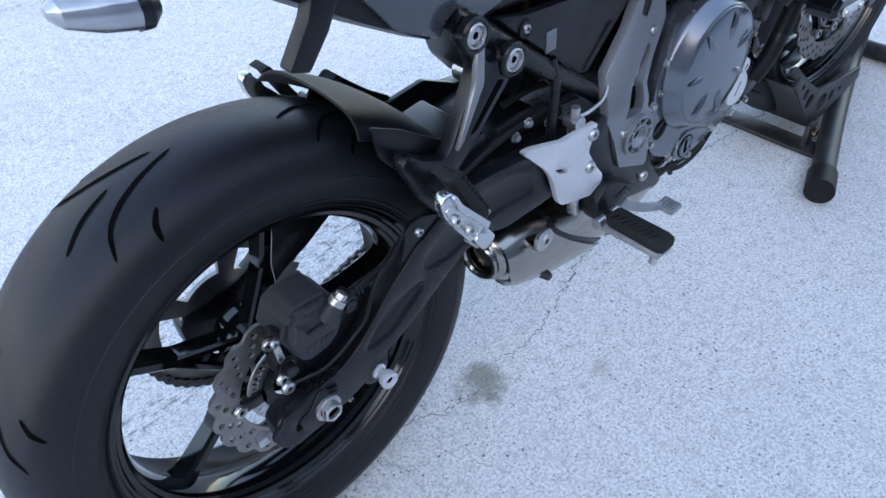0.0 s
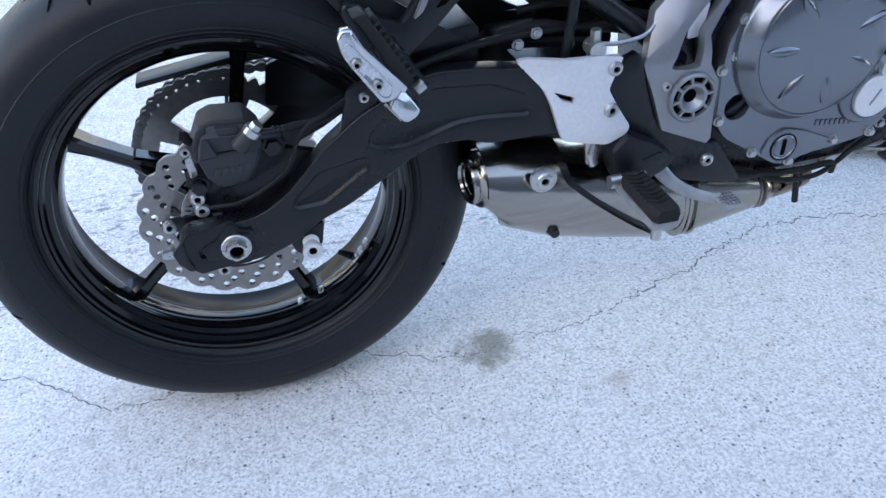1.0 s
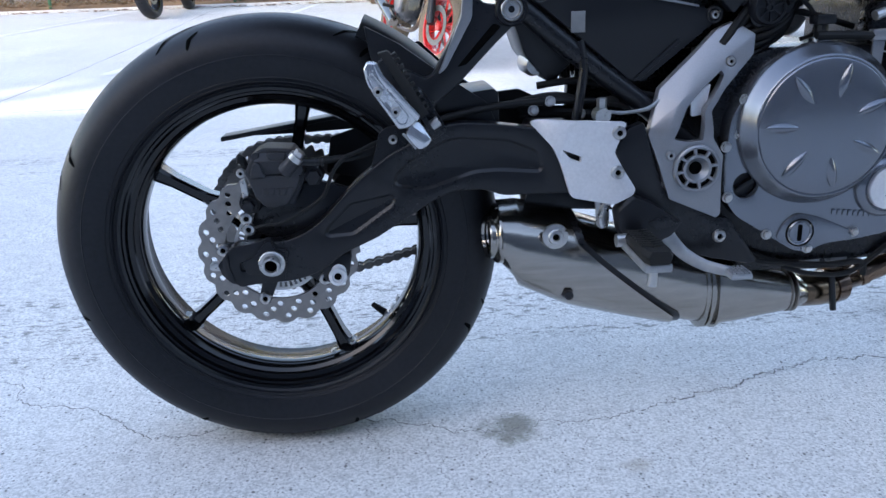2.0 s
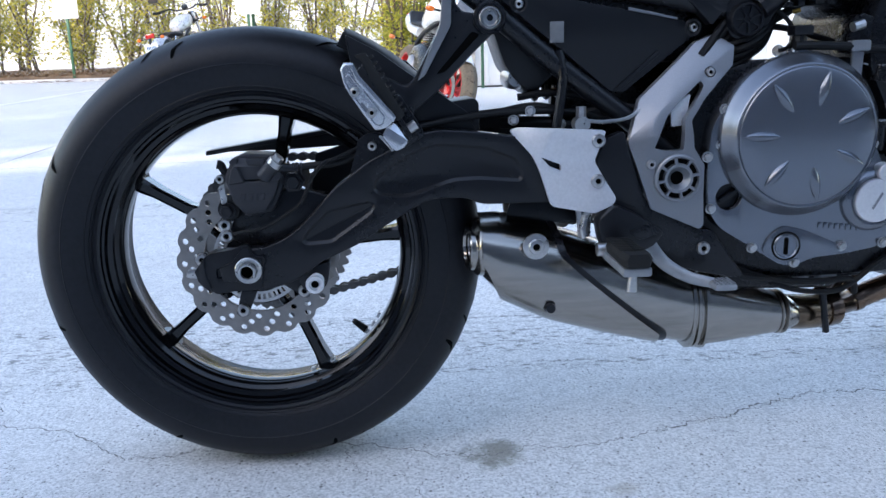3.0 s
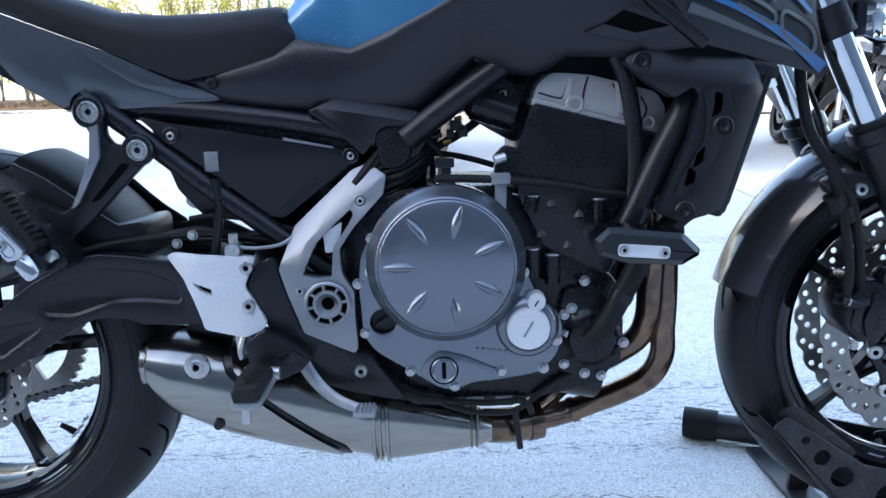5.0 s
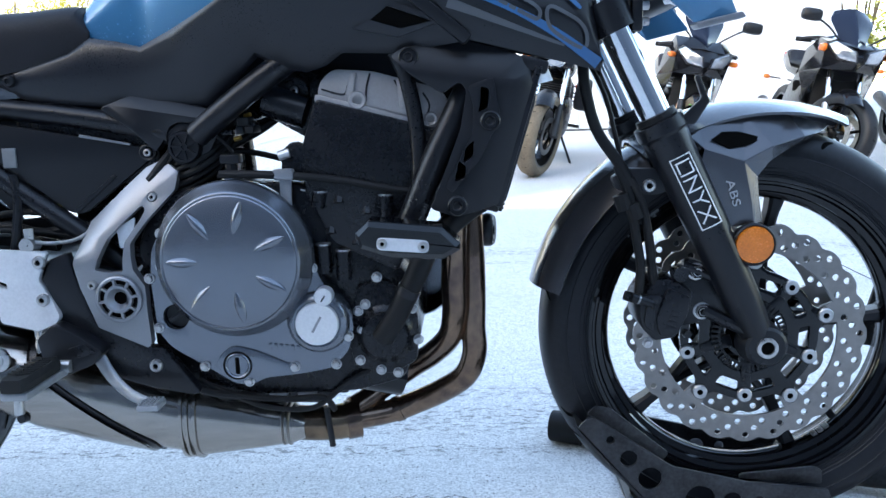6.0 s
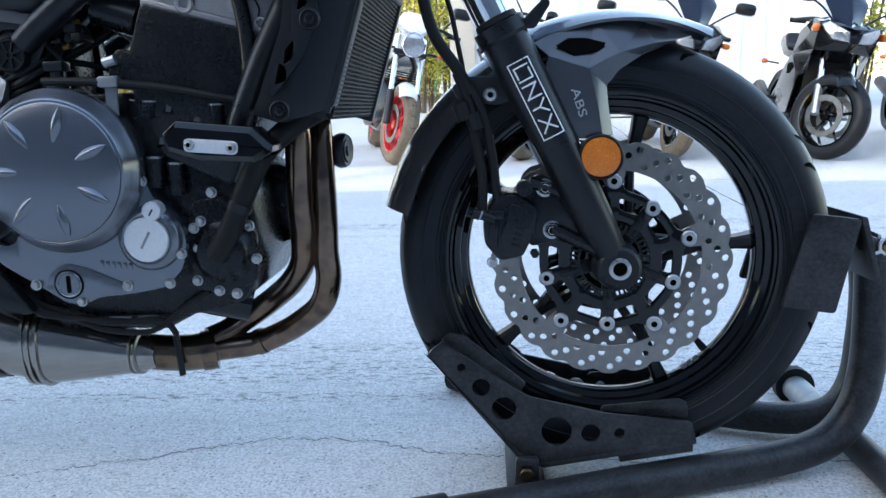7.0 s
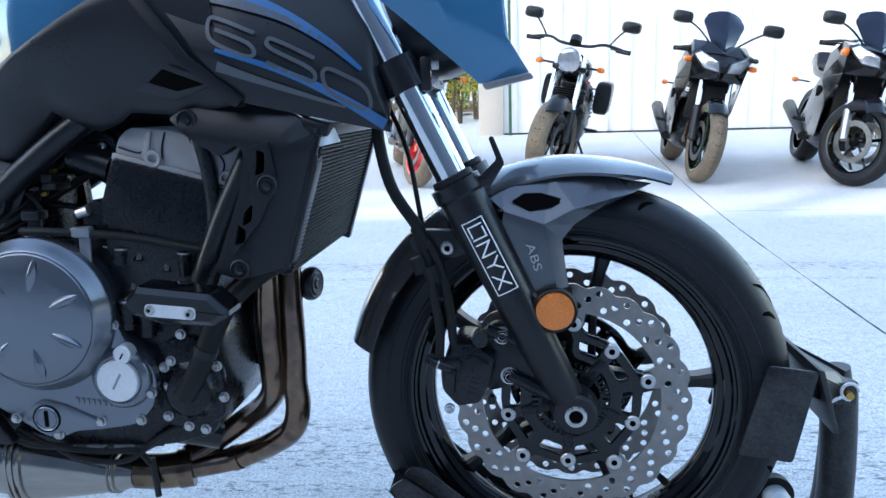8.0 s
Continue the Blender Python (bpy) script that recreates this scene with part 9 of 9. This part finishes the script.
    part("swingarm", loft([oval(x, 0.085, 0.115, z - h, z + h, 4, 12) for x, z, h in ((-0.03, rr, 0.025), (0.25, rr + 0.03, 0.035), (0.52, 0.42, 0.05))]), SATIN, m)
    part("frame", tube([(1.10, 0.0, 0.86), (0.85, 0.10, 0.76), (0.55, 0.12, 0.62), (0.50, 0.10, 0.42)], 0.022, 10), SATIN, m)
    part("frame", tube([(1.10, 0.0, 0.86), (0.85, -0.10, 0.76), (0.55, -0.12, 0.62), (0.50, -0.10, 0.42)], 0.022, 10), SATIN, m)
    if style == "cruiser":
        tank_s = ((0.58, 0.05, 0.72, 0.80), (0.66, 0.12, 0.72, 0.88), (0.85, 0.15, 0.74, 0.95), (1.02, 0.11, 0.80, 0.98), (1.08, 0.05, 0.86, 0.95))
        part("seat", loft([oval(x, -w, w, z0, z1, 2.6, 20) for x, w, z0, z1 in ((0.12, 0.09, 0.68, 0.72), (0.22, 0.13, 0.66, 0.73), (0.42, 0.15, 0.65, 0.71), (0.58, 0.10, 0.68, 0.74))]), SEAT, m)
        part("rear_fender", solid(grid(lambda u, v: ((rr + 0.035 - 0.04 * abs(2 * v - 1) ** 3) * math.cos(radians(175 - 130 * u)), (2 * v - 1) * 0.095, rr + (rr + 0.035 - 0.04 * abs(2 * v - 1) ** 3) * math.sin(radians(175 - 130 * u))), 16, 10), 0.004), paint, m)
        for s in (-1, 1):
            sh = part("shock", tube([(0.02, s * 0.13, rr + 0.02), (0.18, s * 0.13, 0.66)], 0.014, 10, steps=1), CHROME, m)
            part("spring", tube([(0.05 + 0.10 * i / 48 + 0.026 * math.cos(i * 0.785), s * 0.13 + 0.026 * math.sin(i * 0.785), rr + 0.10 + 0.22 * i / 48) for i in range(49)], 0.005, 6, 2), SATIN, sh)
    else:
        tank_s = ((0.52, 0.07, 0.72, 0.80), (0.60, 0.13, 0.72, 0.90), (0.80, 0.16, 0.74, 1.00), (0.98, 0.14, 0.80, 1.00), (1.05, 0.08, 0.86, 0.97))
        part("seat", loft([oval(x, -w, w, z0, z1, 2.6, 20) for x, w, z0, z1 in ((-0.12, 0.08, 0.86, 0.92), (0.10, 0.12, 0.82, 0.91), (0.20, 0.13, 0.77, 0.82), (0.52, 0.09, 0.74, 0.80))]), SEAT, m)
        part("tail", loft([oval(x, -w, w, z0, z1, 3, 20) for x, w, z0, z1 in ((-0.25, 0.05, 0.86, 0.92), (-0.10, 0.11, 0.78, 0.88), (0.20, 0.14, 0.70, 0.78), (0.45, 0.12, 0.66, 0.76))]), paint, m)
    part("fuel_tank", loft([oval(x, -w, w, z0, z1, 2.6, 24) for x, w, z0, z1 in tank_s]), paint, m)
    wide = 0.40 if style in ("cruiser", "naked") else 0.31
    rise = 1.04 if style in ("cruiser", "naked") else 0.93
    part("handlebar", tube([(wb - 0.48, -wide, rise), (wb - 0.38, -wide * 0.55, rise + 0.03), (wb - 0.30, -0.10, rise), (wb - 0.30, 0.10, rise), (wb - 0.38, wide * 0.55, rise + 0.03), (wb - 0.48, wide, rise)], 0.012, 10), SATIN, m)
    for s in (-1, 1):
        part("grip", tube([(wb - 0.46, s * (wide - 0.10), rise + 0.006), (wb - 0.485, s * (wide + 0.01), rise)], 0.018, 10, steps=1), HOSE, m)
        part("lever", tube([(wb - 0.40, s * (wide - 0.14), rise + 0.01), (wb - 0.39, s * wide, rise - 0.005)], 0.006, 6), SATIN, m)
        if style in ("cruiser", "naked"):
            mirror(m, s, wb - 0.42, rise + 0.02, wide - 0.16, wide - 0.02, 0.17)
        if style == "sport":
            part("indicator", loft([oval(wb - 0.10 + d, s * 0.225 - 0.022 * g, s * 0.225 + 0.022 * g, fr + 0.575 - 0.030 * g, fr + 0.575 + 0.030 * g, 2.5, 14) for d, g in ((0.05, 0.4), (0.035, 0.9), (-0.03, 1.0), (-0.06, 0.5))]), ORANGE, m, "large amber indicator")
            continue
        il = part("indicator", tube([(wb - 0.20, s * 0.12, fr + 0.56), (wb - 0.20, s * 0.21, fr + 0.56)], 0.009, 8, steps=1), PLASTIC, m)
        part("lens", loft([oval(wb - 0.20 + d, s * 0.235 - 0.032 * g, s * 0.235 + 0.032 * g, fr + 0.56 - 0.022 * g, fr + 0.56 + 0.022 * g, 2.5, 14) for d, g in ((0.03, 0.4), (0.018, 0.9), (-0.015, 1.0), (-0.035, 0.5))]), ORANGE, il)
    if style in ("cruiser", "naked"):
        hz = fr + 0.60
        hl = part("headlamp", lathe([(-0.03, 0.0), (-0.03, 0.085), (0.0, 0.09), (0.05, 0.075), (0.09, 0.03), (0.09, 0)], 0, 0, 28), PLASTIC if style == "cruiser" else WHITEPAINT, m)
        hl.matrix_local = Matrix.Translation((wb - 0.09, 0, hz)) @ Matrix.Rotation(radians(90), 4, "Z")
        part("lens", lathe([(-0.045, 0.0), (-0.043, 0.04), (-0.034, 0.078), (-0.028, 0.080)], 0, 0, 28), LENS, hl)
        part("trim_ring", lathe([(-0.030, 0.079), (-0.038, 0.083), (-0.030, 0.091), (-0.012, 0.092)], 0, 0, 32), CHROME, hl)
        part("gauge", tube([(wb - 0.26, 0, rise + 0.01), (wb - 0.29, 0, rise + 0.05)], 0.045, 18, steps=1), PLASTIC, m)
    if style == "naked":
        part("cowl", loft([oval(x, -w, w, z0, z1, 2.6, 20) for x, w, z0, z1 in ((wb - 0.30, 0.13, 0.98, 1.12), (wb - 0.20, 0.13, 1.00, 1.14), (wb - 0.12, 0.10, 0.99, 1.06), (wb - 0.08, 0.05, 0.98, 1.01))]), WHITEPAINT, m)
    if style in ("faired", "sport"):
        nose = wb - 0.02 if style == "faired" else wb + 0.06
        top = 1.06 if style == "faired" else 1.00
        up = part("inner_fairing", loft([oval(x, -w, w, z0, z1, 2.3, 28) for x, w, z0, z1 in ((nose - 0.55, 0.17, 0.68, 0.86), (nose - 0.40, 0.20, 0.66, top - 0.07), (nose - 0.22, 0.17, 0.74, top - 0.06), (nose - 0.10, 0.11, 0.78, top - 0.14), (nose - 0.03, 0.03, 0.80, 0.84))]), SATIN, m)
        lift_z = top - 1.06
        pts = {"a": (nose, 0.018, 0.790), "b": (nose - 0.09, 0.0, 0.925 + lift_z * 0.5), "c": (nose - 0.20, 0.105, 1.000 + lift_z), "d": (nose - 0.36, 0.195, 1.010 + lift_z), "e": (nose - 0.15, 0.205, 0.915), "f": (nose - 0.055, 0.095, 0.795), "g": (nose - 0.19, 0.190, 0.735), "h": (nose - 0.56, 0.215, 0.900 + lift_z * 0.5), "i": (nose - 0.52, 0.238, 0.700), "j": (nose - 0.36, 0.205, 0.520), "k": (nose - 0.55, 0.165, 0.270), "l": (nose - 1.02, 0.155, 0.240), "n": (nose - 0.98, 0.185, 0.420), "o": (nose - 0.74, 0.220, 0.600), "p": (nose - 0.26, 0.0, 0.990 + lift_z), "q": (nose - 0.06, 0.0, 0.740)}
        for s in (-1, 1):
            for nm, faces, mat in (("upper_fairing", ("bcp", "bce", "cde", "aq", "edhi", "eig"), paint), ("chin_fairing", ("afq", "fge", "fgq"), paint), ("side_fairing", ("gij", "ioj", "ojn", "jnk", "nlk"), paint if style == "faired" else GUNMETAL)):
                b = bmesh.new()
                vs = {}
                for f in faces:
                    if len(f) < 3:
                        continue
                    for key in f:
                        if key not in vs:
                            vs[key] = b.verts.new((pts[key][0], s * pts[key][1], pts[key][2]))
                    b.faces.new([vs[key] for key in f])
                solid(b, 0.006 * s)
                part(nm, bevelled(b, 0.003, 2, 10), mat, up if nm != "side_fairing" else m, angle=20)
            slanted_lamp(up, s, nose)
            mirror(m, s, nose - 0.24, top - 0.08, 0.08, 0.33, 0.17, PLASTIC)
            part("vent_fin", plate(rounded([(nose - 0.62, 0.62), (nose - 0.50, 0.66), (nose - 0.44, 0.60), (nose - 0.58, 0.55)], 0.01, 2), min(s * 0.222, s * 0.232), max(s * 0.222, s * 0.232), 0.002), RECESSDARK, m)
        screen = grid(lambda u, v: (nose - 0.13 - 0.30 * u ** 1.1 - 0.05 * abs(2 * v - 1), (2 * v - 1) * step([(0.0, 0.030), (0.30, 0.085), (0.80, 0.155), (1.0, 0.120)], u), top - 0.10 + 0.29 * u - 0.06 * (2 * v - 1) ** 2 * (1 - 0.5 * u)), 12, 14)
        part("windscreen", solid(screen, 0.004), SMOKE, m, "smoked windscreen", angle=60)
        part("belly", loft([oval(x, -w, w, z0, z1, 3, 20) for x, w, z0, z1 in ((0.55, 0.13, 0.20, 0.34), (0.75, 0.15, 0.17, 0.36), (1.0, 0.13, 0.20, 0.38), (1.05, 0.10, 0.26, 0.36))]), SATIN, m)
        part("radiator", box(1.06, 1.09, -0.15, 0.15, 0.44, 0.70, 0.006), RADFIN, m)
        for s in (-1, 1):
            part("inner_tube", tube([(1.08, s * 0.09, 0.42), (1.07, s * 0.10, 0.30), (0.98, s * 0.08, 0.24)], 0.018, 10), HEATED, m)
    part("tail_lamp", box(-0.30 if style != "cruiser" else -0.36, -0.26 if style != "cruiser" else -0.32, -0.06, 0.06, 0.84 if style != "cruiser" else 0.66, 0.90 if style != "cruiser" else 0.72, 0.01), RED, m)
    for s in (-1, 1):
        part("rear_indicator", loft([oval((-0.28 if style != "cruiser" else -0.34) + d, s * 0.16 - 0.030 * g, s * 0.16 + 0.030 * g, 0.66 - 0.022 * g, 0.66 + 0.022 * g, 2.4, 14) for d, g in ((-0.02, 0.5), (0.0, 1.0), (0.025, 0.8), (0.04, 0.3))]), ORANGE, m)
        part("indicator_stalk", tube([(-0.30, s * 0.03, 0.66), (-0.31, s * 0.14, 0.66)], 0.008, 6, steps=1), PLASTIC, m)
        part("footpeg", tube([(0.50, s * 0.14, 0.36), (0.49, s * 0.26, 0.36)], 0.014, 8, steps=1), PEGRUB, m)
    if style == "cruiser":
        np_ = part("number_plate", box(-0.395, -0.388, -0.09, 0.09, 0.49, 0.60, 0.001), WHITEPAINT, m)
        for i in range(6):
            part("plate_bar", box(-0.3965, -0.3945, -0.065 + 0.022 * i, -0.052 + 0.022 * i, 0.515, 0.560, 0), DECALBLUE, np_)
        part("plate_bracket", tube([(-0.36, 0, 0.66), (-0.385, 0, 0.58)], 0.02, 8, steps=1), PLASTIC, m)
    for f in extra:
        f(m, wb, fr)
    part("side_stand", tube([(0.60, 0.12, 0.28), (0.58, 0.26, 0.035)], 0.011, 8, steps=1), SATIN, m)
    x, y = at
    yf = y + wb * math.sin(radians(heading))
    slope = math.atan2(lift(yf) - lift(y), wb)
    m.matrix_world = Matrix.Translation((x, y, lift(y) + 0.002)) @ Matrix.Rotation(radians(heading), 4, "Z") @ Matrix.Rotation(-slope, 4, "Y") @ Matrix.Rotation(radians(lean), 4, "X")
    return m


def panniers(m, wb, fr):
    for s in (-1, 1):
        part("pannier", loft([oval(x, s * 0.23 - 0.07, s * 0.23 + 0.07, z0, z1, 5, 20) for x, z0, z1 in ((-0.12, 0.50, 0.74), (-0.10, 0.48, 0.76), (0.22, 0.48, 0.76), (0.24, 0.50, 0.74))]), SATIN, m, "black hard pannier")


def green_tape(m, wb, fr):
    part("rim_tape", lathe([(-0.052, 0.214), (-0.056, 0.222)], wb, fr, 48), GREENPAINT, m, "lime green rim tape")
    part("rim_tape", lathe([(0.052, 0.214), (0.056, 0.222)], wb, fr, 48), GREENPAINT, m, "lime green rim tape")


SILVER = material("silver_tank_paint", (0.55, 0.55, 0.56), 0.3, 0.5, vary=0.06, bump=0, coat=0.5)
BLACKPAINT = material("black_gloss_bodywork", (0.007, 0.007, 0.009), 0.12, vary=0.2, bump=0, spec=0.45, rough_vary=0.03)
GUNMETAL = material("gunmetal_side_panel_paint", (0.022, 0.023, 0.027), 0.20, 0.5, vary=0.08, bump=0, coat=0.5, rough_vary=0.03)


def place(front, rear):
    """Rear contact and heading, in degrees, of a bike that stands between the two contacts."""
    d = Vector((front[0] - rear[0], front[1] - rear[1])).normalized()
    return (front[0] - d.x * 1.40, front[1] - d.y * 1.40), math.degrees(math.atan2(d.y, d.x))


# three of these bikes have tyres with the sun's warmth in their colour
for front, rear, lean, style, label, paint, rim, tyre, steer, extra in (
        ((1.50, 4.95), (1.74, 6.35), -12, "cruiser", "black cruiser with round headlamp and side boxes on its stand", BLACKPAINT, GLOSS, SUNLITTYRE, -16, (panniers,)),
        ((2.61, 4.85), (2.67, 6.30), -12, "faired", "black faired motorcycle with smoked screen and green rim tape", BLACKPAINT, GLOSS, SUNLITTYRE, 6, (green_tape,)),
        ((3.57, 4.60), (3.74, 6.10), -12, "sport", "black sport motorcycle with gold calipers and a tall screen", BLACKPAINT, GLOSS, RUBBER, 36, ()),
        ((4.70, 4.95), (4.95, 6.40), -9, "sport", "dark sport motorcycle parked at the end of the row", DARKPAINT, GLOSS, RUBBER, 30, ()),
        ((0.52, 4.85), (0.20, 6.25), -13, "naked", "white naked motorcycle with red wheel rims", WHITEPAINT, REDPAINT, SUNLITTYRE, 12, ()),
        ((-2.74, 11.45), (-2.90, 10.10), -8, "cruiser", "silver bobber seen from behind, parked before the hedge", SILVER, GLOSS, RUBBER, 12, ())):
    at, heading = place(front, rear)
    parked_bike(label, at, heading, lean, style, paint, rim, tyre, steer, extra)
